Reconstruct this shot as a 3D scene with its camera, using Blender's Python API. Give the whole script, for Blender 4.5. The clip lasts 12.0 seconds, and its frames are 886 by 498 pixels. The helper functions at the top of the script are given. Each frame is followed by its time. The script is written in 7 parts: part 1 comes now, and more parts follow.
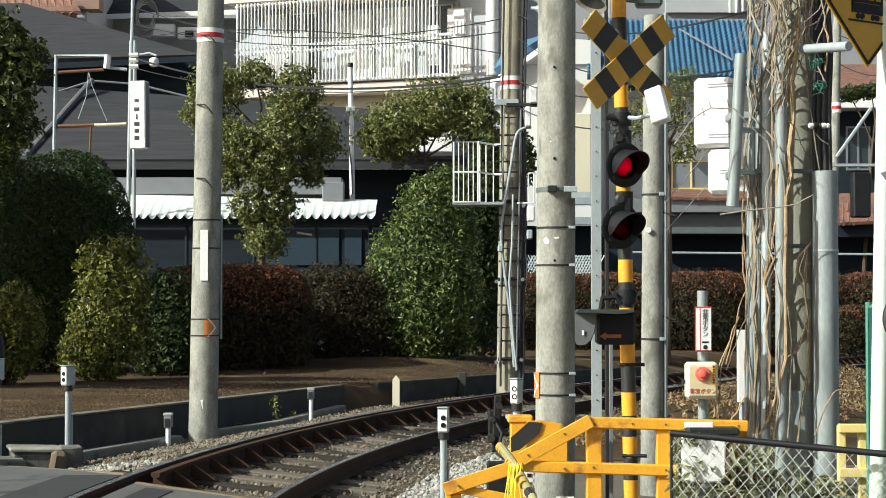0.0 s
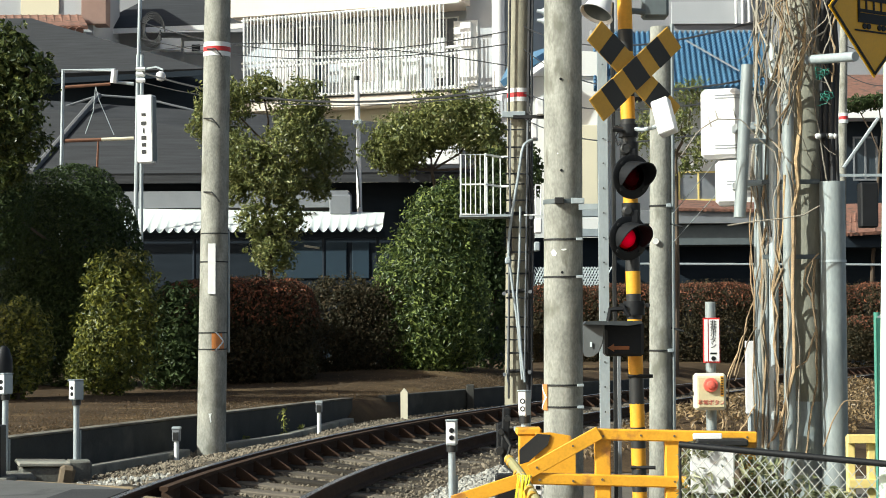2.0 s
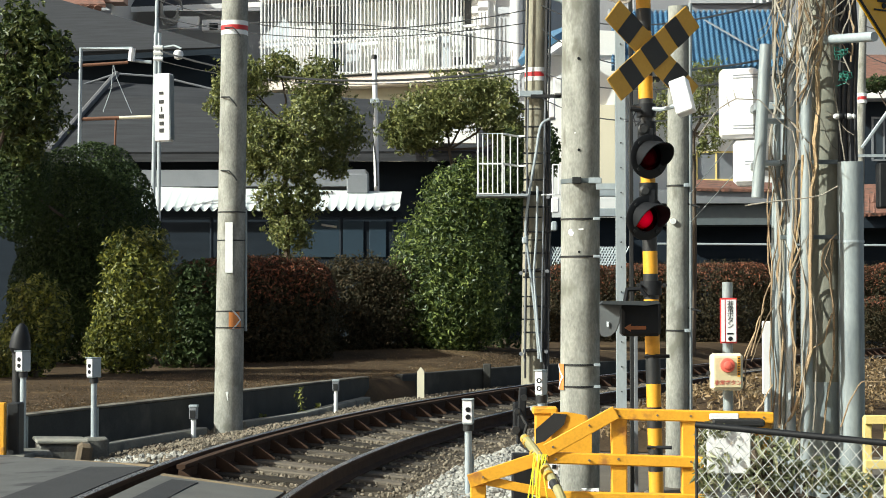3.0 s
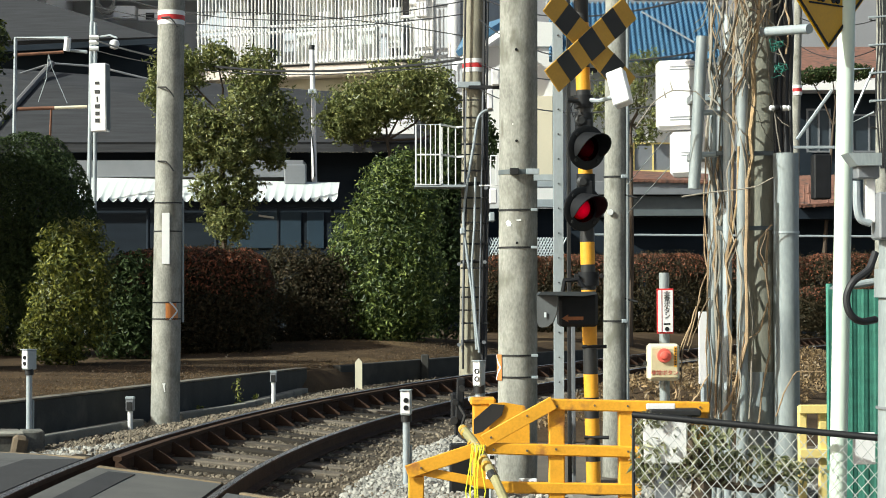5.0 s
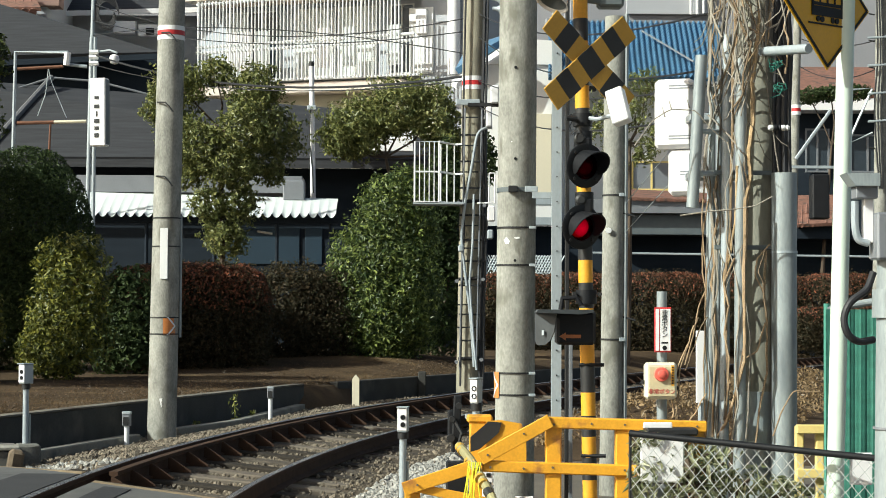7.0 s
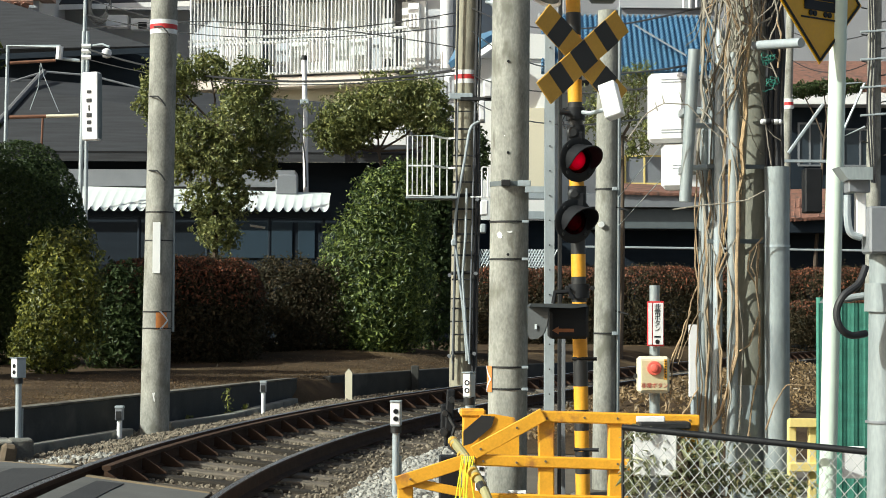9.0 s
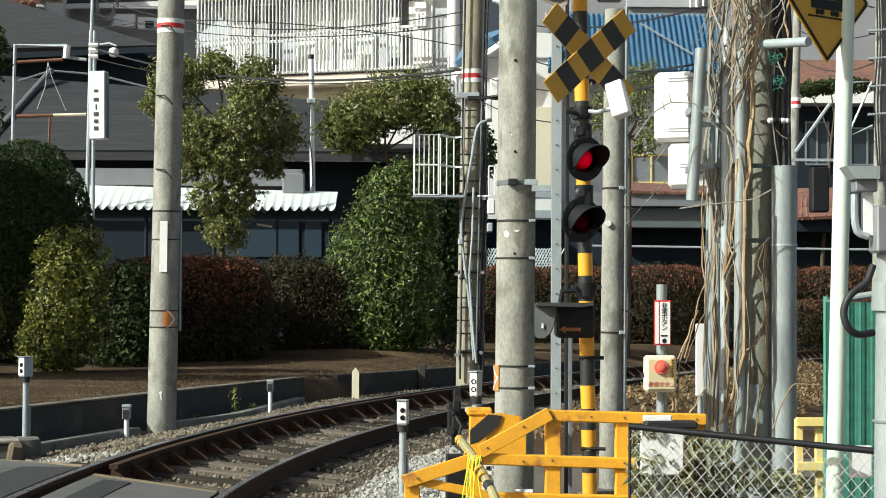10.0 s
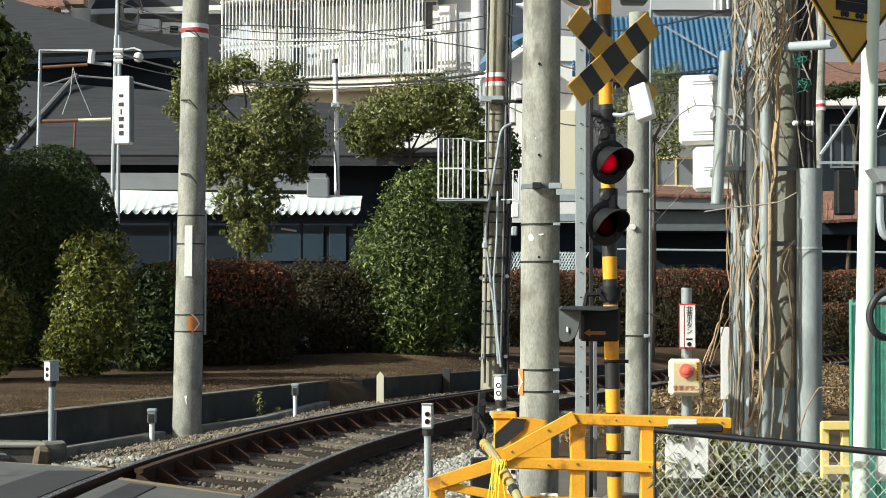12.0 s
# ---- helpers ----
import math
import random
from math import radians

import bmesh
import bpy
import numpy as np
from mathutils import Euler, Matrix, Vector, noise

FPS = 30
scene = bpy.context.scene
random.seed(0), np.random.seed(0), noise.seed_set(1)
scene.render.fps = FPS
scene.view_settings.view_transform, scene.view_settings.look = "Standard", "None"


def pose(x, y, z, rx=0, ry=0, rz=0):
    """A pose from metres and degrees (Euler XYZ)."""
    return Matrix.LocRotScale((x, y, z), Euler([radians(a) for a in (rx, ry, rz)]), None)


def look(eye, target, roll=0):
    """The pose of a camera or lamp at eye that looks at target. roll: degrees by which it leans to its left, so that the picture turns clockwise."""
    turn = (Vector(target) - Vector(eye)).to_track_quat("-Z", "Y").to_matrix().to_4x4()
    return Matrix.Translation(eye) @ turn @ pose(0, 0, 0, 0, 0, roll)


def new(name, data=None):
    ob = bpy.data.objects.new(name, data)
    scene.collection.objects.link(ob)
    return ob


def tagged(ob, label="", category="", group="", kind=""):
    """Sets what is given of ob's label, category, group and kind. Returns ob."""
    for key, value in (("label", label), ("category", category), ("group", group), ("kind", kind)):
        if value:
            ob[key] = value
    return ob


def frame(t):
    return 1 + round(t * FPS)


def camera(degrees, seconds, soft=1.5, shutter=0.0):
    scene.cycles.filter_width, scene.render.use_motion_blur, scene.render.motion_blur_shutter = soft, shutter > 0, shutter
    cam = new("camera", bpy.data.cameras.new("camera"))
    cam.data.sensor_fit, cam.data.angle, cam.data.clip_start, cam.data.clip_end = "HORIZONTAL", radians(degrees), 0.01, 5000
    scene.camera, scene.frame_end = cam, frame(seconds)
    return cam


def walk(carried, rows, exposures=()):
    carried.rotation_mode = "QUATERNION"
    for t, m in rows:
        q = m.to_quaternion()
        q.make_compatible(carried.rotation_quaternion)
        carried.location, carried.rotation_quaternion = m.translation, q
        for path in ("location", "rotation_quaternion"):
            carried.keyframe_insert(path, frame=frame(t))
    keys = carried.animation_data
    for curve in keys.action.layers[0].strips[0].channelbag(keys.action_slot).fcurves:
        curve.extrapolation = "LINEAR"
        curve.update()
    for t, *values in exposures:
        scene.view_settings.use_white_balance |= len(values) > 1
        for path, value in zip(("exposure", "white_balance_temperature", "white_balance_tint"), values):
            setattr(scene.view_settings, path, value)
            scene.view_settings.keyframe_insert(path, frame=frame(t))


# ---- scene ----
# A level crossing on a sharp curve: the camera is held by hand on the road side and only turns.
EYE = (0.0, 0.0, 1.5)
cam = camera(27.54, 12.0, soft=0.95)
# seconds, yaw, pitch, roll in degrees
TURNS = [
    (0.0, 0.000, 2.005, 0.000), (0.5, 0.050, 2.140, 0.149), (1.0, 0.157, 2.763, 0.290),
    (1.5, 0.560, 2.911, 0.367), (2.0, 0.245, 2.400, 0.280), (2.5, 0.613, 1.914, 0.262),
    (3.0, 0.777, 1.745, 0.080), (3.2, 0.432, 1.546, 0.100), (4.8, -0.940, 1.450, 0.160), (5.0, -1.189, 1.452, 0.150), (5.5, -1.423, 1.578, -0.020),
    (6.0, -1.258, 1.900, -0.120), (6.5, -1.247, 1.866, -0.232), (7.0, -1.262, 1.994, -0.265), (7.2, -1.419, 1.970, -0.270),
    (9.0, -1.487, 1.807, -0.235), (9.5, -1.521, 1.631, -0.338), (10.0, -1.271, 1.774, -0.248),
    (10.5, -0.915, 1.832, -0.310), (11.0, -0.460, 1.978, -0.203), (11.5, -0.327, 1.916, -0.258),
    (12.0, -0.495, 1.891, -0.150),
]
walk(cam, [(t, pose(*EYE, 90 + pitch, roll, yaw)) for t, yaw, pitch, roll in TURNS],
     exposures=[(0.0, 0.50), (1.5, 0.57), (3.0, 0.60), (5.0, 0.50), (7.0, 0.45), (9.5, 0.42), (12.0, 0.48)])

# ---- light: low winter sun from the left and a little behind the camera ----
SUN_AZ, SUN_EL = radians(64), radians(33)
to_sun = Vector((-math.sin(SUN_AZ) * math.cos(SUN_EL), -math.cos(SUN_AZ) * math.cos(SUN_EL), math.sin(SUN_EL)))
world = bpy.data.worlds.new("sky")
scene.world = world
world.use_nodes = True
sky = world.node_tree.nodes.new("ShaderNodeTexSky")
sky.sky_type, sky.sun_disc = "NISHITA", False
sky.air_density, sky.dust_density, sky.ozone_density = 0.6, 2.5, 0.2
sky.sun_elevation, sky.sun_rotation = SUN_EL, math.atan2(to_sun.x, to_sun.y)
background = world.node_tree.nodes["Background"]
background.inputs[1].default_value = 0.108
haze = world.node_tree.nodes.new("ShaderNodeMix")
haze.data_type, haze.blend_type = "RGBA", "MULTIPLY"
haze.inputs[0].default_value, haze.inputs[7].default_value = 1.0, (1.0, 0.98, 0.84, 1)
world.node_tree.links.new(sky.outputs[0], haze.inputs[6])
world.node_tree.links.new(haze.outputs[2], background.inputs[0])
sun = new("sun", bpy.data.lights.new("sun", "SUN"))
sun.data.energy, sun.data.angle, sun.data.color = 4.7, radians(0.5), (0.915, 0.985, 0.915)
sun.matrix_basis = look(tuple(to_sun * 30), (0, 0, 0))


# ---- materials ----
def mat(name, color, rough=0.7, metal=0.0, var=0.25, scale=6.0, bump=0.15, fine=60.0, dirt=None, dirt_at=0.58, stretch=(1, 1, 1), per=0.0, island=False, spec=0.5):
    """A surface with colour variation at two scales, fine relief and, with dirt, stains of that colour."""
    m = bpy.data.materials.new(name)
    m.use_nodes = True
    nt = m.node_tree
    N, K = nt.nodes.new, nt.links.new
    bsdf = nt.nodes["Principled BSDF"]
    bsdf.inputs["Metallic"].default_value = metal
    bsdf.inputs["Specular IOR Level"].default_value = spec
    geo, mp = N("ShaderNodeNewGeometry"), N("ShaderNodeMapping")
    K(geo.outputs["Position"], mp.inputs[0])
    mp.inputs["Scale"].default_value = stretch
    big, small = N("ShaderNodeTexNoise"), N("ShaderNodeTexNoise")
    for n, s, d in ((big, scale, 4), (small, fine, 3)):
        n.inputs["Scale"].default_value, n.inputs["Detail"].default_value = s, d
        K(mp.outputs[0], n.inputs["Vector"])
    add = N("ShaderNodeMath")
    add.operation = "MULTIPLY_ADD"
    add.inputs[1].default_value = 0.45
    K(small.outputs[0], add.inputs[0])
    half = N("ShaderNodeMath")
    half.operation = "MULTIPLY"
    half.inputs[1].default_value = 0.55
    K(big.outputs[0], half.inputs[0])
    K(half.outputs[0], add.inputs[2])
    last = add.outputs[0]
    if per:
        src = N("ShaderNodeNewGeometry").outputs["Random Per Island"] if island else N("ShaderNodeObjectInfo").outputs["Random"]
        j = N("ShaderNodeMath")
        j.operation = "MULTIPLY_ADD"
        j.inputs[1].default_value = per
        K(src, j.inputs[0])
        K(last, j.inputs[2])
        k = N("ShaderNodeMath")
        k.operation = "SUBTRACT"
        k.inputs[1].default_value = per / 2
        K(j.outputs[0], k.inputs[0])
        last = k.outputs[0]
    ramp = N("ShaderNodeValToRGB")
    e = ramp.color_ramp.elements
    e[0].position, e[1].position = 0.3, 0.7
    e[0].color = (*[c * (1 - var) for c in color], 1)
    e[1].color = (*[min(1, c * (1 + var)) for c in color], 1)
    K(last, ramp.inputs[0])
    out = ramp.outputs[0]
    if dirt:
        spots = N("ShaderNodeTexNoise")
        spots.inputs["Scale"].default_value, spots.inputs["Detail"].default_value = scale * 0.7, 8
        K(mp.outputs[0], spots.inputs["Vector"])
        cut = N("ShaderNodeMapRange")
        cut.inputs[1].default_value, cut.inputs[2].default_value = dirt_at, dirt_at + 0.1
        K(spots.outputs[0], cut.inputs[0])
        mix = N("ShaderNodeMix")
        mix.data_type = "RGBA"
        mix.inputs[7].default_value = (*dirt, 1)
        K(cut.outputs[0], mix.inputs[0])
        K(out, mix.inputs[6])
        out = mix.outputs[2]
    K(out, bsdf.inputs["Base Color"])
    rr = N("ShaderNodeMapRange")
    rr.inputs[3].default_value, rr.inputs[4].default_value = max(0.05, rough - 0.12), min(1, rough + 0.12)
    K(small.outputs[0], rr.inputs[0])
    K(rr.outputs[0], bsdf.inputs["Roughness"])
    if bump:
        b = N("ShaderNodeBump")
        b.inputs["Strength"].default_value, b.inputs["Distance"].default_value = bump, 0.01
        K(add.outputs[0], b.inputs["Height"])
        K(b.outputs[0], bsdf.inputs["Normal"])
    return m


def leaf_mat(name, color, light, spec=0.36, few=1.8):
    """Leaves: two greens mixed leaf by leaf, waxy, with a little light through them."""
    m = mat(name, color, 0.42, 0, 0.3, 1.5, 0.0, 8.0, spec=spec)
    nt = m.node_tree
    bsdf = nt.nodes["Principled BSDF"]
    old = bsdf.inputs["Base Color"].links[0].from_socket
    geo, mix = nt.nodes.new("ShaderNodeNewGeometry"), nt.nodes.new("ShaderNodeMix")
    mix.data_type = "RGBA"
    mix.inputs[7].default_value = (*light, 1)
    power = nt.nodes.new("ShaderNodeMath")
    power.operation = "POWER"
    power.inputs[1].default_value = few
    nt.links.new(geo.outputs["Random Per Island"], power.inputs[0])
    nt.links.new(power.outputs[0], mix.inputs[0])
    nt.links.new(old, mix.inputs[6])
    nt.links.new(mix.outputs[2], bsdf.inputs["Base Color"])
    tl = nt.nodes.new("ShaderNodeBsdfTranslucent")
    nt.links.new(mix.outputs[2], tl.inputs[0])
    ms = nt.nodes.new("ShaderNodeMixShader")
    ms.inputs[0].default_value = 0.26
    nt.links.new(bsdf.outputs[0], ms.inputs[1])
    nt.links.new(tl.outputs[0], ms.inputs[2])
    nt.links.new(ms.outputs[0], nt.nodes["Material Output"].inputs[0])
    return m


def glow(name, color, strength):
    m = bpy.data.materials.new(name)
    m.use_nodes = True
    b = m.node_tree.nodes["Principled BSDF"]
    b.inputs["Base Color"].default_value = (*color, 1)
    b.inputs["Emission Color"].default_value = (*color, 1)
    b.inputs["Emission Strength"].default_value = strength
    return m


def lamp_glow(name, color, light, strength):
    """A lit lamp face: its glow is painted brightest in the middle, dimmer to the rim."""
    m = glow(name, color, strength)
    nt = m.node_tree
    b = nt.nodes["Principled BSDF"]
    b.inputs["Emission Color"].default_value = (*light, 1)
    b.inputs["Roughness"].default_value = 0.6
    co, flat, size, fall = nt.nodes.new("ShaderNodeTexCoord"), nt.nodes.new("ShaderNodeVectorMath"), nt.nodes.new("ShaderNodeVectorMath"), nt.nodes.new("ShaderNodeMapRange")
    flat.operation, size.operation = "SUBTRACT", "LENGTH"
    flat.inputs[1].default_value = (-0.008, -0.07, -0.012)
    nt.links.new(co.outputs["Object"], flat.inputs[0])
    nt.links.new(flat.outputs[0], size.inputs[0])
    nt.links.new(size.outputs["Value"], fall.inputs[0])
    fall.inputs[1].default_value, fall.inputs[2].default_value = 0.0, 0.085
    fall.inputs[3].default_value, fall.inputs[4].default_value = strength, strength * 0.10
    nt.links.new(fall.outputs[0], b.inputs["Emission Strength"])
    return m


def clear(name, color, gloss=0.08, rough=0.08):
    """Thin tinted glass or plastic that lets light through."""
    m = bpy.data.materials.new(name)
    m.use_nodes = True
    nt = m.node_tree
    tr, gl, ms = nt.nodes.new("ShaderNodeBsdfTransparent"), nt.nodes.new("ShaderNodeBsdfGlossy"), nt.nodes.new("ShaderNodeMixShader")
    tr.inputs[0].default_value = (*color, 1)
    gl.inputs["Roughness"].default_value = rough
    ms.inputs[0].default_value = gloss
    nt.links.new(tr.outputs[0], ms.inputs[1])
    nt.links.new(gl.outputs[0], ms.inputs[2])
    nt.links.new(ms.outputs[0], nt.nodes["Material Output"].inputs[0])
    return m


M = dict(
    concrete=mat("pole_concrete", (0.280, 0.275, 0.240), 0.88, 0, 0.44, 9, 0.45, 70, stretch=(1, 1, 0.45), dirt=(0.165, 0.16, 0.13), dirt_at=0.56),
    concrete_old=mat("old_concrete", (0.21, 0.20, 0.165), 0.9, 0, 0.3, 3, 0.5, 50, dirt=(0.10, 0.10, 0.09)),
    # garden walls: the shade on their faces is put into this dark colour
    shaded_concrete=mat("shade_dark_concrete", (0.040, 0.039, 0.034), 0.9, 0, 0.45, 3, 0.5, 50, dirt=(0.075, 0.070, 0.058), dirt_at=0.62),
    galv=mat("galvanised_steel", (0.38, 0.425, 0.445), 0.45, 0.2, 0.14, 9, 0.05, 70, stretch=(1, 1, 0.4)),
    pvc=mat("grey_conduit", (0.285, 0.318, 0.320), 0.45, 0.15, 0.22, 5, 0.05, 60, stretch=(1, 1, 0.3), dirt=(0.18, 0.205, 0.215), dirt_at=0.62),
    yellow=mat("yellow_paint", (0.76, 0.355, 0.024), 0.5, 0, 0.14, 9, 0.2, 60, dirt=(0.42, 0.17, 0.035), dirt_at=0.62),
    sign_yellow=mat("yellow_sign_enamel", (0.66, 0.35, 0.006), 0.4, 0, 0.08, 5, 0.0, 50),
    old_yellow=mat("faded_yellow_paint", (0.52, 0.29, 0.04), 0.5, 0, 0.12, 5, 0.05, 60),
    cream=mat("cream_paint", (0.78, 0.60, 0.22), 0.5, 0, 0.08, 4, 0.05, 50),
    black=mat("black_paint", (0.010, 0.0105, 0.012), 0.55, 0, 0.3, 5, 0.08, 60, spec=0.3),
    band=mat("black_band", (0.022, 0.022, 0.022), 0.5, 0, 0.3, 5, 0.05, 60),
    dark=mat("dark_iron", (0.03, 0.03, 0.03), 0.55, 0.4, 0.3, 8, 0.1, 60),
    white=mat("white_paint", (0.80, 0.80, 0.78), 0.5, 0, 0.04, 4, 0.03, 50),
    paper=mat("white_enamel", (0.82, 0.80, 0.79), 0.35, 0, 0.03, 4, 0.0, 50),
    pale_green=mat("pale_green_paint", (0.62, 0.72, 0.62), 0.38, 0, 0.08, 3, 0.03, 40, stretch=(1, 1, 0.3), dirt=(0.45, 0.44, 0.33), dirt_at=0.66),
    red=mat("red_paint", (0.55, 0.03, 0.03), 0.5, 0, 0.1, 5, 0.03, 50),
    faded_red=mat("faded_red_paint", (0.50, 0.10, 0.08), 0.6, 0, 0.2, 6, 0.03, 50),
    button=mat("red_plastic", (0.78, 0.14, 0.10), 0.35, 0, 0.06, 5, 0.0, 50),
    beige=mat("beige_enamel", (0.72, 0.66, 0.50), 0.4, 0, 0.06, 5, 0.02, 50),
    orange=mat("orange_reflector", (0.62, 0.22, 0.06), 0.4, 0, 0.15, 8, 0.0, 60),
    rust=mat("rusty_rail", (0.056, 0.031, 0.019), 0.85, 0.1, 0.35, 9, 0.3, 70, spec=0.2),
    steel=mat("worn_rail_head", (0.42, 0.42, 0.44), 0.28, 0.9, 0.15, 10, 0.03, 60),
    sleeper=mat("weathered_sleeper", (0.100, 0.084, 0.066), 0.92, 0, 0.55, 5, 0.8, 45, stretch=(1, 6, 1), per=0.9, spec=0.15),
    ballast=mat("ballast_bed", (0.088, 0.071, 0.052), 0.95, 0, 0.45, 8, 0.9, 45, spec=0.1),
    brown_stone=mat("brown_ballast_stone", (0.165, 0.136, 0.098), 0.9, 0, 0.3, 10, 0.4, 60, per=1.0, island=True),
    stone=mat("ballast_stone", (0.29, 0.28, 0.25), 0.9, 0, 0.3, 10, 0.4, 60, per=0.7, island=True),
    soil=mat("dry_soil", (0.070, 0.048, 0.030), 0.97, 0, 0.5, 1.3, 0.8, 30, dirt=(0.135, 0.092, 0.050), dirt_at=0.57, spec=0.05),
    asphalt=mat("asphalt", (0.088, 0.088, 0.085), 0.9, 0, 0.25, 3, 0.3, 160, dirt=(0.035, 0.035, 0.036), dirt_at=0.55),
    panel=mat("crossing_panel", (0.10, 0.098, 0.09), 0.9, 0, 0.2, 4, 0.3, 120),
    ground=mat("ground", (0.105, 0.088, 0.066), 0.95, 0, 0.3, 2, 0.5, 60),
    wood=mat("plank_edge", (0.155, 0.115, 0.068), 0.8, 0, 0.3, 8, 0.3, 60),
    vine=mat("dry_vine", (0.31, 0.215, 0.125), 0.8, 0, 0.45, 14, 0.4, 80, per=0.6),
    vine_gold=mat("golden_vine", (0.40, 0.275, 0.145), 0.75, 0, 0.5, 22, 0.4, 80),
    vine_grey=mat("grey_vine", (0.235, 0.21, 0.17), 0.85, 0, 0.4, 14, 0.4, 80, per=0.6),
    bark=mat("bark", (0.09, 0.065, 0.045), 0.95, 0, 0.4, 8, 0.8, 40, stretch=(1, 1, 0.3)),
    wire=mat("cable_black", (0.02, 0.02, 0.022), 0.6, 0, 0.2, 6, 0.0, 50),
    green=mat("green_sheet", (0.032, 0.165, 0.118), 0.75, 0, 0.35, 9, 0.5, 120, stretch=(1, 1, 2)),
    roof=mat("dark_slate_roof", (0.026, 0.027, 0.030), 0.75, 0, 0.6, 1.6, 0.3, 30, stretch=(0.5, 1, 9)),
    blue_tile=mat("blue_glazed_tile", (0.07, 0.165, 0.27), 0.4, 0, 0.18, 3, 0.05, 30, per=0.35),
    red_tile=mat("red_clay_tile", (0.20, 0.095, 0.066), 0.75, 0, 0.45, 5, 0.4, 12, stretch=(1, 1, 2.5), dirt=(0.09, 0.06, 0.05), dirt_at=0.55),
    wall_white=mat("white_render_wall", (0.74, 0.73, 0.70), 0.85, 0, 0.06, 0.6, 0.1, 20),
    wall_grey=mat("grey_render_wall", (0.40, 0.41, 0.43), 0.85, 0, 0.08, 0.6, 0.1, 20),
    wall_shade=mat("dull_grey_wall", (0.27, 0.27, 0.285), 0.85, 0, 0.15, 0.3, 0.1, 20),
    relay=mat("dark_grey_enamel", (0.11, 0.13, 0.135), 0.5, 0, 0.15, 5, 0.03, 50),
    wall_peach=mat("peach_render_wall", (0.70, 0.60, 0.52), 0.85, 0, 0.06, 0.6, 0.1, 20, dirt=(0.62, 0.50, 0.42), dirt_at=0.62, stretch=(1, 1, 0.2)),
    wall_cream=mat("cream_render_wall", (0.66, 0.60, 0.45), 0.85, 0, 0.05, 0.6, 0.1, 20),
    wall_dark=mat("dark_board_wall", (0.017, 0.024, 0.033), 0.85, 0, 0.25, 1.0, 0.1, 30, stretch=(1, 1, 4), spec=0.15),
    brick=mat("faded_brick_wall", (0.30, 0.19, 0.155), 0.85, 0, 0.15, 2, 0.1, 30),
    sheet=mat("white_corrugated_sheet", (0.64, 0.68, 0.66), 0.4, 0, 0.05, 2, 0.0, 30, dirt=(0.48, 0.51, 0.49), dirt_at=0.62),
    trim=mat("grey_metal_trim", (0.23, 0.24, 0.255), 0.5, 0.3, 0.1, 3, 0.03, 30),
    glass=mat("window_glass", (0.03, 0.04, 0.05), 0.12, 0, 0.2, 0.5, 0.0, 5),
    clear_glass=clear("lamp_glass", (0.95, 0.97, 1.0), 0.3, 0.05),
    lens=clear("red_lens", (0.85, 0.020, 0.14), 0.005, 0.3),
    lamp_lit=lamp_glow("lit_lamp", (0.16, 0.002, 0.008), (1.0, 0.01, 0.16), 0.44),
    lamp_dark=mat("lamp_reflector_dark", (0.055, 0.012, 0.014), 0.5, 0, 0.1, 5, 0.0, 50),
    leaf_bush=leaf_mat("glossy_leaf", (0.036, 0.062, 0.018), (0.285, 0.345, 0.090), 0.36, 2.4),
    leaf_lime=leaf_mat("yellow_green_leaf", (0.050, 0.066, 0.016), (0.33, 0.32, 0.060)),
    # darker leaf green that carries the shade of the shaded bushes
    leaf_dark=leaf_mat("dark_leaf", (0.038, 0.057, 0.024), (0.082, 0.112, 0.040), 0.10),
    leaf_tree=leaf_mat("tree_leaf", (0.108, 0.130, 0.042), (0.345, 0.345, 0.118)),
    # hedge leaves: red for sunlit tops, a dark one for shaded fronts
    leaf_red=leaf_mat("red_hedge_leaf", (0.070, 0.040, 0.026), (0.33, 0.120, 0.066), 0.15),
    leaf_hedge_shade=leaf_mat("hedge_leaf", (0.036, 0.035, 0.020), (0.092, 0.066, 0.038), 0.08),
    # darker copy of the tree leaf; shade from other trees put into colour
    leaf_shade=leaf_mat("shaded_tree_leaf", (0.034, 0.052, 0.016), (0.18, 0.20, 0.056), 0.30, 2.4),
    grass=leaf_mat("dry_grass", (0.09, 0.062, 0.034), (0.19, 0.12, 0.06)),
)


# ---- mesh helpers ----
def box(bm, c, s, rot=None, bev=0.0):
    """A box of size s round c, turned by the matrix rot, with bevelled edges."""
    made = bmesh.ops.create_cube(bm, size=1, matrix=Matrix.Translation(c) @ (rot.to_4x4() if rot else Matrix()) @ Matrix.Diagonal((*s, 1)))
    if bev:
        edges = list({e for v in made["verts"] for e in v.link_edges})
        bmesh.ops.bevel(bm, geom=edges, offset=bev, segments=1, affect="EDGES")
    return bm


def cyl(bm, a, b, r0, r1=None, seg=14, caps=True):
    """A round bar from a to b."""
    a, b = Vector(a), Vector(b)
    d = b - a
    m = Matrix.Translation((a + b) / 2) @ d.to_track_quat("Z", "Y").to_matrix().to_4x4()
    bmesh.ops.create_cone(bm, cap_ends=caps, segments=seg, radius1=r0, radius2=r0 if r1 is None else r1, depth=d.length, matrix=m)
    return bm


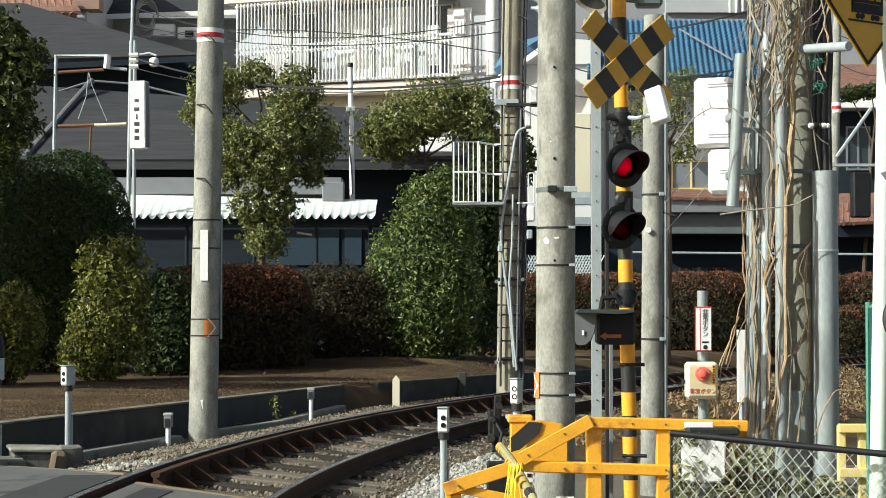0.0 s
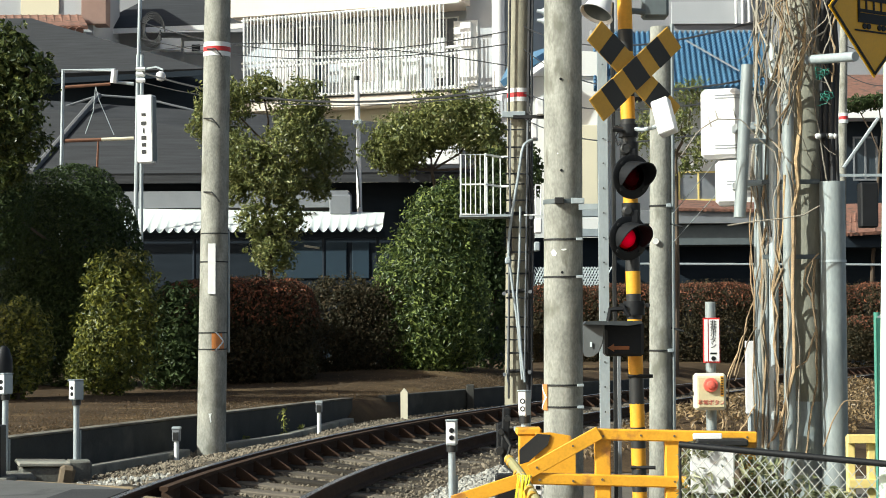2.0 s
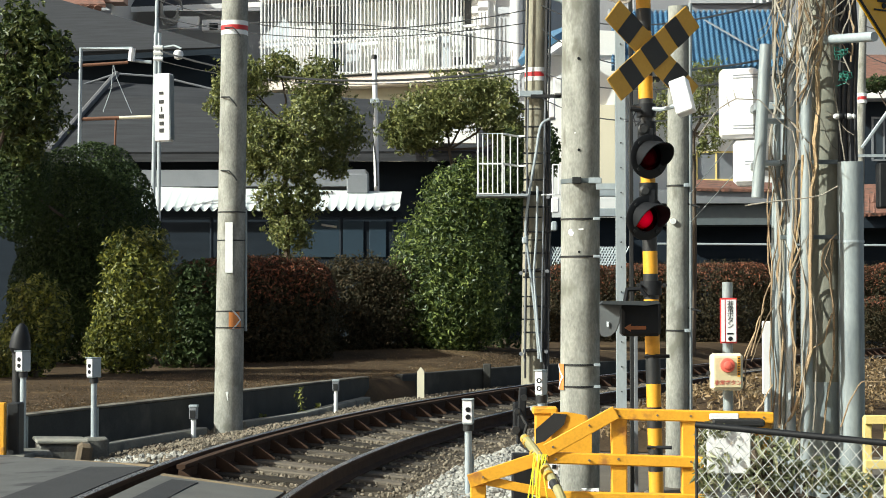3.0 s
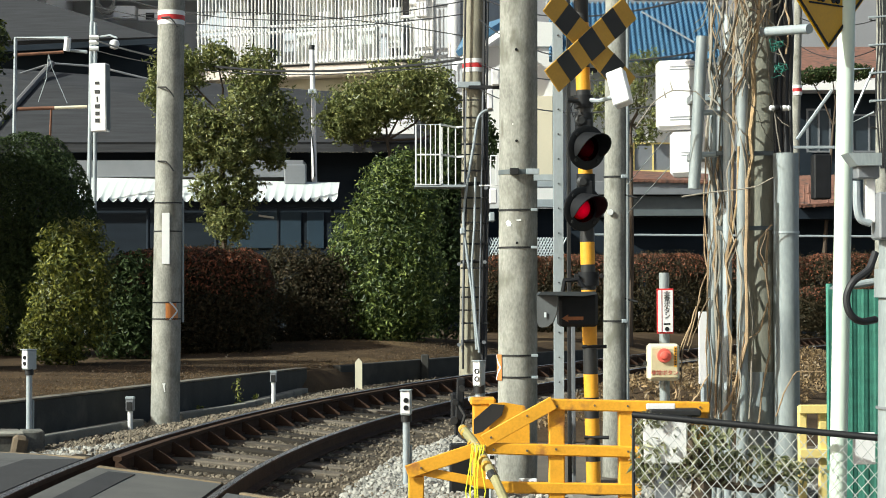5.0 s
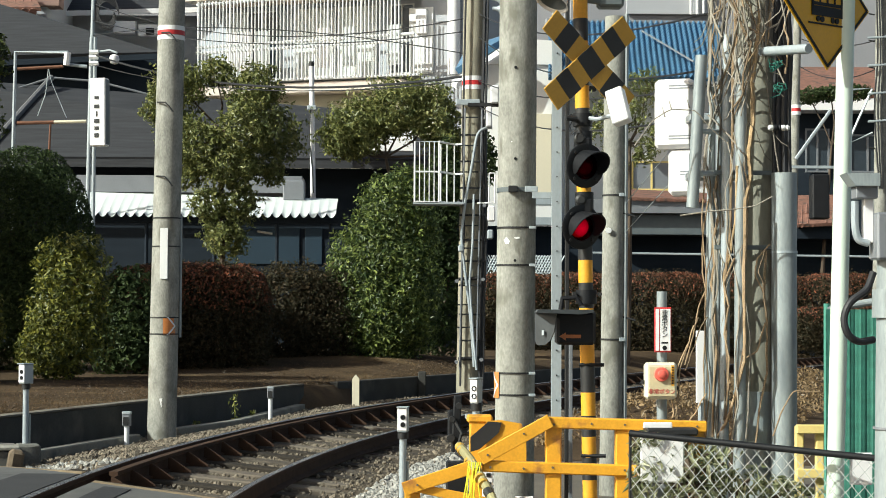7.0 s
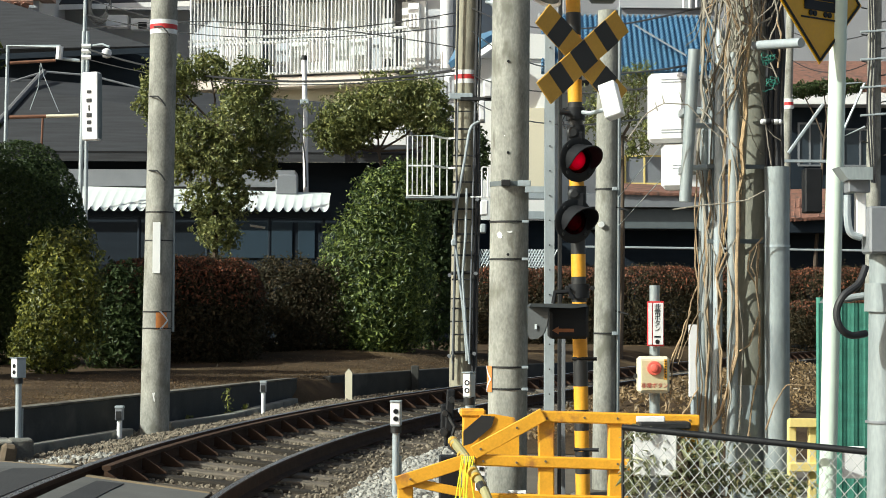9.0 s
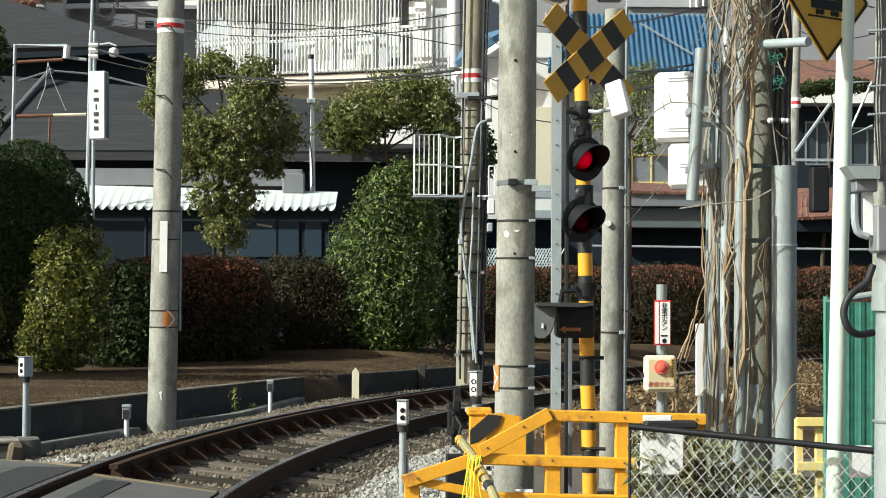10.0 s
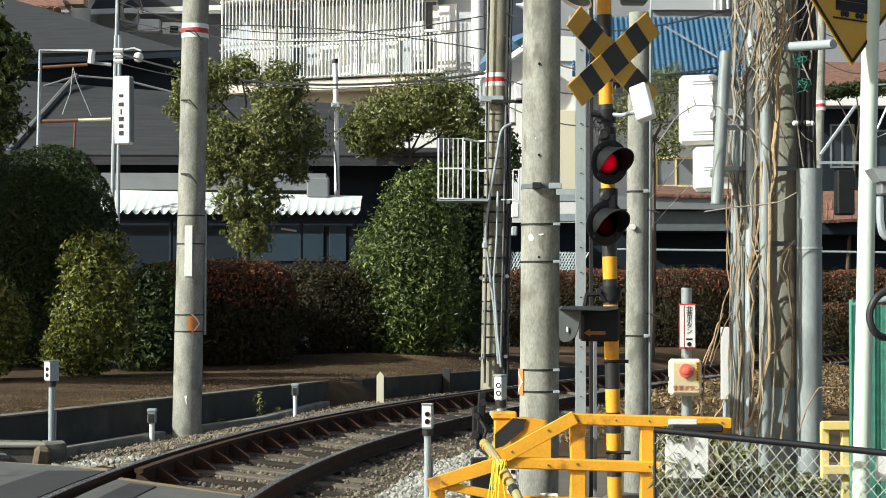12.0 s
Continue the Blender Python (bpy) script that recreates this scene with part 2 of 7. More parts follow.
def tube(bm, pts, r, seg=6, r1=None):
    """A bent round bar through the points."""
    pts = [Vector(p) for p in pts]
    rings, u = [], None
    for i, p in enumerate(pts):
        d = (pts[min(i + 1, len(pts) - 1)] - pts[max(i - 1, 0)]).normalized()
        if u is None:
            u = d.orthogonal().normalized()
        else:
            u = (u - d * u.dot(d)).normalized()
        w = d.cross(u)
        rad = r if r1 is None else r + (r1 - r) * i / (len(pts) - 1)
        rings.append([bm.verts.new(p + (u * math.cos(2 * math.pi * k / seg) + w * math.sin(2 * math.pi * k / seg)) * rad) for k in range(seg)])
    for a, b in zip(rings, rings[1:]):
        for k in range(seg):
            bm.faces.new((a[k], a[(k + 1) % seg], b[(k + 1) % seg], b[k]))
    bm.faces.new(rings[0][::-1])
    bm.faces.new(rings[-1])
    return bm


def smooth(pts, n=6):
    """A rounder line through the points."""
    p = [Vector(q) for q in pts]
    p = [p[0] * 2 - p[1]] + p + [p[-1] * 2 - p[-2]]
    out = []
    for k in range(1, len(p) - 2):
        for t in np.linspace(0, 1, n, endpoint=False):
            q0, q1, q2, q3 = p[k - 1:k + 3]
            out.append(0.5 * (2 * q1 + (q2 - q0) * t + (2 * q0 - 5 * q1 + 4 * q2 - q3) * t * t + (3 * q1 - q0 - 3 * q2 + q3) * t ** 3))
    return out + [p[-2]]


def prism(bm, poly, depth, m):
    """A flat polygon (x, z) drawn out by depth along y, placed by m."""
    f = [bm.verts.new(m @ Vector((x, -depth / 2, z))) for x, z in poly]
    b = [bm.verts.new(m @ Vector((x, depth / 2, z))) for x, z in poly]
    n = len(poly)
    bm.faces.new(f)
    bm.faces.new(b[::-1])
    for i in range(n):
        bm.faces.new((f[i], b[i], b[(i + 1) % n], f[(i + 1) % n]))
    return bm


def turned(bm, profile, m, seg=24):
    """A turned shape: (radius, height) pairs spun about z, placed by m."""
    rings = [[bm.verts.new(m @ Vector((r * math.cos(2 * math.pi * k / seg), r * math.sin(2 * math.pi * k / seg), h))) for k in range(seg)] for r, h in profile]
    for a, b in zip(rings, rings[1:]):
        for k in range(seg):
            bm.faces.new((a[k], a[(k + 1) % seg], b[(k + 1) % seg], b[k]))
    for ring in (rings[0], rings[-1]):
        bm.faces.new(ring)
    return bm


def B():
    return bmesh.new()


def mesh_of(name, bm, material, smooth=True):
    bmesh.ops.recalc_face_normals(bm, faces=bm.faces)
    me = bpy.data.meshes.new(name)
    bm.to_mesh(me)
    bm.free()
    me.materials.append(material)
    if smooth and len(me.polygons):
        me.polygons.foreach_set("use_smooth", [True] * len(me.polygons))
        me.set_sharp_from_angle(angle=radians(35))
    return me


def raw_mesh(name, verts, faces, material):
    me = bpy.data.meshes.new(name)
    me.from_pydata(verts, [], faces)
    me.materials.append(material)
    return me


def thing(name, base, label, category, group="", kind=""):
    ob = tagged(new(name), label, category, group, kind)
    ob.location = base
    ob.empty_display_size = 0.1
    return ob


def hang(ob, parent):
    ob.parent = parent
    if parent.type == "EMPTY":
        ob.matrix_parent_inverse = Matrix.Translation(parent.location).inverted()
    return ob


def part(name, bm, material, parent, label="", kind=""):
    """Links a bmesh, in world metres, as one mesh object under a thing or a part."""
    return hang(tagged(new(name, mesh_of(name, bm, material)), label, kind=kind), parent)


def solo(name, bm, material, label, category="", group="", kind=""):
    return tagged(new(name, mesh_of(name, bm, material)), label, category, group, kind)


rng = np.random.default_rng(7)

# ---- the track: a curve that tightens towards the crossing ----
HEADINGS = [(-20, -0.20), (6, -0.123), (10, -0.015), (13.5, 0.079), (16.5, 0.160), (19.5, 0.233), (23, 0.303), (28, 0.374), (40, 0.454), (90, 0.674)]
HALF = 0.566  # from the centre line to the middle of a rail, 1067 mm gauge


def heading(y):
    return float(np.interp(y, [a for a, _ in HEADINGS], [b for _, b in HEADINGS]))


def track_line(y0, y1, step=0.2):
    x, y, pts = -1.444, 15.9, [(-1.444, 15.9)]
    while y < y1:
        h = heading(y)
        x, y = x + math.sin(h) * step, y + math.cos(h) * step
        pts.append((x, y))
    x, y = pts[0]
    while y > y0:
        h = heading(y)
        x, y = x - math.sin(h) * step, y - math.cos(h) * step
        pts.insert(0, (x, y))
    return pts


LINE = track_line(1.0, 75.0)
CANT = 0.099


def rail_z(off):
    return 0.253 - CANT * off


def at_track(i, off, z):
    (x, y) = LINE[i]
    h = heading(y)
    return Vector((x + off * math.cos(h), y - off * math.sin(h), z))


def sweep(bm, profile, rows):
    """Draws an (offset, z) outline along the track."""
    rings = [[bm.verts.new(at_track(i, o, z)) for o, z in profile] for i in rows]
    n = len(profile)
    for a, b in zip(rings, rings[1:]):
        for k in range(n):
            bm.faces.new((a[k], a[(k + 1) % n], b[(k + 1) % n], b[k]))
    bm.faces.new(rings[0])
    bm.faces.new(rings[-1])
    return bm


def rail_outline(off, top, height=0.14):
    o = [(-0.062, 0), (-0.062, 0.012), (-0.012, 0.03), (-0.009, 0.098), (-0.033, 0.110), (-0.033, 0.138)]
    return [(off + a, top - height + b) for a, b in o] + [(off - a, top - height + b) for a, b in reversed(o)]


rows_all = range(0, len(LINE))
ground = solo("ground", box(B(), (0, 300, -0.25), (1400, 1400, 0.5)), M["ground"], "bare grey-brown trodden earth ground", "ground", kind="structure")

# ballast bed with sloping shoulders, higher under the outer rail
BED = [(-3.0, 0.02), (-2.0, 0.06), (-1.15, 0.17), (-0.5, 0.130), (0.0, 0.082), (0.5, 0.036), (1.0, 0.011), (2.2, 0.004)]
bed = sweep(B(), [*BED, (2.2, -0.2), (-3.0, -0.2)], range(60, len(LINE)))
track = thing("railway_track", (-1.25, 15.9, 0), "curved single railway track on wooden sleepers and ballast", "track", kind="structure")
part("ballast_bed", bed, M["ballast"], track, "brown-grey ballast bed", kind="stuff")
for off in (-HALF, HALF):
    z = rail_z(off)
    rail = part("rail", sweep(B(), rail_outline(off, z), rows_all), M["rust"], track, "rusty steel rail with a worn bright head")
    part("rail_head", sweep(B(), [(off - 0.026, z - 0.004), (off + 0.026, z - 0.004), (off + 0.022, z + 0.002), (off - 0.022, z + 0.002)], rows_all), M["steel"], rail, "worn bright running surface")
zg = rail_z(-HALF)
h_ = heading(1.0)
for off in (-HALF, HALF):
    p = at_track(0, off, rail_z(off) - 0.07) - Vector((math.sin(h_), math.cos(h_), 0)) * 10
    part("rail", box(B(), p, (0.066, 20.0, 0.14), Euler((0, 0, -h_)).to_matrix(), 0.01), M["rust"], track, "rusty steel rail running on past the road")
guard = part("guard_rail", sweep(B(), rail_outline(-0.432, zg + 0.004, 0.15), range(63, len(LINE))), M["rust"], track, "rust-brown guard rail inside the outer rail")

# sleepers and the braces of the guard rail
tilt = math.atan(CANT)
brace_me = mesh_of("brace", prism(B(), [(0, 0), (0.20, 0), (0.20, 0.02), (0.02, 0.12), (0, 0.12)], 0.014, Matrix()), M["rust"])
plate_me = mesh_of("tie_plate", box(B(), (0, 0, 0.01), (0.30, 0.16, 0.02)), M["rust"])
for j, i in enumerate(range(62, len(LINE) - 40, 3)):
    y = LINE[i][1]
    h = heading(y)
    c = at_track(i, 0, rail_z(0) - 0.14 - 0.062)
    bm = box(B(), (0, 0, 0), (2.0 + 0.14 * random.random(), 0.2 + 0.03 * random.random(), 0.13), None, 0.012)
    for v in bm.verts:
        v.co.z += 0.012 * math.sin(v.co.x * 5 + j) * 0.5
    s = new("sleeper", mesh_of("sleeper", bm, M["sleeper"]))
    s.matrix_basis = Matrix.Translation(c + Vector((random.uniform(-0.02, 0.02), 0, random.uniform(-0.012, 0.008)))) @ Euler((0, tilt, -h + random.uniform(-0.02, 0.02))).to_matrix().to_4x4()
    hang(s, track)
    b = new("brace", brace_me)
    b.matrix_basis = Matrix.Translation(at_track(i, -0.405, zg - 0.15)) @ Euler((0, tilt * 0.5, -h)).to_matrix().to_4x4()
    hang(b, track)
    p = new("tie_plate", plate_me)
    p.matrix_basis = Matrix.Translation(at_track(i, HALF, rail_z(HALF) - 0.155)) @ Euler((0, tilt, -h)).to_matrix().to_4x4()
    hang(p, track)


# loose ballast stones
def stone_shape():
    bm = bmesh.new()
    bmesh.ops.create_icosphere(bm, subdivisions=1, radius=1)
    vs = np.array([v.co[:] for v in bm.verts])
    fs = [[v.index for v in f.verts] for f in bm.faces]
    bm.free()
    return vs, fs


def scatter_stones(name, spots, r0, r1, material):
    """Angular stones at the places (x, y, z), joined into one mesh."""
    vs, fs = stone_shape()
    V, Fc = [], []
    for n, (x, y, z) in enumerate(spots):
        r = rng.uniform(r0, r1)
        q = Euler(rng.uniform(0, 6.28, 3)).to_matrix()
        k = vs * (1 + rng.uniform(-0.28, 0.28, (len(vs), 1))) * (r * rng.uniform(0.7, 1.2, 3))
        k = k @ np.array(q).T + (x, y, z)
        Fc += [[a + len(V) for a in f] for f in fs]
        V += k.tolist()
    return raw_mesh(name, V, Fc, material)


def bed_z(off):
    return float(np.interp(off, [a for a, _ in BED], [b for _, b in BED]))


def past_road(x, y):
    """Beyond the edge of the road."""
    return y > float(np.interp(x, [-14, -3.6, -2.9, -2.35, -2.17, -1.15, -1.0, 3.0], [25.5, 15.05, 14.35, 13.6, 13.1, 12.85, 12.15, 8.1]))


brown, pale = [], []
while len(brown) < 36000:
    i = int(min(59 + rng.exponential(60), len(LINE) - 20))
    off = rng.uniform(-2.9, 2.1)
    inside = -0.42 < off < 0.95
    if (inside and rng.random() < 0.35) or (off < -2.2 and rng.random() < 0.6) or (0.55 < off < 1.35 and rng.random() < 0.82):
        continue
    p = at_track(i, off, bed_z(off) + (0.006 if inside else 0.004) + rng.uniform(-0.012, 0.012))
    if past_road(p.x, p.y):
        (pale if (off > 1.35 and rng.random() < 0.8) or (off < -0.9 and p.y < 16.2 and rng.random() < 0.45) else brown).append(p[:])
for _ in range(14000):
    x, y = rng.uniform(-1.2, 4.2), rng.uniform(11.4, 17.5)
    i = min(range(40, 130, 2), key=lambda k: (LINE[k][0] - x) ** 2 + (LINE[k][1] - y) ** 2)
    off = (x - LINE[i][0]) * math.cos(heading(LINE[i][1])) - (y - LINE[i][1]) * math.sin(heading(LINE[i][1]))
    if off > 1.25 and past_road(x, y) and not (x > 1.0 and y > 14.0):
        pale.append((x, y, 0.014 + rng.uniform(-0.01, 0.012)))
tagged(new("ballast_stones", scatter_stones("ballast_stones", pale, 0.014, 0.036, M["stone"])), "pale grey crushed ballast stones beside the track", "ballast", kind="stuff")
tagged(new("ballast_stones", scatter_stones("ballast_stones", brown, 0.009, 0.024, M["brown_stone"])), "brown-grey ballast stones between the sleepers", "ballast", kind="stuff")

# road over the crossing: asphalt approaches, panels between the rails, plank edges
road = thing("road", (-2.2, 11.5, 0.1), "grey asphalt road over the railway crossing", "road", kind="structure")


def slab(pts, thick=0.3):
    bm = bmesh.new()
    top = [bm.verts.new(p) for p in pts]
    low = [bm.verts.new((p[0], p[1], p[2] - thick)) for p in pts]
    bm.faces.new(top)
    bm.faces.new(low[::-1])
    for k in range(len(pts)):
        bm.faces.new((top[k], low[k], low[(k + 1) % len(pts)], top[(k + 1) % len(pts)]))
    return bm


zl, zr = rail_z(-HALF), rail_z(HALF)


def along(off, z, y0, y1):
    """Points beside the track from y0 to y1."""
    rows = [k for k in range(len(LINE)) if y0 < at_track(k, off, 0).y < y1]
    return [at_track(k, off, z) for k in rows[::6] + rows[-1:]]


part("asphalt", slab([*along(-HALF - 0.05, zl - 0.012, 5, 13.55), Vector((-2.9, 14.24, zl - 0.045)), Vector((-3.6, 15.0, zl - 0.08)), Vector((-14, 25.4, 0.12)), Vector((-14, 12, 0.12))]), M["asphalt"], road)
in_l, in_r = along(-HALF + 0.12, zl - 0.03, 5, 12.98), along(HALF - 0.08, zr - 0.012, 5, 12.72)
STRIP = mat("dark_bitumen_strip", (0.024, 0.024, 0.025), 0.9, 0, 0.3, 4, 0.3, 120)
for o0, o1, y1, dz in ((-1.07, -HALF - 0.07, 13.42, 0.005), (-0.31, -0.12, 12.9, 0.016)):
    part("bitumen_strip", slab([*along(o0, rail_z(o0) - 0.012 if o0 > -0.6 else zl - 0.008, 5, y1), *reversed(along(o1, rail_z(o1) - 0.012 if o0 > -0.6 else zl - 0.008, 5, y1))], 0.03), STRIP, road, "dark bitumen strip along the rail")
part("crossing_panel", slab([*in_l, *reversed(in_r)]), M["panel"], road, "worn grey concrete panel between the rails")
part("asphalt", slab([*along(HALF + 0.05, zr - 0.012, 5, 12.1), Vector((-0.2, 11.05, zr - 0.03)), Vector((3.0, 8.0, 0.05)), Vector((3.0, -6, 0.05)), Vector((-2.0, -6, 0.05))]), M["asphalt"], road)
for a, b in ((in_l[-1] + Vector((0, 0.03, 0.012)), in_r[-1] + Vector((0, 0.03, 0.008))), (Vector((-2.37, 13.6, zl - 0.012)), Vector((-3.6, 15.04, zl - 0.08))), (Vector((-1.1, 12.14, zr - 0.012)), Vector((-0.2, 11.10, zr - 0.025)))):
    d = (b - a)
    part("edge_plank", box(B(), (a + b) / 2 - Vector((0, 0, 0.095)), (d.length, 0.055, 0.19), d.to_track_quat("X", "Z").to_matrix(), 0.01), M["wood"], road, "ochre wooden edge plank")


# ---- poles ----
def round_pole(name, foot, top, r0, r1, material, label, category="utility pole", group="", seg=28):
    root = thing(name, foot, label, category, group)
    return root, part("shaft", cyl(B(), foot, top, r0, r1, seg), material, root)


def strap(root, foot, top, r0, r1, z, material, h=0.014, grow=0.006, name="strap", label=""):
    foot, top = Vector(foot), Vector(top)
    k = (z - foot.z) / (top.z - foot.z)
    c, r = foot.lerp(top, k), r0 + (r1 - r0) * k
    return part(name, cyl(B(), c - Vector((0, 0, h / 2)), c + Vector((0, 0, h / 2)), r + grow, None, 28), material, root, label)


def step_bolt(root, p, side, up=0.06):
    """A bent dark step bolt on a pole."""
    p = Vector(p)
    part("step_bolt", tube(B(), [p, p + Vector((side * 0.10, -0.10, -0.01)), p + Vector((side * 0.15, -0.12, -up)), p + Vector((side * 0.19, -0.13, -up * 2))], 0.009), M["dark"], root)


def chevron(root, c, r, turn, h=0.2):
    """An orange reflector plate with a white arrow edge, bent round the pole."""
    bm, bw = bmesh.new(), bmesh.new()
    for k in range(6):
        a0, a1 = turn + radians(9 * k), turn + radians(9 * (k + 1))
        f0, f1 = (1 - abs(k - 2.5) / 5.5), (1 - abs(k - 1.5) / 5.5)
        quad = [(a0, -h / 2), (a1, -h / 2), (a1, h / 2), (a0, h / 2)]
        bm.faces.new([bm.verts.new((c[0] + math.cos(a) * (r + 0.006), c[1] + math.sin(a) * (r + 0.006), c[2] + z)) for a, z in quad])
    for z0, z1 in ((h / 2, 0.0), (0.0, -h / 2)):
        for k in range(4):
            t0, t1 = k / 4, (k + 1) / 4
            za, zb = z0 + (z1 - z0) * t0, z0 + (z1 - z0) * t1
            aa, ab = turn + radians(54) * (1 - abs(za) / h * 1.2), turn + radians(54) * (1 - abs(zb) / h * 1.2)
            bw.faces.new([bw.verts.new((c[0] + math.cos(a) * (r + 0.010), c[1] + math.sin(a) * (r + 0.010), c[2] + z)) for a, z in ((aa, za), (aa - 0.16, za), (ab - 0.16, zb), (ab, zb))])
    ob = part("reflector_plate", bm, M["orange"], root, "orange reflector plate with a white arrow")
    part("arrow", bw, M["white"], ob)


# the pole beside the signal
PF, PT = (0.868, 14.1, -0.1), (0.921, 14.1, 8.6)
near_pole, _ = round_pole("concrete_pole", PF, PT, 0.155, 0.138, M["concrete"], "tall weathered grey concrete utility pole beside the crossing signal")
for y_ in (2.157, 1.866, 1.029, 0.861):
    strap(near_pole, PF, PT, 0.155, 0.138, y_, M["dark"])
    part("buckle", box(B(), (PF[0] + 0.13, 13.98, y_), (0.05, 0.05, 0.022), None, 0.003), M["galv"], near_pole)
strap(near_pole, PF, PT, 0.155, 0.138, 2.452, M["relay"], 0.036, 0.006, "clamp_band", "dull steel clamp band")
part("clamp_lug", box(B(), (0.842, 13.93, 2.452), (0.07, 0.06, 0.05), None, 0.004), M["dark"], near_pole)
part("clamp_lug", box(B(), (0.987, 13.97, 2.452), (0.10, 0.07, 0.045), None, 0.004), M["galv"], near_pole)
chevron(near_pole, (PF[0] + 0.002, 14.1, 0.936), 0.153, radians(163))
for x_, y_, w_, h_ in ((0.798, 2.05, 0.045, 0.07), (0.877, 2.076, 0.05, 0.018), (0.833, 2.822, 0.016, 0.012)):
    bm = bmesh.new()
    bm.faces.new([bm.verts.new((x_ + w_ * 0.5 * math.cos(a) * random.uniform(0.6, 1.1), 14.1 - math.sqrt(max(0.0, 0.1505 ** 2 - (x_ + w_ * 0.5 * math.cos(a) - PF[0] - 0.013) ** 2)) - 0.004, y_ + h_ * 0.5 * math.sin(a) * random.uniform(0.6, 1.1))) for a in np.linspace(0, 6.28, 8)[:-1]])
    part("paper_scrap", bm, M["white"], near_pole, "torn white paper scrap")

for z_ in (2.69, 1.90, 3.4):
    part("bolt_hole", cyl(B(), (0.862, 13.962, z_), (0.862, 13.945, z_), 0.011, None, 8), M["black"], near_pole, "dark bolt hole")

# a thinner concrete pole behind the signal
TF, TT = (1.718, 14.9, -0.1), (1.751, 14.9, 3.954)
thin_pole, _ = round_pole("concrete_pole", TF, TT, 0.1, 0.088, M["concrete"], "slim weathered concrete pole behind the crossing signal")
for y_ in (2.469, 1.281):
    strap(thin_pole, TF, TT, 0.1, 0.088, y_, M["dark"])
    part("buckle", box(B(), (TF[0] + 0.075, 14.80, y_), (0.04, 0.04, 0.03), None, 0.004), M["galv"], thin_pole)
part("conduit", cyl(B(), (1.819, 14.85, 0), (1.838, 14.85, 3.973), 0.017, None, 8), M["pvc"], thin_pole)
part("disc", cyl(B(), (1.682, 14.81, 2.175), (1.682, 14.785, 2.175), 0.025, None, 12), M["white"], thin_pole)
for y_, s_ in ((2.786, -1), (2.323, 1), (1.468, 1)):
    part("step_bolt", cyl(B(), (TF[0] + s_ * 0.08, 14.85, y_), (TF[0] + s_ * 0.19, 14.82, y_ - 0.03), 0.009, None, 6), M["dark"], thin_pole)

for x0, y0, x1, y1 in ((1.828, 2.40, 1.985, 2.712), (1.828, 2.164, 2.004, 2.487)):
    part("stay_wire", cyl(B(), (x0, 14.85, y0), (x1, 13.42, y1), 0.0032, None, 5), M["galv"], thin_pole, "thin pale stay wire")

# the pole across the track, before the garden
LF, LT = (-2.676, 20.2, 0.0), (-2.575, 20.2, 7.2)
left_pole, _ = round_pole("concrete_pole", LF, LT, 0.162, 0.14, M["concrete"], "tall grey concrete railway pole beside the ballast")
for z_, m_, h_, n_ in ((4.65, "white", 0.05, "white_band"), (4.599, "red", 0.05, "red_band"), (4.543, "white", 0.05, "white_band")):
    strap(left_pole, LF, LT, 0.162, 0.14, z_, M[m_], h_, 0.004, n_)
for y_ in (2.529, 2.213, 1.424, 1.241):
    strap(left_pole, LF, LT, 0.162, 0.14, y_, M["dark"])
part("white_plate", box(B(), (-2.648, 20.035, 2.132), (0.085, 0.008, 0.5633), None, 0.002), M["white"], left_pole, "plain white strip plate")
chevron(left_pole, (LF[0] + 0.012, 20.2, 1.33), 0.157, radians(275))
for x_, y_, s_ in ((-2.644, 4.589, 1), (-2.682, 3.812, 1), (-2.682, 2.991, 1)):
    step_bolt(left_pole, (x_ - 0.06, 20.08, y_), 1)
bm = bmesh.new()
bm.faces.new([bm.verts.new((-2.665 + a, 20.2 - 0.163, 0.50 + b)) for a, b in ((-0.02, 0.03), (-0.012, 0.0), (0.004, -0.07), (0.014, -0.06), (0.006, -0.01), (0.016, 0.035))])
part("paper_scrap", bm, M["white"], left_pole, "torn white paper scrap")
part("conduit", cyl(B(), (-2.481, 20.2, 1.203), (-2.481, 20.2, 2.561), 0.015, None, 8), M["pvc"], left_pole)

# the catenary pole further round the curve, with its cage and ladder
FD = 30.8
FF, FT = (1.107, FD, 0.1), (1.232, FD, 9.0)
far_pole, _ = round_pole("concrete_pole", FF, FT, 0.2, 0.19, mat("tan_concrete", (0.30, 0.275, 0.205), 0.9, 0, 0.25, 4, 0.3, 50, stretch=(1, 1, 0.4), dirt=(0.19, 0.175, 0.135)), "concrete catenary pole with a maintenance cage and ladder")
for z_, m_ in ((5.485, "white"), (5.408, "red"), (5.331, "white")):
    strap(far_pole, FF, FT, 0.2, 0.19, z_, M[m_], 0.075, 0.005, m_ + "_band")
part("bracket", box(B(), (1.081, 30.55, 5.057), (0.4, 0.1, 0.1), None, 0.006), M["galv"], far_pole)
part("bracket", box(B(), (1.348, 30.5, 5.009), (0.55, 0.08, 0.06), None, 0.006), M["dark"], far_pole)
for y_ in (3.365, 0.706, 2.055):
    part("clamp", cyl(B(), (0.934, 30.58, y_), (1.296, 30.58, y_ + 0.02), 0.03, None, 8), M["dark"], far_pole)
for y_ in (4.799, 4.321, 3.872, 3.393, 2.963, 2.581, 1.624, 1.242):
    part("ladder_rung", cyl(B(), (0.915, 30.55, y_), (1.258, 30.52, y_), 0.012, None, 6), M["dark"], far_pole)
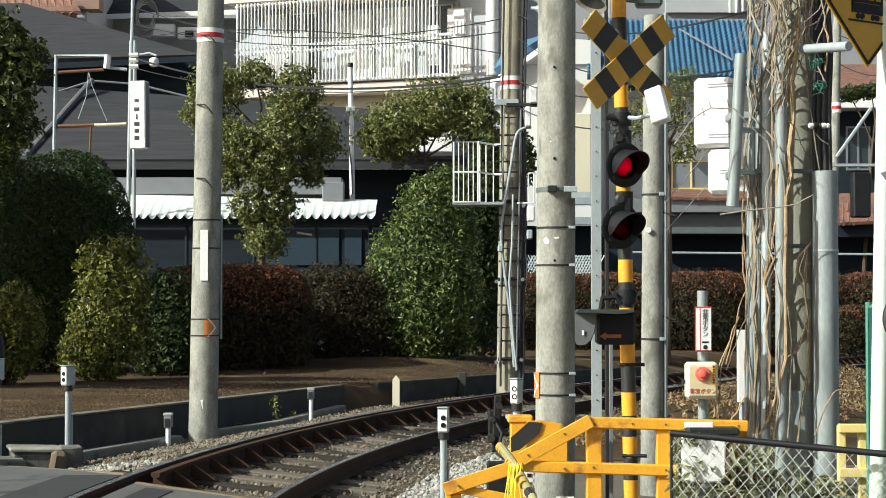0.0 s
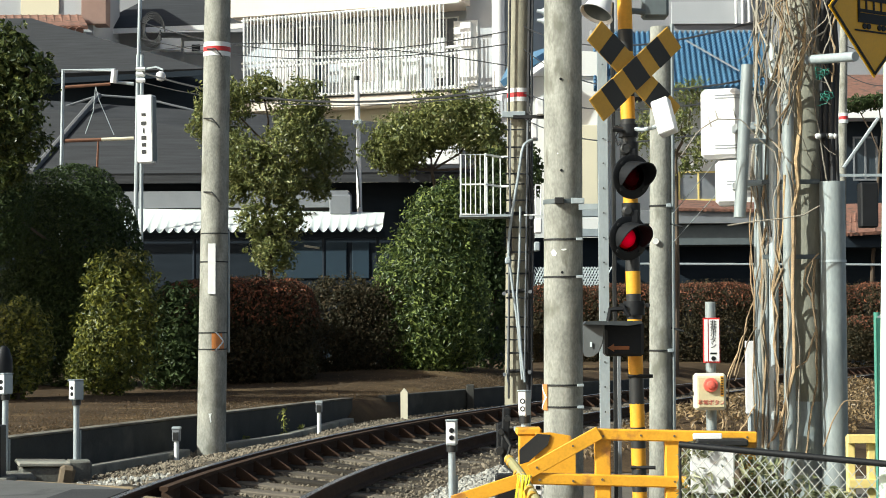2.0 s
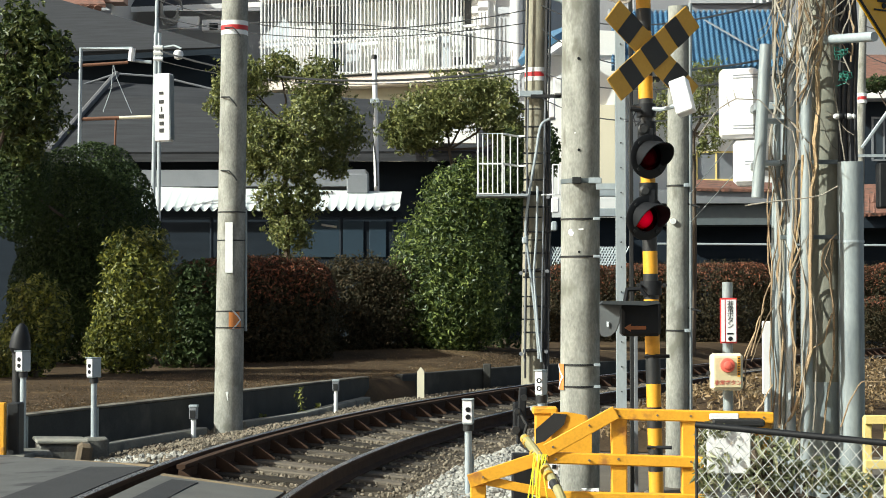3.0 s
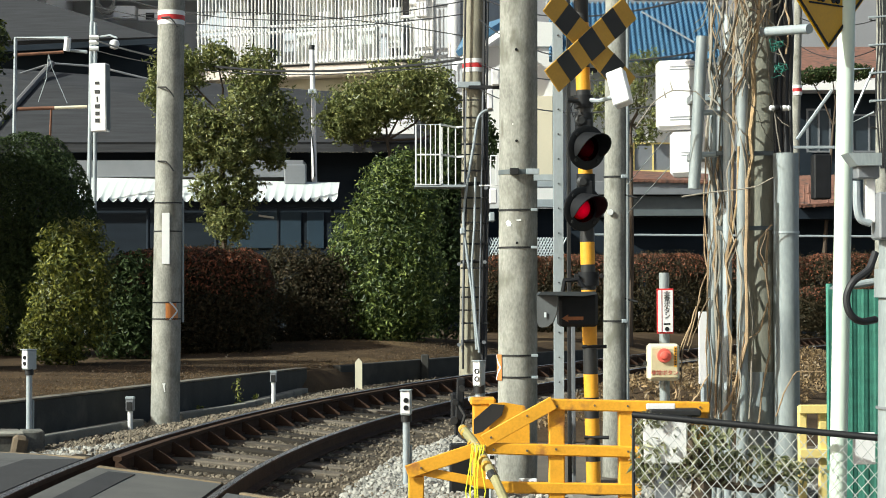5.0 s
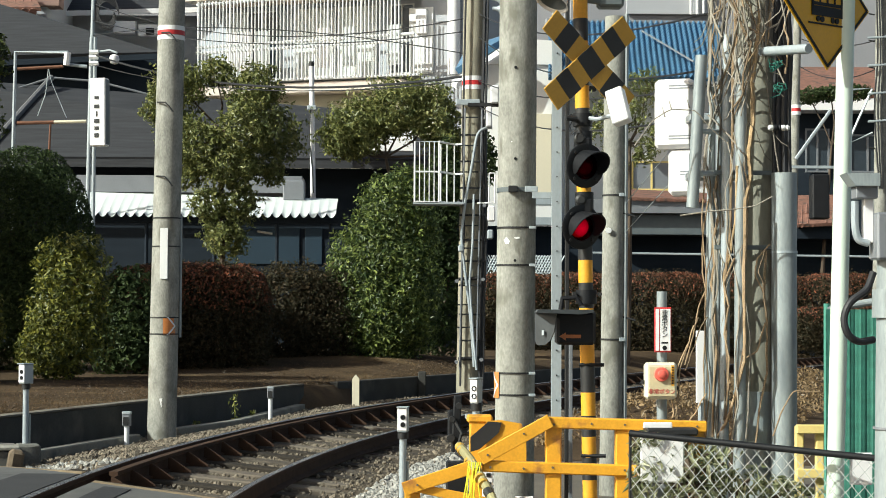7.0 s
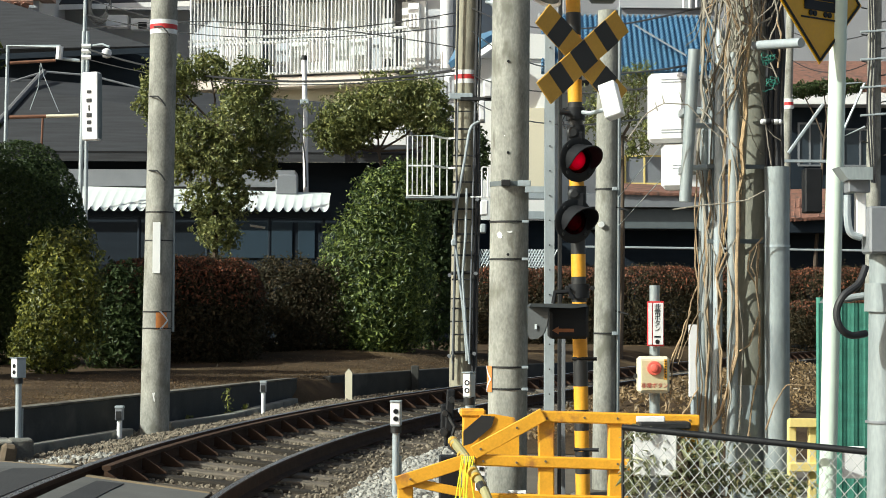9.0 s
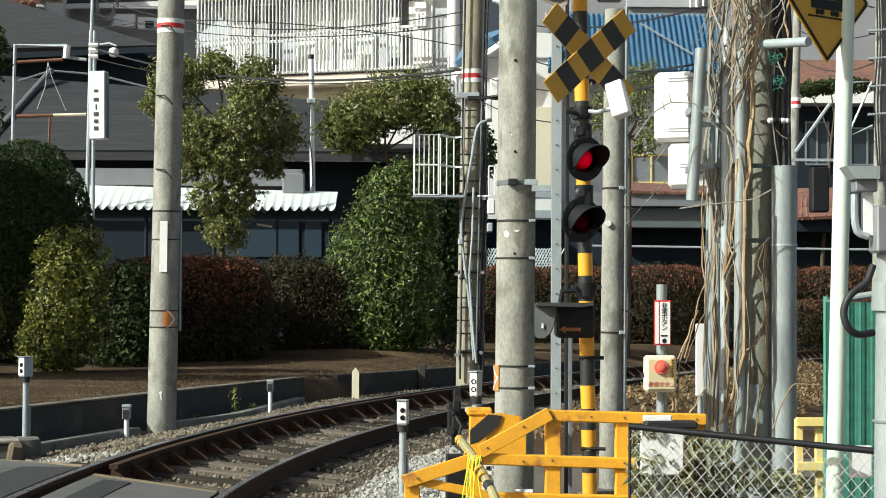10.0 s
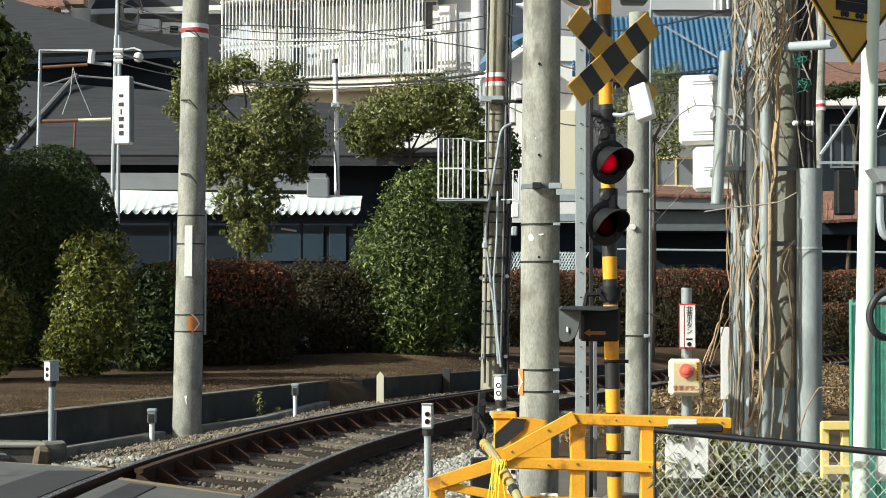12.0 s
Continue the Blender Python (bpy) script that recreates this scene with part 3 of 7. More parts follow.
part("conduit", tube(B(), smooth([(1.487, 30.5, 4.626), (1.344, 30.45, 4.598), (1.23, 30.42, 4.464), (1.153, 30.42, 4.007), (1.039, 30.45, 3.34), (0.982, 30.5, 2.768), (1.039, 30.5, 2.196), (1.134, 30.5, 1.433), (1.201, 30.5, 0.575)]), 0.024, 8), M["galv"], far_pole, "bent light grey cable conduit")
part("conduit", tube(B(), [(1.182, 30.4, 3.482), (1.163, 30.4, 2.672), (1.115, 30.4, 2.005), (1.182, 30.4, 1.052), (1.239, 30.4, 0.528)], 0.020, 8), M["galv"], far_pole)
part("conduit", cyl(B(), (1.315, 30.72, 0.2), (1.385, 30.72, 4.791), 0.040, None, 10), M["relay"], far_pole)
# added cables; the right-hand pair darkens the shaded side of the pole
for x_, r_ in ((1.345, 0.030), (1.40, 0.022), (1.02, 0.018)):
    part("cable", tube(B(), smooth([(x_ - 0.05, 30.56, 0.25), (x_ - 0.03, 30.56, 1.8), (x_ + 0.01, 30.56, 3.3), (x_ - 0.02, 30.56, 4.6), (x_ + 0.05, 30.56, 8.6)]), r_, 6), M["wire"], far_pole, "added black cable along the pole")
for z_ in (1.02, 1.46, 1.95, 2.36, 2.72, 3.14, 3.6, 4.05, 4.5):
    part("cable_clip", box(B(), (1.17, 30.54, z_), (0.46, 0.03, 0.03), None, 0.004), M["dark"], far_pole)
for x_, z_ in ((0.90, 0.66), (1.32, 0.70), (0.90, 2.02), (1.34, 2.05), (0.92, 3.34), (1.36, 3.30)):
    part("clamp_bolt", cyl(B(), (x_, 30.52, z_), (x_, 30.38, z_), 0.032, None, 8), M["trim"], far_pole)
for x_ in (0.952, 1.237):
    part("ladder_stile", cyl(B(), (x_, 30.5, 0.529), (x_ + 0.08, 30.5, 4.954), 0.013, None, 6), M["trim"], far_pole)
for x_, y_, w_, h_ in ((1.477, 3.157, 0.13, 0.26), (1.43, 4.795, 0.10, 0.34), (0.966, 2.57, 0.09, 0.12), (1.458, 2.807, 0.10, 0.16), (1.524, 5.174, 0.14, 0.3)):
    part("fitting", box(B(), (x_, 30.4, y_), (w_, 0.14, h_), None, 0.02), M["paper" if h_ > 0.2 else "galv"], far_pole, "small pale metal fitting")
bx0, bx1, bz0, bz1 = 0.18, 0.589, 3.343, 4.35
cage = part("cage_frame", tube(B(), [(bx0, 30.2, bz0), (bx0, 30.2, bz1), (bx1, 30.2, bz1), (bx1, 30.2, bz0), (bx0, 30.2, bz0)], 0.016, 6), M["white"], far_pole, "white-painted steel safety cage")
for k in range(1, 5):
    part("cage_bar", cyl(B(), (bx0 + (bx1 - bx0) * k / 5, 30.2, bz0), (bx0 + (bx1 - bx0) * k / 5, 30.2, bz1), 0.010, None, 6), M["white"], cage)
part("cage_bar", cyl(B(), (bx0, 30.2, (bz0 + bz1) / 2), (bx1, 30.2, (bz0 + bz1) / 2), 0.014, None, 6), M["white"], cage)
for x_ in (0.629, 0.734, 0.858):
    part("cage_bar", cyl(B(), (x_, 30.7, bz0), (x_, 30.7, bz1), 0.012, None, 6), M["white"], cage)
for z_ in (bz0, (bz0 + bz1) / 2, bz1):
    part("cage_rail", tube(B(), [(bx1, 30.2, z_), (0.858, 30.7, z_), (1.014, 30.65, z_)], 0.018, 6), M["white"] if z_ != bz0 else M["galv"], cage)
part("cage_floor", box(B(), (0.581, 30.5, bz0 - 0.02), (0.85, 0.6, 0.04)), M["galv"], cage)
for x_ in (1.439, 1.535, 1.601):
    part("cage_bar", cyl(B(), (x_, 30.4, bz0), (x_, 30.4, bz0 + 0.5), 0.013, None, 6), M["white"], cage)
part("cage_rail", tube(B(), [(1.249, 30.5, bz0), (1.63, 30.4, bz0), (1.63, 30.4, bz0 + 0.5), (1.439, 30.4, bz0 + 0.5)], 0.014, 6), M["white"], cage)
for y_ in (6.799, 6.637):
    part("horn_speaker", turned(B(), [(0.03, 0), (0.04, 0.08), (0.09, 0.14), (0.092, 0.15)], Matrix.Translation((1.482, 30.4, y_)) @ Euler((0, radians(95), 0)).to_matrix().to_4x4(), 12), M["galv"], far_pole, "small grey horn loudspeaker")


# ---- the crossing signal ----
SD = 12.8
SF, ST = Vector((1.332, SD, 0.0)), Vector((1.248, SD, 3.832))
signal = thing("crossing_signal", SF, "black and yellow railway crossing signal with crossbuck and red lamps", "crossing signal")


def on_post(z):
    return SF.lerp(ST, (z - SF.z) / (ST.z - SF.z))


part("foot", box(B(), (SF.x, SD, 0.04), (0.34, 0.34, 0.08), None, 0.015), M["concrete_old"], signal, "concrete foot")
BANDS = [3.832, 3.592, 3.432, 3.264, 3.112, 2.952, 2.44, 2.352, 1.872, 1.712, 1.532, 1.504, 1.284, 1.132, 0.936, 0.772, 0.624, 0.48, 0.32, 0.16, 0.08]
BAND_Y = [1, 0, 1, 0, 1, 0, 1, 0, 1, 0, 1, 0, 1, 0, 1, 0, 1, 0, 1, 0]
for za, zb, y_ in zip(BANDS, BANDS[1:], BAND_Y):
    part("post_band", cyl(B(), on_post(zb), on_post(za), 0.052, None, 20), M["yellow" if y_ else "band"], signal, "yellow post band" if y_ else "black post band")
for y_ in (1.132, 0.492):
    p = on_post(y_)
    part("step", cyl(B(), p - Vector((0.06, 0.03, 0)), p + Vector((0.11, -0.07, 0.0)), 0.013, None, 8), M["black"], signal)
for y_, h_, r_ in ((2.869, 0.09, 0.07), (1.611, 0.10, 0.075)):
    p = on_post(y_)
    cl = part("clamp", cyl(B(), p - Vector((0, 0, h_ / 2)), p + Vector((0, 0, h_ / 2)), r_, None, 16), M["black"], signal, "black iron pipe clamp")
    for s_ in (-1, 1):
        part("bolt", cyl(B(), p + Vector((s_ * 0.09, -0.02, 0.02)), p + Vector((s_ * 0.09, -0.09, 0.02)), 0.016, None, 6), M["dark"], cl)

# crossbuck boards
XC = Vector((1.294, 12.66, 3.257))
for k, ang in enumerate((-40.0, 40.0)):
    rot = Euler((0, radians(ang), 0)).to_matrix()
    rot = Matrix.Rotation(radians(29), 3, "Z") @ rot
    off = Matrix.Rotation(radians(29), 3, "Z") @ Vector((0, 0.009 * (1 if k else -1) - 0.02, 0))
    board = part("crossbuck_board", box(B(), XC + off, (0.875, 0.014, 0.187), rot, 0.004), M["old_yellow"], signal, "yellow and black striped crossbuck board")
    for s in ((-1, 1) if k else (-1, 0, 1)):
        box_c = XC + off + rot @ Vector((s * 0.25 if s else 0.0, -0.0085, 0))
        part("black_stripe", box(B(), box_c, (0.125 if s else 0.155, 0.004, 0.187), rot), M["band"], board)
part("crossbuck_bracket", box(B(), XC + Vector((0, 0.06, 0)), (0.1, 0.09, 0.16), None, 0.006), M["black"], signal)

# two lamps: plate, hood, lens and an added drum inside that turns to flash
DRUMS = []
LAMP_ROT = Euler((radians(5), 0, radians(27))).to_matrix().to_4x4()


def signal_lamp(c):
    m = Matrix.Translation(c) @ LAMP_ROT
    face = m @ Euler((radians(90), 0, 0)).to_matrix().to_4x4()
    lamp = part("lamp", turned(B(), [(0.05, -0.12), (0.10, -0.09), (0.115, -0.02), (0.150, -0.006), (0.158, 0.0), (0.158, 0.008), (0.150, 0.012), (0.098, 0.012), (0.095, -0.03), (0.02, -0.035)], face, 36), M["black"], signal, "round black lamp with a hood and red lens")
    hood = bmesh.new()
    outer, inner = [], []
    for k in range(25):
        a = radians(-28 + 236 * k / 24)
        depth = 0.03 + 0.17 * max(0.0, math.sin((a + 0.49) / 4.12 * math.pi)) ** 0.7
        for lst, r in ((outer, 0.112), (inner, 0.106)):
            ca, sa = math.cos(a) * r, math.sin(a) * r
            lst.append((hood.verts.new(face @ Vector((ca, sa, 0.005))), hood.verts.new(face @ Vector((ca * 1.06, sa * 1.02 - 0.012, depth)))))
    for k in range(24):
        for lst in (outer, inner):
            hood.faces.new((lst[k][0], lst[k + 1][0], lst[k + 1][1], lst[k][1]))
        hood.faces.new((outer[k][1], outer[k + 1][1], inner[k + 1][1], inner[k][1]))
    part("hood", hood, M["black"], lamp, "black sheet-metal hood")
    part("lens", turned(B(), [(0.094, 0.0), (0.094, 0.01), (0.075, 0.026), (0.04, 0.036), (0.004, 0.039)], face, 28), M["lens"], lamp, "red lens")
    for k in range(4):
        a = radians(45 + 90 * k)
        part("bolt", cyl(B(), face @ Vector((math.cos(a) * 0.13, math.sin(a) * 0.13, 0.01)), face @ Vector((math.cos(a) * 0.13, math.sin(a) * 0.13, 0.022)), 0.012, None, 6), M["dark"], lamp)
    # the added drum turns about its upright axis: one half lit, one half dark
    drum = hang(new("lamp_drum"), lamp)
    tagged(drum, "added turning drum, lit and dark halves for the flashing")
    halves = []
    for lit in (True, False):
        bm = bmesh.new()
        bmesh.ops.create_uvsphere(bm, u_segments=24, v_segments=14, radius=0.078)
        bmesh.ops.bisect_plane(bm, geom=bm.verts[:] + bm.edges[:] + bm.faces[:], plane_co=(0, 0, 0), plane_no=(0, 1 if lit else -1, 0), clear_outer=True)
        halves.append(bm)
    return lamp, drum, halves, m


for c in ((1.28, 12.72, 2.537), (1.252, 12.72, 2.104)):
    lamp, drum, halves, m = signal_lamp(c)
    bpy.data.objects.remove(drum)
    lit = mesh_of("lamp_drum", halves[0], M["lamp_lit"])
    dark = mesh_of("dark_half", halves[1], M["lamp_dark"])
    drum = hang(tagged(new("lamp_drum", lit), "added turning drum, one half lit red for the flashing"), lamp)
    back = new("dark_half", dark)
    back.parent = drum
    DRUMS.append((drum, m @ Matrix.Translation((0, 0.045, 0))))
    p = on_post(c[2] + 0.19)
    part("lamp_bracket", cyl(B(), p + Vector((0, -0.01, -0.06)), p + Vector((0, -0.01, 0.06)), 0.066, None, 16), M["black"], signal)
    part("lamp_arm", box(B(), p + Vector((0.01, -0.05, -0.05)), (0.07, 0.09, 0.12), None, 0.01), M["black"], signal)
    part("lamp_cap", turned(B(), [(0.042, -0.02), (0.042, 0.02), (0.025, 0.035)], Matrix.Translation(p + Vector((-0.03, -0.07, 0.0))) @ Euler((radians(90), 0, 0)).to_matrix().to_4x4(), 16), M["dark"], signal)

# the box with the direction arrow
ab = part("direction_box", box(B(), (1.199, 12.60, 1.394), (0.27, 0.22, 0.2362), None, 0.02), M["black"], signal, "black direction indicator box with an arrow")
HOOD = mat("worn_black_sheet", (0.034, 0.039, 0.041), 0.6, 0, 0.35, 6, 0.1, 50)
curve = [(0.085, 0.115), (0.078, 0.03), (0.066, -0.03), (0.04, -0.085), (0.0, -0.115), (-0.05, -0.122), (-0.075, -0.112), (-0.085, -0.085), (-0.085, 0.095), (-0.07, 0.112)]
part("hood_side", prism(B(), curve, 0.012, Matrix.Translation((0.98, 12.40, 1.395)) @ Euler((0, 0, radians(-35))).to_matrix().to_4x4()), HOOD, ab, "scuffed dark grey side plate with a curved edge")
part("hood_top", prism(B(), [(-0.19, 0.0), (-0.17, 0.022), (0.20, 0.022), (0.21, 0.004), (0.12, -0.01)], 0.24, Matrix.Translation((1.095, 12.42, 1.498))), HOOD, ab, "dark grey sheet-metal hood")
part("hood_flap", prism(B(), [(-0.13, 0.0), (0.14, 0.0), (0.12, -0.075), (-0.09, -0.035)], 0.008, Matrix.Translation((1.17, 12.47, 1.485))), M["black"], ab)
part("sticker", box(B(), (0.959, 12.385, 1.361), (0.016, 0.006, 0.034), Euler((0, 0, radians(-35))).to_matrix()), M["galv"], ab)
part("arrow", prism(B(), [(-0.085, 0), (-0.04, 0.027), (-0.04, 0.012), (0.065, 0.012), (0.065, -0.012), (-0.04, -0.012), (-0.04, -0.027)], 0.006, Matrix.Translation((1.165, 12.486, 1.335))), mat("dull_orange_arrow", (0.34, 0.12, 0.035), 0.5, 0, 0.2, 9, 0.0, 50), ab, "dull orange arrow")
part("box_handle", tube(B(), [(1.099, 12.6, 1.52), (1.11, 12.6, 1.598), (1.205, 12.6, 1.606), (1.244, 12.6, 1.551)], 0.018, 8), M["black"], ab)

# white marker lamp on its arm
wl = part("white_lamp_box", box(B(), (1.5, 12.58, 2.941), (0.125, 0.09, 0.2599), Euler((radians(-14), radians(-18), radians(-24))).to_matrix(), 0.008), M["paper"], signal, "white enamelled lamp box on an arm")
part("arm", tube(B(), [on_post(2.888), (1.365, 12.7, 2.865), (1.468, 12.66, 2.889)], 0.016, 8), M["galv"], wl)
part("cable", tube(B(), [(1.203, 12.72, 2.881), (1.167, 12.68, 2.814), (1.183, 12.68, 2.75), (1.222, 12.70, 2.79)], 0.005, 5), M["wire"], wl)
part("knob", cyl(B(), (1.147, 12.7, 2.873), (1.222, 12.7, 2.865), 0.018, None, 8), M["black"], signal)
# loudspeaker horn and relay box at the head
part("horn_speaker", turned(B(), [(0.02, 0.0), (0.05, 0.03), (0.075, 0.10), (0.11, 0.20), (0.125, 0.215), (0.118, 0.216), (0.065, 0.12), (0.02, 0.095)], Matrix.Translation((1.118, 12.68, 3.859)) @ Vector((-0.40, -0.30, -0.87)).to_track_quat("Z", "Y").to_matrix().to_4x4(), 24), M["paper"], signal, "white horn loudspeaker")
# dark cone added for the shade inside the white horn
part("horn_throat", turned(B(), [(0.010, 0.10), (0.062, 0.118), (0.104, 0.195), (0.100, 0.200), (0.055, 0.125), (0.010, 0.112)], Matrix.Translation((1.118, 12.68, 3.859)) @ Vector((-0.40, -0.30, -0.87)).to_track_quat("Z", "Y").to_matrix().to_4x4(), 24), M["relay"], signal, "cone coloured dark for the shade inside the horn")
part("horn_stay", cyl(B(), (1.079, 12.65, 3.851), (1.264, 12.8, 3.864), 0.02, None, 8), M["black"], signal)
part("relay_box", box(B(), (1.475, 12.9, 3.786), (0.19, 0.14, 0.20), None, 0.02), M["relay"], signal, "grey relay box with a bracket")
part("relay_box_arm", cyl(B(), (1.264, 12.8, 3.732), (1.536, 12.9, 3.721), 0.022, None, 8), M["relay"], signal)
part("post_cap", turned(B(), [(0.056, -0.02), (0.056, 0.02), (0.03, 0.045)], Matrix.Translation(ST), 16), M["band"], signal)

# galvanised angle post and a thin stake behind the signal
ang = thing("steel_post", (1.147, 13.5, 0), "galvanised steel angle post with bolt holes", "post")
bm = box(B(), (1.147, 13.5, 1.95), (0.0717, 0.006, 4.3))
box(bm, (1.114, 13.53, 1.95), (0.006, 0.06, 4.3))
part("angle_bar", bm, M["galv"], ang)
for y_ in range(-40, 740, 44):
    z_ = 1.5 - (y_ - 553) * 13.5 / 3200
    part("bolt", cyl(B(), (ang.location.x, 13.5, z_), (ang.location.x, 13.488, z_), 0.006, None, 6), M["dark"], ang)
part("arm", box(B(), (1.071, 13.62, 2.384), (0.2, 0.03, 0.045)), M["galv"], ang)
part("brace", cyl(B(), (1.122, 13.5, 1.521), (1.024, 13.7, 1.344), 0.012, None, 6), M["galv"], ang)
st = thing("steel_stake", (1.272, 13.7, 0), "thin rusty steel stake beside the signal", "post")
part("stake", box(B(), (1.272, 13.7, 0.62), (0.028, 0.02, 1.28), None, 0.003), M["trim"], st)
pb = thing("steel_channel_post", (1.286, 14.0, 0), "grey steel channel post with punched plate", "post")
part("channel", box(B(), (1.269, 14.0, 1.9), (0.03, 0.05, 4.2), None, 0.004), M["dark"], pb)


# ---- emergency button ----
def text_mesh(name, body, size, material, m, parent, spacing=1.0, thick=0.0015):
    cu = bpy.data.curves.new(name, "FONT")
    cu.body, cu.size, cu.align_x, cu.align_y, cu.extrude, cu.space_line = body, size, "CENTER", "CENTER", thick, spacing
    tmp = bpy.data.objects.new(name, cu)
    scene.collection.objects.link(tmp)
    bpy.context.view_layer.update()
    me = bpy.data.meshes.new_from_object(tmp.evaluated_get(bpy.context.evaluated_depsgraph_get()))
    bpy.data.objects.remove(tmp)
    me.transform(m @ Euler((radians(90), 0, 0)).to_matrix().to_4x4())
    me.materials.clear()
    me.materials.append(material)
    return hang(new(name, me), parent)


ED = 12.6
ex = 1.807
eb = thing("emergency_button", (ex, ED, 0), "beige emergency box with a red push button on a post", "emergency button")
part("post", cyl(B(), (ex, ED, 0), (ex, ED, 1.65), 0.036, None, 16), M["pvc"], eb, "grey steel post")
ec = (1.781, 12.5, 1.031)
case = part("button_case", box(B(), ec, (0.2188, 0.11, 0.2539), None, 0.018), M["beige"], eb, "beige enamelled case")
part("face_plate", box(B(), (ec[0] + 0.004, 12.4415, ec[2] - 0.004), (0.1797, 0.008, 0.2031), None, 0.003), mat("pale_button_panel", (0.60, 0.52, 0.32), 0.45, 0, 0.08, 5, 0.02, 50), case)
part("push_button", turned(B(), [(0.050, 0), (0.050, 0.014), (0.046, 0.02), (0.030, 0.022), (0.026, 0.034), (0.012, 0.04)], Matrix.Translation((ec[0], 12.437, 1.078)) @ Euler((radians(90), 0, 0)).to_matrix().to_4x4(), 24), M["button"], case, "round red push button")
part("note_strip", box(B(), (1.859, 12.4365, 1.07), (0.02, 0.004, 0.14)), M["yellow"], case)
for k in range(7):
    part("writing_bar", box(B(), (1.859, 12.4335, 1.07 + 0.055 - k * 0.018), (0.012, 0.002, 0.010)), M["black"], case)
text_mesh("writing", "\u975e\u5e38\u30dc\u30bf\u30f3", 0.038, M["faded_red"], Matrix.Translation((ec[0] + 0.003, 12.436, 0.957)), case)
for s_ in (-1, 1):
    part("latch", cyl(B(), (ec[0] + s_ * 0.11, 12.5, ec[2] - 0.03 - 0.02 * s_), (ec[0] + s_ * 0.13, 12.49, ec[2] - 0.03 - 0.02 * s_), 0.014, None, 8), M["dark"], case)
es = part("sign_board", box(B(), (1.805, 12.54, 1.383), (0.1175, 0.012, 0.3132), None, 0.003), M["red"], eb, "white sign with a red border and red writing")
part("white_panel", box(B(), (1.821, 12.531, 1.383), (0.0705, 0.008, 0.2898)), M["paper"], es)
part("white_panel", box(B(), (1.766, 12.531, 1.383), (0.0235, 0.008, 0.2898)), M["paper"], es)
text_mesh("writing", "\u975e\n\u5e38\n\u30dc\n\u30bf\n\u30f3", 0.046, M["black"], Matrix.Translation((1.816, 12.526, 1.422)), es, 0.82)
part("writing_bar", box(B(), (1.816, 12.526, 1.293), (0.045, 0.002, 0.012)), M["black"], es)
part("pointing_mark", cyl(B(), (1.816, 12.527, 1.258), (1.816, 12.524, 1.258), 0.016, None, 10), M["black"], es)
wp = thing("white_marker_board", (2.347, 14.2, 0), "white marker board on a stake behind the poles", "marker board")
part("board", box(B(), (2.347, 14.2, 1.078), (0.0799, 0.04, 0.568), None, 0.004), M["paper"], wp)
part("stake", cyl(B(), (2.347, 14.24, 0), (2.347, 14.24, 1.291), 0.02, None, 8), M["galv"], wp)


# ---- yellow railing by the track ----
YD = 12.0
yf = thing("yellow_railing", (0.998, YD, 0), "chunky yellow-painted steel railing beside the track", "railing")


def bar(root, name, a, b, w, d, material, bev=0.008):
    a, b = Vector(a), Vector(b)
    v = b - a
    q = Matrix.Rotation(0, 3, "X") if v.length == 0 else Matrix((v.normalized(), Vector((0, 1, 0)), v.normalized().cross(Vector((0, 1, 0))))).transposed()
    return part(name, box(B(), (a + b) / 2, (v.length, d, w), q, bev), material, root)


bar(yf, "top_rail", (0.945, YD, 0.772), (2.018, YD, 0.746), 0.075, 0.075, M["yellow"])
bar(yf, "middle_rail", (0.528, YD - 0.01, 0.484), (1.559, YD - 0.01, 0.454), 0.075, 0.06, M["yellow"])
bar(yf, "sloping_rail", (0.978, YD - 0.05, 0.787), (0.515, YD - 0.05, 0.533), 0.09, 0.02, M["yellow"], 0.004)
bar(yf, "sloping_rail", (0.49, YD - 0.04, 0.488), (0.007, YD - 0.04, 0.331), 0.09, 0.02, M["yellow"], 0.004)
bar(yf, "sloping_rail", (0.06, YD - 0.015, 0.346), (0.621, YD - 0.015, 0.234), 0.06, 0.02, M["yellow"], 0.004)
for x_, t_ in ((1.001, 0.754), (1.466, 0.754), (1.958, 0.739), (0.068, 0.304)):
    part("post", box(B(), (x_, YD + 0.03, t_ / 2), (0.105, 0.09, t_), None, 0.008), M["yellow"], yf)
bar(yf, "bottom_rail", (0.623, YD, 0.225), (1.56, YD, 0.206), 0.075, 0.06, M["yellow"])
for x_, y_ in ((1.0, 0.76), (0.562, 0.559), (0.58, 0.477), (0.993, 0.477)):
    part("bolt", cyl(B(), (x_, YD - (0.066 if x_ < 0.57 else 0.046), y_), (x_, YD - 0.03, y_), 0.009, None, 6), M["wood"], yf)
for x_, z_ in ((1.47, 0.76), (1.95, 0.75), (1.47, 0.46), (0.10, 0.36), (0.52, 0.50), (0.80, 0.70), (0.80, 0.47), (1.25, 0.765)):
    part("bolt", cyl(B(), (x_, YD - (0.067 if x_ < 0.9 else 0.043), z_), (x_, YD - 0.03, z_), 0.008, None, 6), M["wood"], yf)
y2 = thing("cream_railing", (2.794, 12.4, 0), "cream-yellow painted steel railing end behind the mesh fence", "railing")
for x_ in (2.724, 2.864):
    part("post", box(B(), (x_, 12.4, 0.729 / 2), (0.055, 0.055, 0.729), None, 0.006), M["cream"], y2)
for y_ in (0.71, 0.407):
    bar(y2, "rail", (2.697, 12.36, y_), (2.91, 12.36, y_), 0.06, 0.05, M["cream"], 0.004)

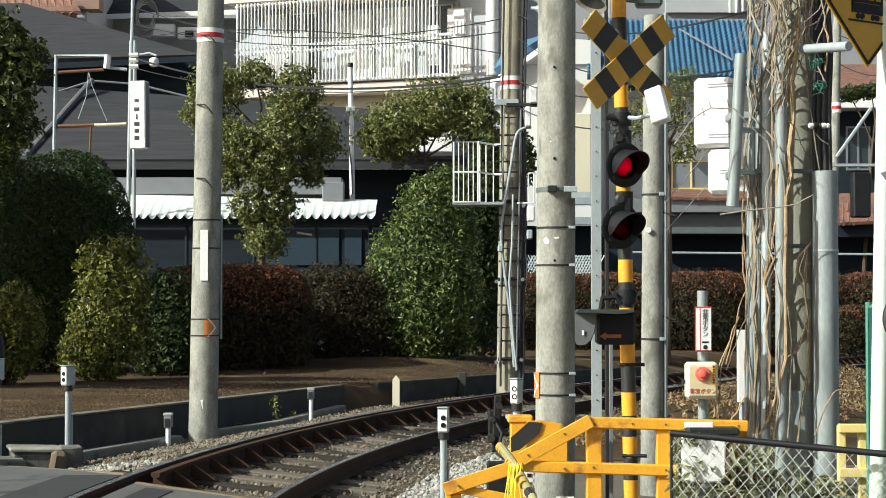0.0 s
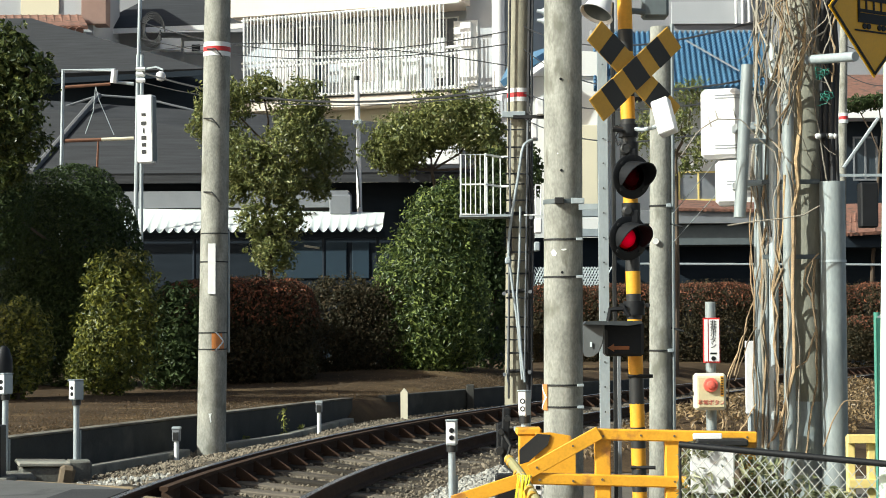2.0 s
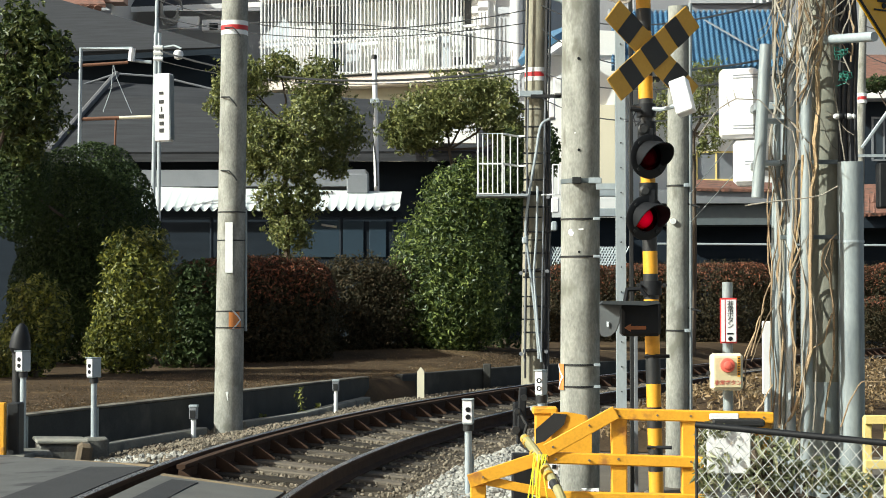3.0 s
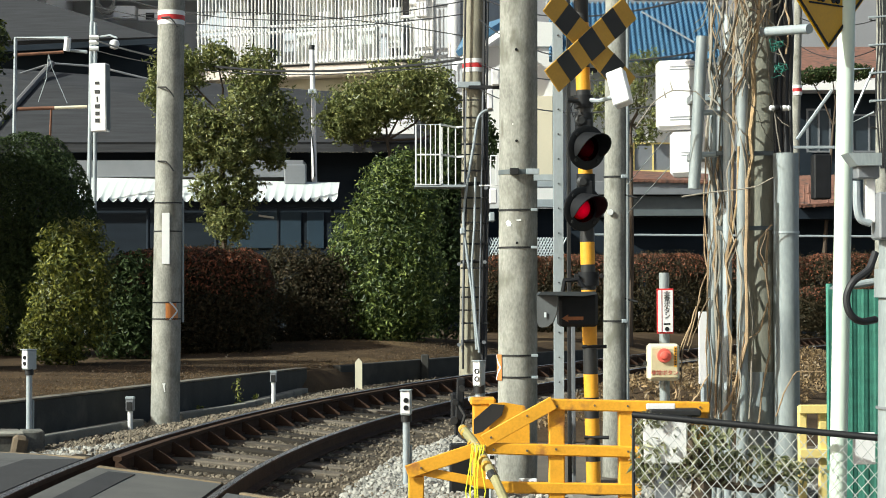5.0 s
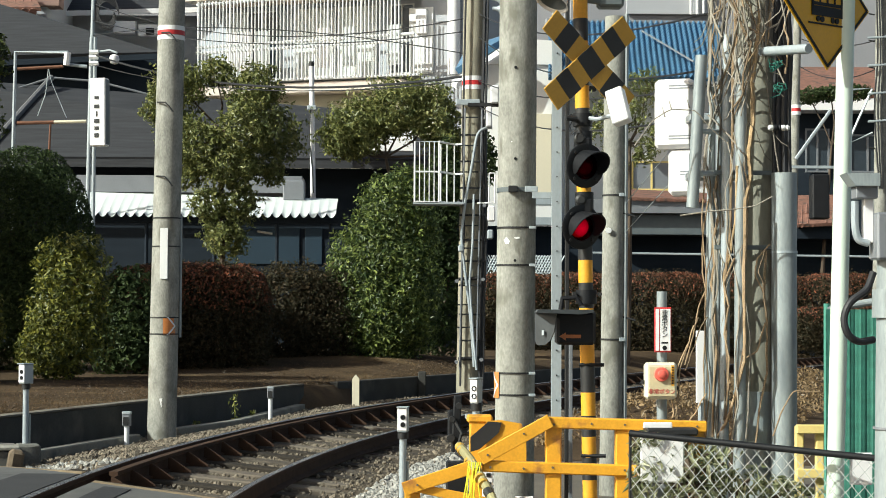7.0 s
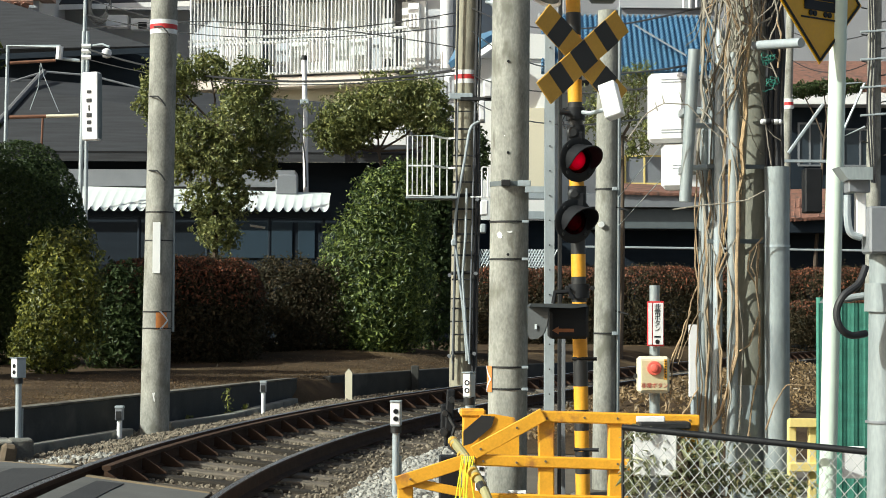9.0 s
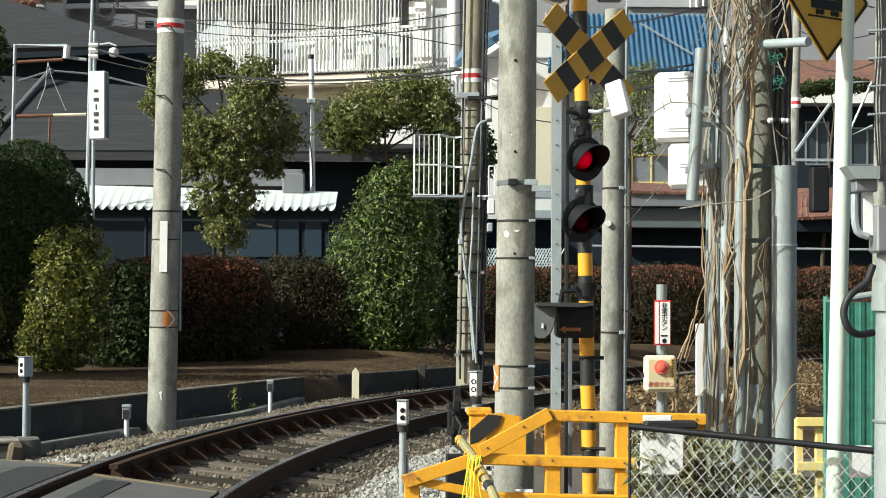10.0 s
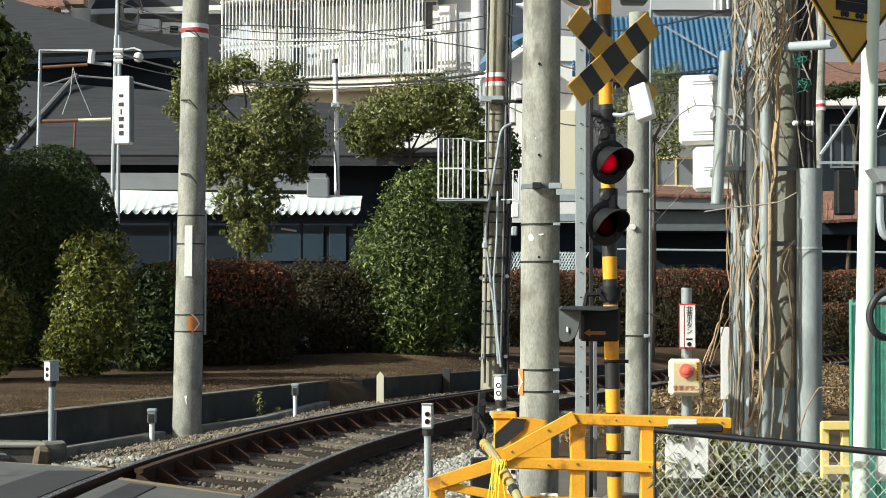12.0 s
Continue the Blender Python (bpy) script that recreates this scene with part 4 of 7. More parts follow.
# barrier stand with its striped housing, rod and cord
gs = thing("barrier_stand", (0.569, 13.2, 0), "yellow barrier stand with black stripes and a bamboo rod", "barrier")
part("housing", box(B(), (0.565, 13.2, 0.522 / 1.0 - 0.12), (0.155, 0.14, 0.62), None, 0.012), M["yellow"], gs)
part("housing_cap", box(B(), (0.561, 13.2, 0.725), (0.185, 0.165, 0.055), None, 0.012), M["yellow"], gs)
part("leg", box(B(), (0.565, 13.2, 0.12), (0.12, 0.12, 0.3), None, 0.008), M["dark"], gs)
def plate(root, name, pts, d, thick, material, label=""):
    """A flat plate with the outline pts, facing the road."""
    return part(name, prism(B(), pts, thick, Matrix.Translation((0, d, 0))), material, root, label)


plate(gs, "side_plate", [(0.604, 0.37), (0.893, 0.37), (0.893, 0.623), (0.856, 0.697), (0.71, 0.721), (0.604, 0.713)], 13.08, 0.04, M["yellow"], "yellow curved side plate")
plate(gs, "black_stripe", [(0.489, 0.493), (0.555, 0.513), (0.693, 0.631), (0.714, 0.705), (0.62, 0.713), (0.489, 0.599)], 13.052, 0.012, M["band"], "slanting black stripe")
rod = part("bamboo_rod", tube(B(), smooth([(0.381, 12.2, 0.6), (0.454, 12.0, 0.517), (0.527, 11.8, 0.401), (0.573, 11.6, 0.315), (0.634, 11.4, 0.175)]), 0.031, 10), mat("bamboo", (0.30, 0.27, 0.13), 0.6, 0, 0.2, 10, 0.1, 60), gs, "dull green-brown bamboo barrier rod")
for a, b in ((0.02, 0.06), (0.09, 0.12), (0.30, 0.33), (0.36, 0.40), (0.52, 0.56), (0.62, 0.65), (0.72, 0.76), (0.88, 0.98)):
    p0, p1 = Vector((0.381, 12.2, 0.6)), Vector((0.573, 11.6, 0.315))
    part("tape_ring", cyl(B(), p0.lerp(p1, a), p0.lerp(p1, b), 0.034, None, 10), M["band" if a > 0.8 else "old_yellow"], rod)
cord = mat("yellow_cord", (0.80, 0.78, 0.04), 0.6, 0, 0.1, 10, 0.0, 60)
for k in range(7):
    x_ = 0.415 + k * 0.013
    part("hanging_cord", tube(B(), [(x_ + 0.02, 11.85, 0.519), (x_ + random.uniform(-0.02, 0.02), 11.84, 0.4), (x_ + random.uniform(-0.03, 0.03), 11.84, 0.215), (x_, 11.86, 0.05)], 0.0045, 5), cord, rod, "bright yellow hanging cord")
part("weight_arm", box(B(), (0.404, 13.6, 0.663), (0.06, 0.10, 0.425), Euler((0, radians(3), 0)).to_matrix(), 0.01), M["black"], gs, "black counterweight arm")
part("weight", box(B(), (0.374, 13.62, 0.642), (0.07, 0.1, 0.24), None, 0.012), M["black"], gs)
for x_, z_, r_ in ((0.36, 0.56, 0.030), (0.43, 0.50, 0.026), (0.37, 0.70, 0.022), (0.42, 0.80, 0.024)):
    part("joint", cyl(B(), (x_, 13.57, z_), (x_, 13.50, z_), r_, None, 10), M["dark"], gs)
part("link", tube(B(), [(0.37, 13.53, 0.72), (0.44, 13.5, 0.60), (0.40, 13.5, 0.45), (0.46, 13.3, 0.42)], 0.014, 6), M["dark"], gs)
part("base", box(B(), (0.408, 13.6, 0.18), (0.16, 0.2, 0.4), None, 0.012), M["black"], gs)
wt = thing("white_tag", (0.591, 12.6, 0), "white tag plate with dark bars on a short stake", "tag")
part("tag", box(B(), (0.591, 12.6, 0.311), (0.07, 0.02, 0.22), None, 0.004), M["paper"], wt)
for k in range(3):
    part("writing_bar", box(B(), (0.599, 12.587, 0.37 - 0.06 * k), (0.03, 0.006, 0.025)), M["black"], wt)
part("stake", cyl(B(), (0.591, 12.615, 0), (0.591, 12.615, 0.37), 0.012, None, 8), M["galv"], wt)
nb = thing("foot_plate", (0.614, 12.6, 0), "small white plate with black bars at the foot of the pole", "plate")
part("plate", box(B(), (0.925, 13.75, 0.044), (0.14, 0.03, 0.12), Euler((radians(-15), 0, 0)).to_matrix(), 0.004), M["paper"], nb)
for k in range(3):
    part("writing_bar", box(B(), (0.882 + 0.04 * k, 13.725, 0.044), (0.02, 0.01, 0.08), Euler((radians(-15), 0, 0)).to_matrix()), M["black"], nb)


# ---- track-side sensors ----
def sensor(x, y, z0, z1, turn, label, head_w=0.088, head_h=0.185):
    root = thing("crossing_sensor", (x, y, z0), label, "sensor", "sensors at the crossing")
    m = Matrix.Translation((x, y, z1 - head_h / 2)) @ Euler((0, 0, radians(turn))).to_matrix().to_4x4()
    part("post", cyl(B(), (x, y, z0), (x, y, z1 - head_h - 0.04), 0.028, None, 14), M["galv"], root, "galvanised round post")
    part("collar", cyl(B(), (x, y, z1 - head_h - 0.05), (x, y, z1 - head_h + 0.01), 0.042, None, 12), M["dark"], root)
    part("base_plate", box(B(), (x, y, z0 + 0.015), (0.16, 0.16, 0.03), None, 0.004), M["galv"], root)
    hd = part("head", box(B(), m @ Vector((0, 0, 0)), (head_w, head_w * 1.25, head_h), m.to_3x3(), 0.008), M["galv"], root, "boxy grey sensor head")
    part("face", box(B(), m @ Vector((0, -head_w * 0.63, 0.005)), (head_w * 0.9, 0.008, head_h * 0.9), m.to_3x3(), 0.003), M["paper"], hd, "white face plate")
    for dz in (0.022, -0.035):
        c = m @ Vector((0.006, -head_w * 0.66, dz))
        rot = m.to_3x3().to_4x4() @ Euler((radians(90), 0, 0)).to_matrix().to_4x4()
        part("lens", turned(B(), [(0.020, -0.006), (0.020, 0.007), (0.014, 0.008), (0.012, 0.002)], Matrix.Translation(c) @ rot, 14), M["black"], hd)
    part("roof", box(B(), m @ Vector((0, -0.008, head_h / 2 + 0.004)), (head_w * 1.08, head_w * 1.45, 0.008), m.to_3x3(), 0.002), M["galv"], hd)
    part("cable_pipe", cyl(B(), (x + 0.035, y + 0.01, z0), (x + 0.035, y + 0.01, z0 + (z1 - z0) * 0.45), 0.011, None, 8), M["pvc"], root)
    return root


sensor(0.004, 14.0, 0.0, 0.761, -8, "white-faced crossing sensor on a galvanised post", 0.080, 0.19)
sensor(0.542, 13.35, 0.716, 1.008, -30, "white-faced crossing sensor standing above the barrier stand", 0.066, 0.185)
sensor(-3.538, 17.1, 0.14, 0.992, -38, "grey crossing sensor on a post beside the road")
sensor(-4.038, 16.4, 0.0, 1.075, -30, "grey crossing sensor on a post across the road")

# small bollards beside the ballast, and a white marker stake
for x, y, z0, z1 in ((-2.94, 19.4, 0.02, 0.409), (-1.762, 24.2, 0.02, 0.479)):
    r = thing("reflector_post", (x, y, z0), "short grey post with a reflector head beside the ballast", "post", "reflector posts")
    part("post", cyl(B(), (x, y, z0), (x, y, z1 - 0.12), 0.028, None, 12), M["white"], r)
    part("head", box(B(), (x, y, z1 - 0.07), (0.085, 0.085, 0.14), None, 0.008), M["trim"], r)
    part("reflector", box(B(), (x - 0.005, y - 0.044, z1 - 0.085), (0.06, 0.008, 0.085), None, 0.002), M["dark"], r, "dark reflector glass")
    part("cap", box(B(), (x, y, z1), (0.095, 0.095, 0.03), None, 0.006), M["galv"], r)
ms = thing("marker_stake", (-0.726, 28.0, 0), "cream-white concrete marker stake with a pointed top", "marker")
part("stake", prism(B(), [(-0.055, 0), (0.055, 0), (0.055, 0.459), (0, 0.529), (-0.055, 0.459)], 0.08, Matrix.Translation((-0.726, 28.0, 0))), M["beige"], ms)


# ---- the bundle of conduits and vines on the big pole ----
BD = 13.0
bp = thing("vine_covered_pole", (2.519, BD, 0), "grey utility pole with conduits, overgrown by dry vines", "utility pole")
part("shaft", cyl(B(), (2.548, BD, -0.1), (2.562, BD, 6.2), 0.155, 0.14, 28), mat("weathered_olive_concrete", (0.25, 0.24, 0.19), 0.9, 0, 0.3, 4, 0.4, 50, stretch=(1, 1, 0.3), dirt=(0.14, 0.135, 0.105)), bp, "weathered dark concrete shaft")
part("foot_sleeve", cyl(B(), (2.540, BD, -0.05), (2.544, BD, 0.943), 0.163, None, 28), M["pvc"], bp, "grey steel foot sleeve")
for x0, x1, y1, r, m_, dd in ((1328, 1333, 150, 0.024, "pvc", 12.94), (1352, 1360, 56, 0.034, "galv", 12.80), (1380, 1385, 99, 0.041, "pvc", 12.70), (1339, 1346, 130, 0.020, "pvc", 12.89), (1316, 1330, 220, 0.018, "pvc", 12.99)):
    part("conduit", cyl(B(), ((x0 - 784) * dd / 3200, dd, 0), ((x1 - 784) * dd / 3200, dd, 1.5 - (y1 - 553) * dd / 3200), r, None, 14), M[m_], bp, "grey cable conduit")
part("large_conduit", cyl(B(), (2.704, 12.8, 0), (2.708, 12.8, 2.5), 0.092, 0.09, 24), M["pvc"], bp, "thick grey steel conduit with an open top")
part("conduit_collar", cyl(B(), (2.708, 12.8, 1.928), (2.708, 12.8, 1.944), 0.095, None, 24), M["galv"], bp)
for k, (x_, r) in enumerate(((1452, 0.02), (1462, 0.026), (1471, 0.018), (1444, 0.014))):
    part("cable", tube(B(), [((x_ - 784) * 12.8 / 3200, 12.8, 2.392), ((x_ - 786) * 12.8 / 3200, 12.8, 2.912), ((x_ - 780) * 12.8 / 3200, 12.82, 3.352), ((x_ - 790) * 12.8 / 3200, 12.86, 4.192)], r, 8), M["wire"], bp, "black power cable")
part("side_conduit", cyl(B(), (2.036, 12.7, 2.242), (2.103, 12.7, 3.322), 0.043, None, 18), M["pvc"], bp, "tilted pale grey conduit")
for y_ in (2.787, 2.488):
    part("stand_off", cyl(B(), (2.051, 12.72, y_), (2.244, 12.85, y_ + 0.01), 0.02, None, 8), M["galv"], bp)
for y_ in (2.502, 1.969):
    part("band_clamp", box(B(), (2.422, 12.81, y_), (0.42, 0.012, 0.032), None, 0.003), M["relay"], bp, "perforated steel band")
part("side_arm", cyl(B(), (2.54, 12.75, 3.361), (2.775, 12.3, 3.318), 0.034, None, 12), M["galv"], bp, "pale grey steel arm")
for x_, s_ in ((1430, 0.02), (1438, 0.024), (1452, 0.02)):
    part("insulator", turned(B(), [(0.012, 0), (s_, 0.01), (s_, 0.03), (0.014, 0.04), (s_, 0.05), (0.012, 0.065)], Matrix.Translation(((x_ - 784) * 12.75 / 3200, 12.7, 2.814)) @ Euler((0, radians(90), 0)).to_matrix().to_4x4(), 12), M["white" if x_ != 1438 else "black"], bp)
tw = mat("green_twine", (0.02, 0.16, 0.12), 0.7, 0, 0.2, 10, 0.0, 50)
gt = np.random.default_rng(31)
for cx, cy in ((2.607, 3.252), (2.646, 3.079)):
    for k in range(5):
        rx_, rz_, ph, tilt = gt.uniform(0.015, 0.045), gt.uniform(0.012, 0.04), gt.uniform(0, 6.28), gt.normal(0, 0.5)
        ox, oz = gt.normal(0, 0.015), gt.normal(0, 0.012)
        loop = [(cx + ox + rx_ * math.cos(t) + tilt * rz_ * math.sin(t) + 0.008 * math.sin(3 * t + ph), 12.6 + 0.01 * math.sin(2 * t + ph), cy + oz + rz_ * math.sin(t) + 0.006 * math.cos(4 * t + ph)) for t in np.linspace(ph, ph + gt.uniform(3.5, 7.5), 20)]
        part("twine_loop", tube(B(), loop, 0.003, 5), tw, bp, "loop of green twine")


def vine(pts, r, m_, steps=40, wob=0.014, seed=0):
    """A wavering stem through (x, z) points on the front of the bundle."""
    g = np.random.default_rng(seed)
    ts = np.linspace(0, len(pts) - 1, steps)
    xs, ds, zs = (np.interp(ts, range(len(pts)), [p[k] for p in pts]) for k in range(3))
    tt, L_ = np.linspace(0, 1, steps), abs(zs[-1] - zs[0]) + 0.3
    env = np.sin(np.pi * tt) ** 0.4
    kink = np.cumsum(g.normal(0, 0.0013, (steps, 2)), 0)
    kink -= np.linspace(0, 1, steps)[:, None] * kink[-1]
    wx, wy = (kink[:, q_] + env * sum(g.normal(0, wob / (q + 1) ** 0.6) * np.sin(2 * np.pi * (0.45 * q + 0.5) * L_ * tt + g.uniform(0, 6.28)) for q in range(5)) for q_ in range(2))
    rad = r * g.uniform(0.62, 0.82)
    part("vine_stem", tube(B(), list(zip(xs + wx, ds + wy, zs)), rad, 6, rad * 0.75), M[m_], bp)


def on_bundle(x, y, d):
    return ((x - 784) * d / 3200, d, 1.5 - (y - 553) * d / 3200)


STEMS = [  # the thick stems, then thinner ones
    (0.0165, "vine_gold", ((1412, 71), (1405, 142), (1409, 210), (1399, 262), (1401, 307), (1392, 348))),
    (0.0120, "vine_gold", ((1412, 71), (1418, 20), (1408, -60))),
    (0.0120, "vine", ((1392, 348), (1389, 472), (1389, 638), (1374, 699), (1356, 749), (1341, 772))),
    (0.0135, "vine", ((1378, -60), (1377, 11), (1371, 112), (1369, 210), (1367, 277), (1367, 397), (1356, 497), (1358, 563), (1361, 623), (1361, 679), (1355, 745))),
    (0.0110, "vine", ((1429, 441), (1427, 522), (1430, 600), (1429, 658), (1416, 724), (1409, 785))),
    (0.0080, "vine", ((1436, 430), (1416, 455), (1408, 487), (1425, 520))),
    (0.0080, "vine", ((1428, 570), (1408, 620), (1391, 634))),
    (0.0095, "vine_grey", ((1335, -60), (1330, 75), (1327, 157), (1334, 200), (1322, 262), (1322, 318), (1332, 350), (1338, 440), (1334, 560), (1337, 680), (1331, 770))),
    (0.0085, "vine_grey", ((1362, -60), (1350, 60), (1338, 130), (1352, 210), (1345, 300), (1352, 400))),
    (0.0075, "vine_grey", ((1452, 36), (1420, 52), (1388, 85), (1362, 120), (1330, 218))),
    (0.0070, "vine_grey", ((1385, 5), (1398, 55), (1394, 80), (1370, 130), (1348, 180))),
    (0.0065, "vine_grey", ((1430, -40), (1426, 60), (1432, 140), (1438, 200), (1452, 300))),
    (0.0065, "vine_grey", ((1325, 200), (1362, 235), (1390, 270), (1400, 340))),
    (0.0060, "vine", ((1318, 300), (1312, 420), (1320, 520), (1317, 640), (1322, 770)))]
gv = np.random.default_rng(5)
for k in range(46):  # the tangle at the top
    x_, y_ = gv.uniform(1328, 1404) if k % 4 else gv.uniform(1405, 1478), gv.uniform(10, 210) if k % 4 else gv.uniform(20, 150)
    lean = gv.normal(0, 16) if k % 3 == 0 else gv.normal(1, 6)
    stem = [(x_, y_)]
    while y_ > -60:
        lean = lean * 0.6 + gv.normal(0, 11)
        x_, y_ = min(1482, max(1326, x_ + lean)), y_ - gv.uniform(22, 60)
        stem.append((x_, y_))
    STEMS.append((gv.uniform(0.0035, 0.0085), "vine_grey" if k % 5 else "vine", tuple(stem)))
for k in range(22):  # stems that cross from pipe to pipe
    x_, y_ = gv.uniform(1335, 1440), gv.uniform(-40, 230)
    dx_, dy_ = gv.choice((-1, 1)) * gv.uniform(30, 75), gv.uniform(25, 75)
    STEMS.append((gv.uniform(0.0028, 0.0055), "vine_grey" if k % 4 else "vine", ((x_, y_), (x_ + dx_ * 0.3, y_ + dy_ * 0.2), (x_ + dx_ * 0.7, y_ + dy_ * 0.8), (x_ + dx_, y_ + dy_))))
for k in range(6):  # thin stems down the pipes
    x_, y_ = (1323, 1340, 1347, 1368, 1372, 1396)[k], 775
    stem = [(x_ - 4, y_)]
    while y_ > 290:
        x_, y_ = min(1400, max(1318, x_ + gv.normal(0, 6))), y_ - gv.uniform(35, 70)
        stem.append((x_, y_))
    STEMS.append((gv.uniform(0.004, 0.007), "vine_grey" if k % 3 else "vine", tuple(stem)))

STEMS += [  # curling brown stems low on the bundle
    (0.0100, "vine", ((1346, 290), (1337, 340), (1346, 378), (1332, 425), (1337, 470), (1329, 500), (1337, 545), (1341, 600), (1336, 680), (1333, 772))),
    (0.0080, "vine_grey", ((1336, 330), (1348, 400), (1340, 440), (1346, 500), (1333, 560), (1346, 640), (1341, 770))),
    (0.0065, "vine", ((1326, 350), (1318, 395), (1313, 440), (1315, 480), (1322, 512), (1308, 542), (1303, 572), (1295, 605), (1284, 645))),
    (0.0060, "vine", ((1324, 560), (1309, 588), (1297, 622), (1284, 655))),
    (0.0085, "vine", ((1373, 455), (1354, 500), (1361, 540), (1353, 590), (1364, 632), (1361, 690))),
    (0.0090, "vine_gold", ((1377, 290), (1373, 390), (1363, 445), (1353, 485), (1357, 560)))]


def face_of(x):
    """How far off the front of the bundle lies at the bearing x."""
    return float(np.interp(x, [1318, 1333, 1345, 1357, 1370, 1382, 1394, 1404, 1440, 1460], [12.93, 12.90, 12.85, 12.75, 12.71, 12.645, 12.655, 12.675, 12.77, 12.72]))


for n, (r_, m_, st_) in enumerate(STEMS):
    vine([on_bundle(x, y, face_of(x) - 0.012 * (n % 3)) for x, y in st_], r_ / 0.72, m_, 46, 0.0045, n)
for n, st_ in enumerate((((1275, 380), (1325, 372), (1370, 368), (1410, 362), (1440, 345)), ((1195, 255), (1225, 210), (1255, 190), (1300, 192), (1330, 225), (1360, 250)), ((1268, 735), (1275, 650), (1292, 600), (1308, 560)), ((1262, 738), (1256, 690), (1280, 630), (1300, 575)), ((1290, 750), (1305, 720), (1322, 695)), ((1440, 770), (1450, 730), (1470, 700), (1480, 690), (1525, 692)), ((1430, 560), (1424, 500), (1416, 480), (1426, 440)))):
    vine([on_bundle(x, y, 12.5) for x, y in st_], 0.007, "vine_grey" if n < 2 else "vine", 18, 0.008, 50 + n)
for x_, y_ in ((1260, 175), (1292, 172), (1248, 188), (1330, 250)):
    part("thorn", cyl(B(), on_bundle(x_, y_ + 16, 12.5), on_bundle(x_ - 5, y_ - 3, 12.5), 0.006, 0.001, 5), M["vine_grey"], bp)

# white switch cabinets beside the bundle
for (xa, xb, ya, yb, n) in ((1233, 1304, 138, 262, 2), (1258, 1304, 265, 345, 1)):
    d = 13.4
    w, h = (xb - xa) * d / 3200, (yb - ya) * d / 3200
    c = on_bundle((xa + xb) / 2, (ya + yb) / 2, d)
    sc = thing("switch_cabinet", c, "white metal switch cabinet with louvres on the pole", "cabinet", "switch cabinets")
    body = part("body", box(B(), c, (w, 0.18, h), Euler((0, 0, radians(-24))).to_matrix(), 0.03), M["paper"], sc)
    for k in range(2 if n == 2 else 1):
        z_ = c[2] + (h * 0.36 if k == 0 else -h * 0.36) * (1 if n == 2 else -0.1)
        for dz in (0, 0.02):
            part("louvre", box(B(), (c[0] + 0.02, d - 0.1, z_ + dz), (w * 0.62, 0.02, 0.008), Euler((0, 0, radians(-24))).to_matrix()), M["trim"], body)
    part("hinge_bracket", box(B(), (c[0] + w * 0.5 + 0.16, d - 0.22, c[2] - h * 0.1), (0.52, 0.3, 0.05), None, 0.004), M["galv"], sc)


# ---- mesh fence in front, its top rail and the ivy behind ----
FA, FB = Vector((1.457, 11.6, 0.728)), Vector((2.994, 11.0, 0.61))
mf = thing("chain_link_fence", (FA.x, FA.y, 0), "chain-link fence with a dark top rail", "fence")
part("top_rail", cyl(B(), FA, FB, 0.021, None, 12), M["black"], mf, "dark steel top rail")
for k, r_ in ((0.004, 0.010), (0.98, 0.024)):
    p = FA.lerp(FB, k)
    part("fence_post", cyl(B(), (p.x, p.y + 0.03, 0), (p.x, p.y + 0.03, p.z), r_, None, 12), M["dark"], mf)
wires = bmesh.new()
flat = (FB - FA)
length, un = flat.length, flat.normalized()
pitch, low = 0.078, -0.72
k = -int(0.72 / pitch) - 1
while k * pitch < length + 0.8:
    for sgn in (1, -1):
        pts = []
        for v in np.linspace(low, -0.01, 19):
            u = k * pitch + sgn * (v if sgn > 0 else v) * 0.85
            if -0.001 <= u <= length:
                j = 0.004 * math.sin(v * 2 * math.pi / (pitch / 0.85)) * sgn
                pts.append(FA + un * u + Vector((0, j, v)))
        if len(pts) > 2:
            tube(wires, pts, 0.0026, 4)
    k += 1
part("wire_mesh", wires, mat("dull_mesh_wire", (0.50, 0.51, 0.49), 0.55, 0.1, 0.35, 20, 0.1, 80, dirt=(0.30, 0.24, 0.17), dirt_at=0.62), mf, "galvanised diamond wire mesh", kind="stuff")
# equipment behind the mesh
eqb = thing("equipment_box", (1.752, 11.9, 0), "grey and white track-side equipment box behind the mesh fence", "equipment box")
part("lid", box(B(), (1.763, 11.9, 0.723), (0.34, 0.2, 0.05), None, 0.012), M["dark"], eqb)
part("white_plate", box(B(), (1.674, 11.86, 0.763), (0.19, 0.03, 0.04), None, 0.006), M["paper"], eqb)
part("body", box(B(), (1.70, 11.9, 0.545), (0.29, 0.16, 0.31), None, 0.01), M["paper"], eqb, "white scuffed front")
part("leg", box(B(), (1.696, 11.9, 0.19), (0.14, 0.14, 0.4), None, 0.008), M["trim"], eqb)


# ---- leaves ----
def leaf_cloud(P_, Nn, size, g, spread=0.7, slim=0.55):
    """Leaf quads at the points P_, facing about along Nn."""
    n = len(P_)
    Nn = Nn + g.normal(0, spread, (n, 3))
    Nn /= np.linalg.norm(Nn, axis=1, keepdims=True)
    A = np.cross(Nn, g.normal(0, 1, (n, 3)))
    A /= np.linalg.norm(A, axis=1, keepdims=True)
    Bv = np.cross(Nn, A)
    s = size * g.uniform(0.65, 1.3, (n, 1))
    fold = Nn * s * 0.16
    V = np.stack([P_ - A * s, P_ + Bv * s * slim + fold, P_ + A * s, P_ - Bv * s * slim + fold], 1).reshape(-1, 3)
    Fc = np.arange(4 * n).reshape(-1, 4)
    return V, Fc


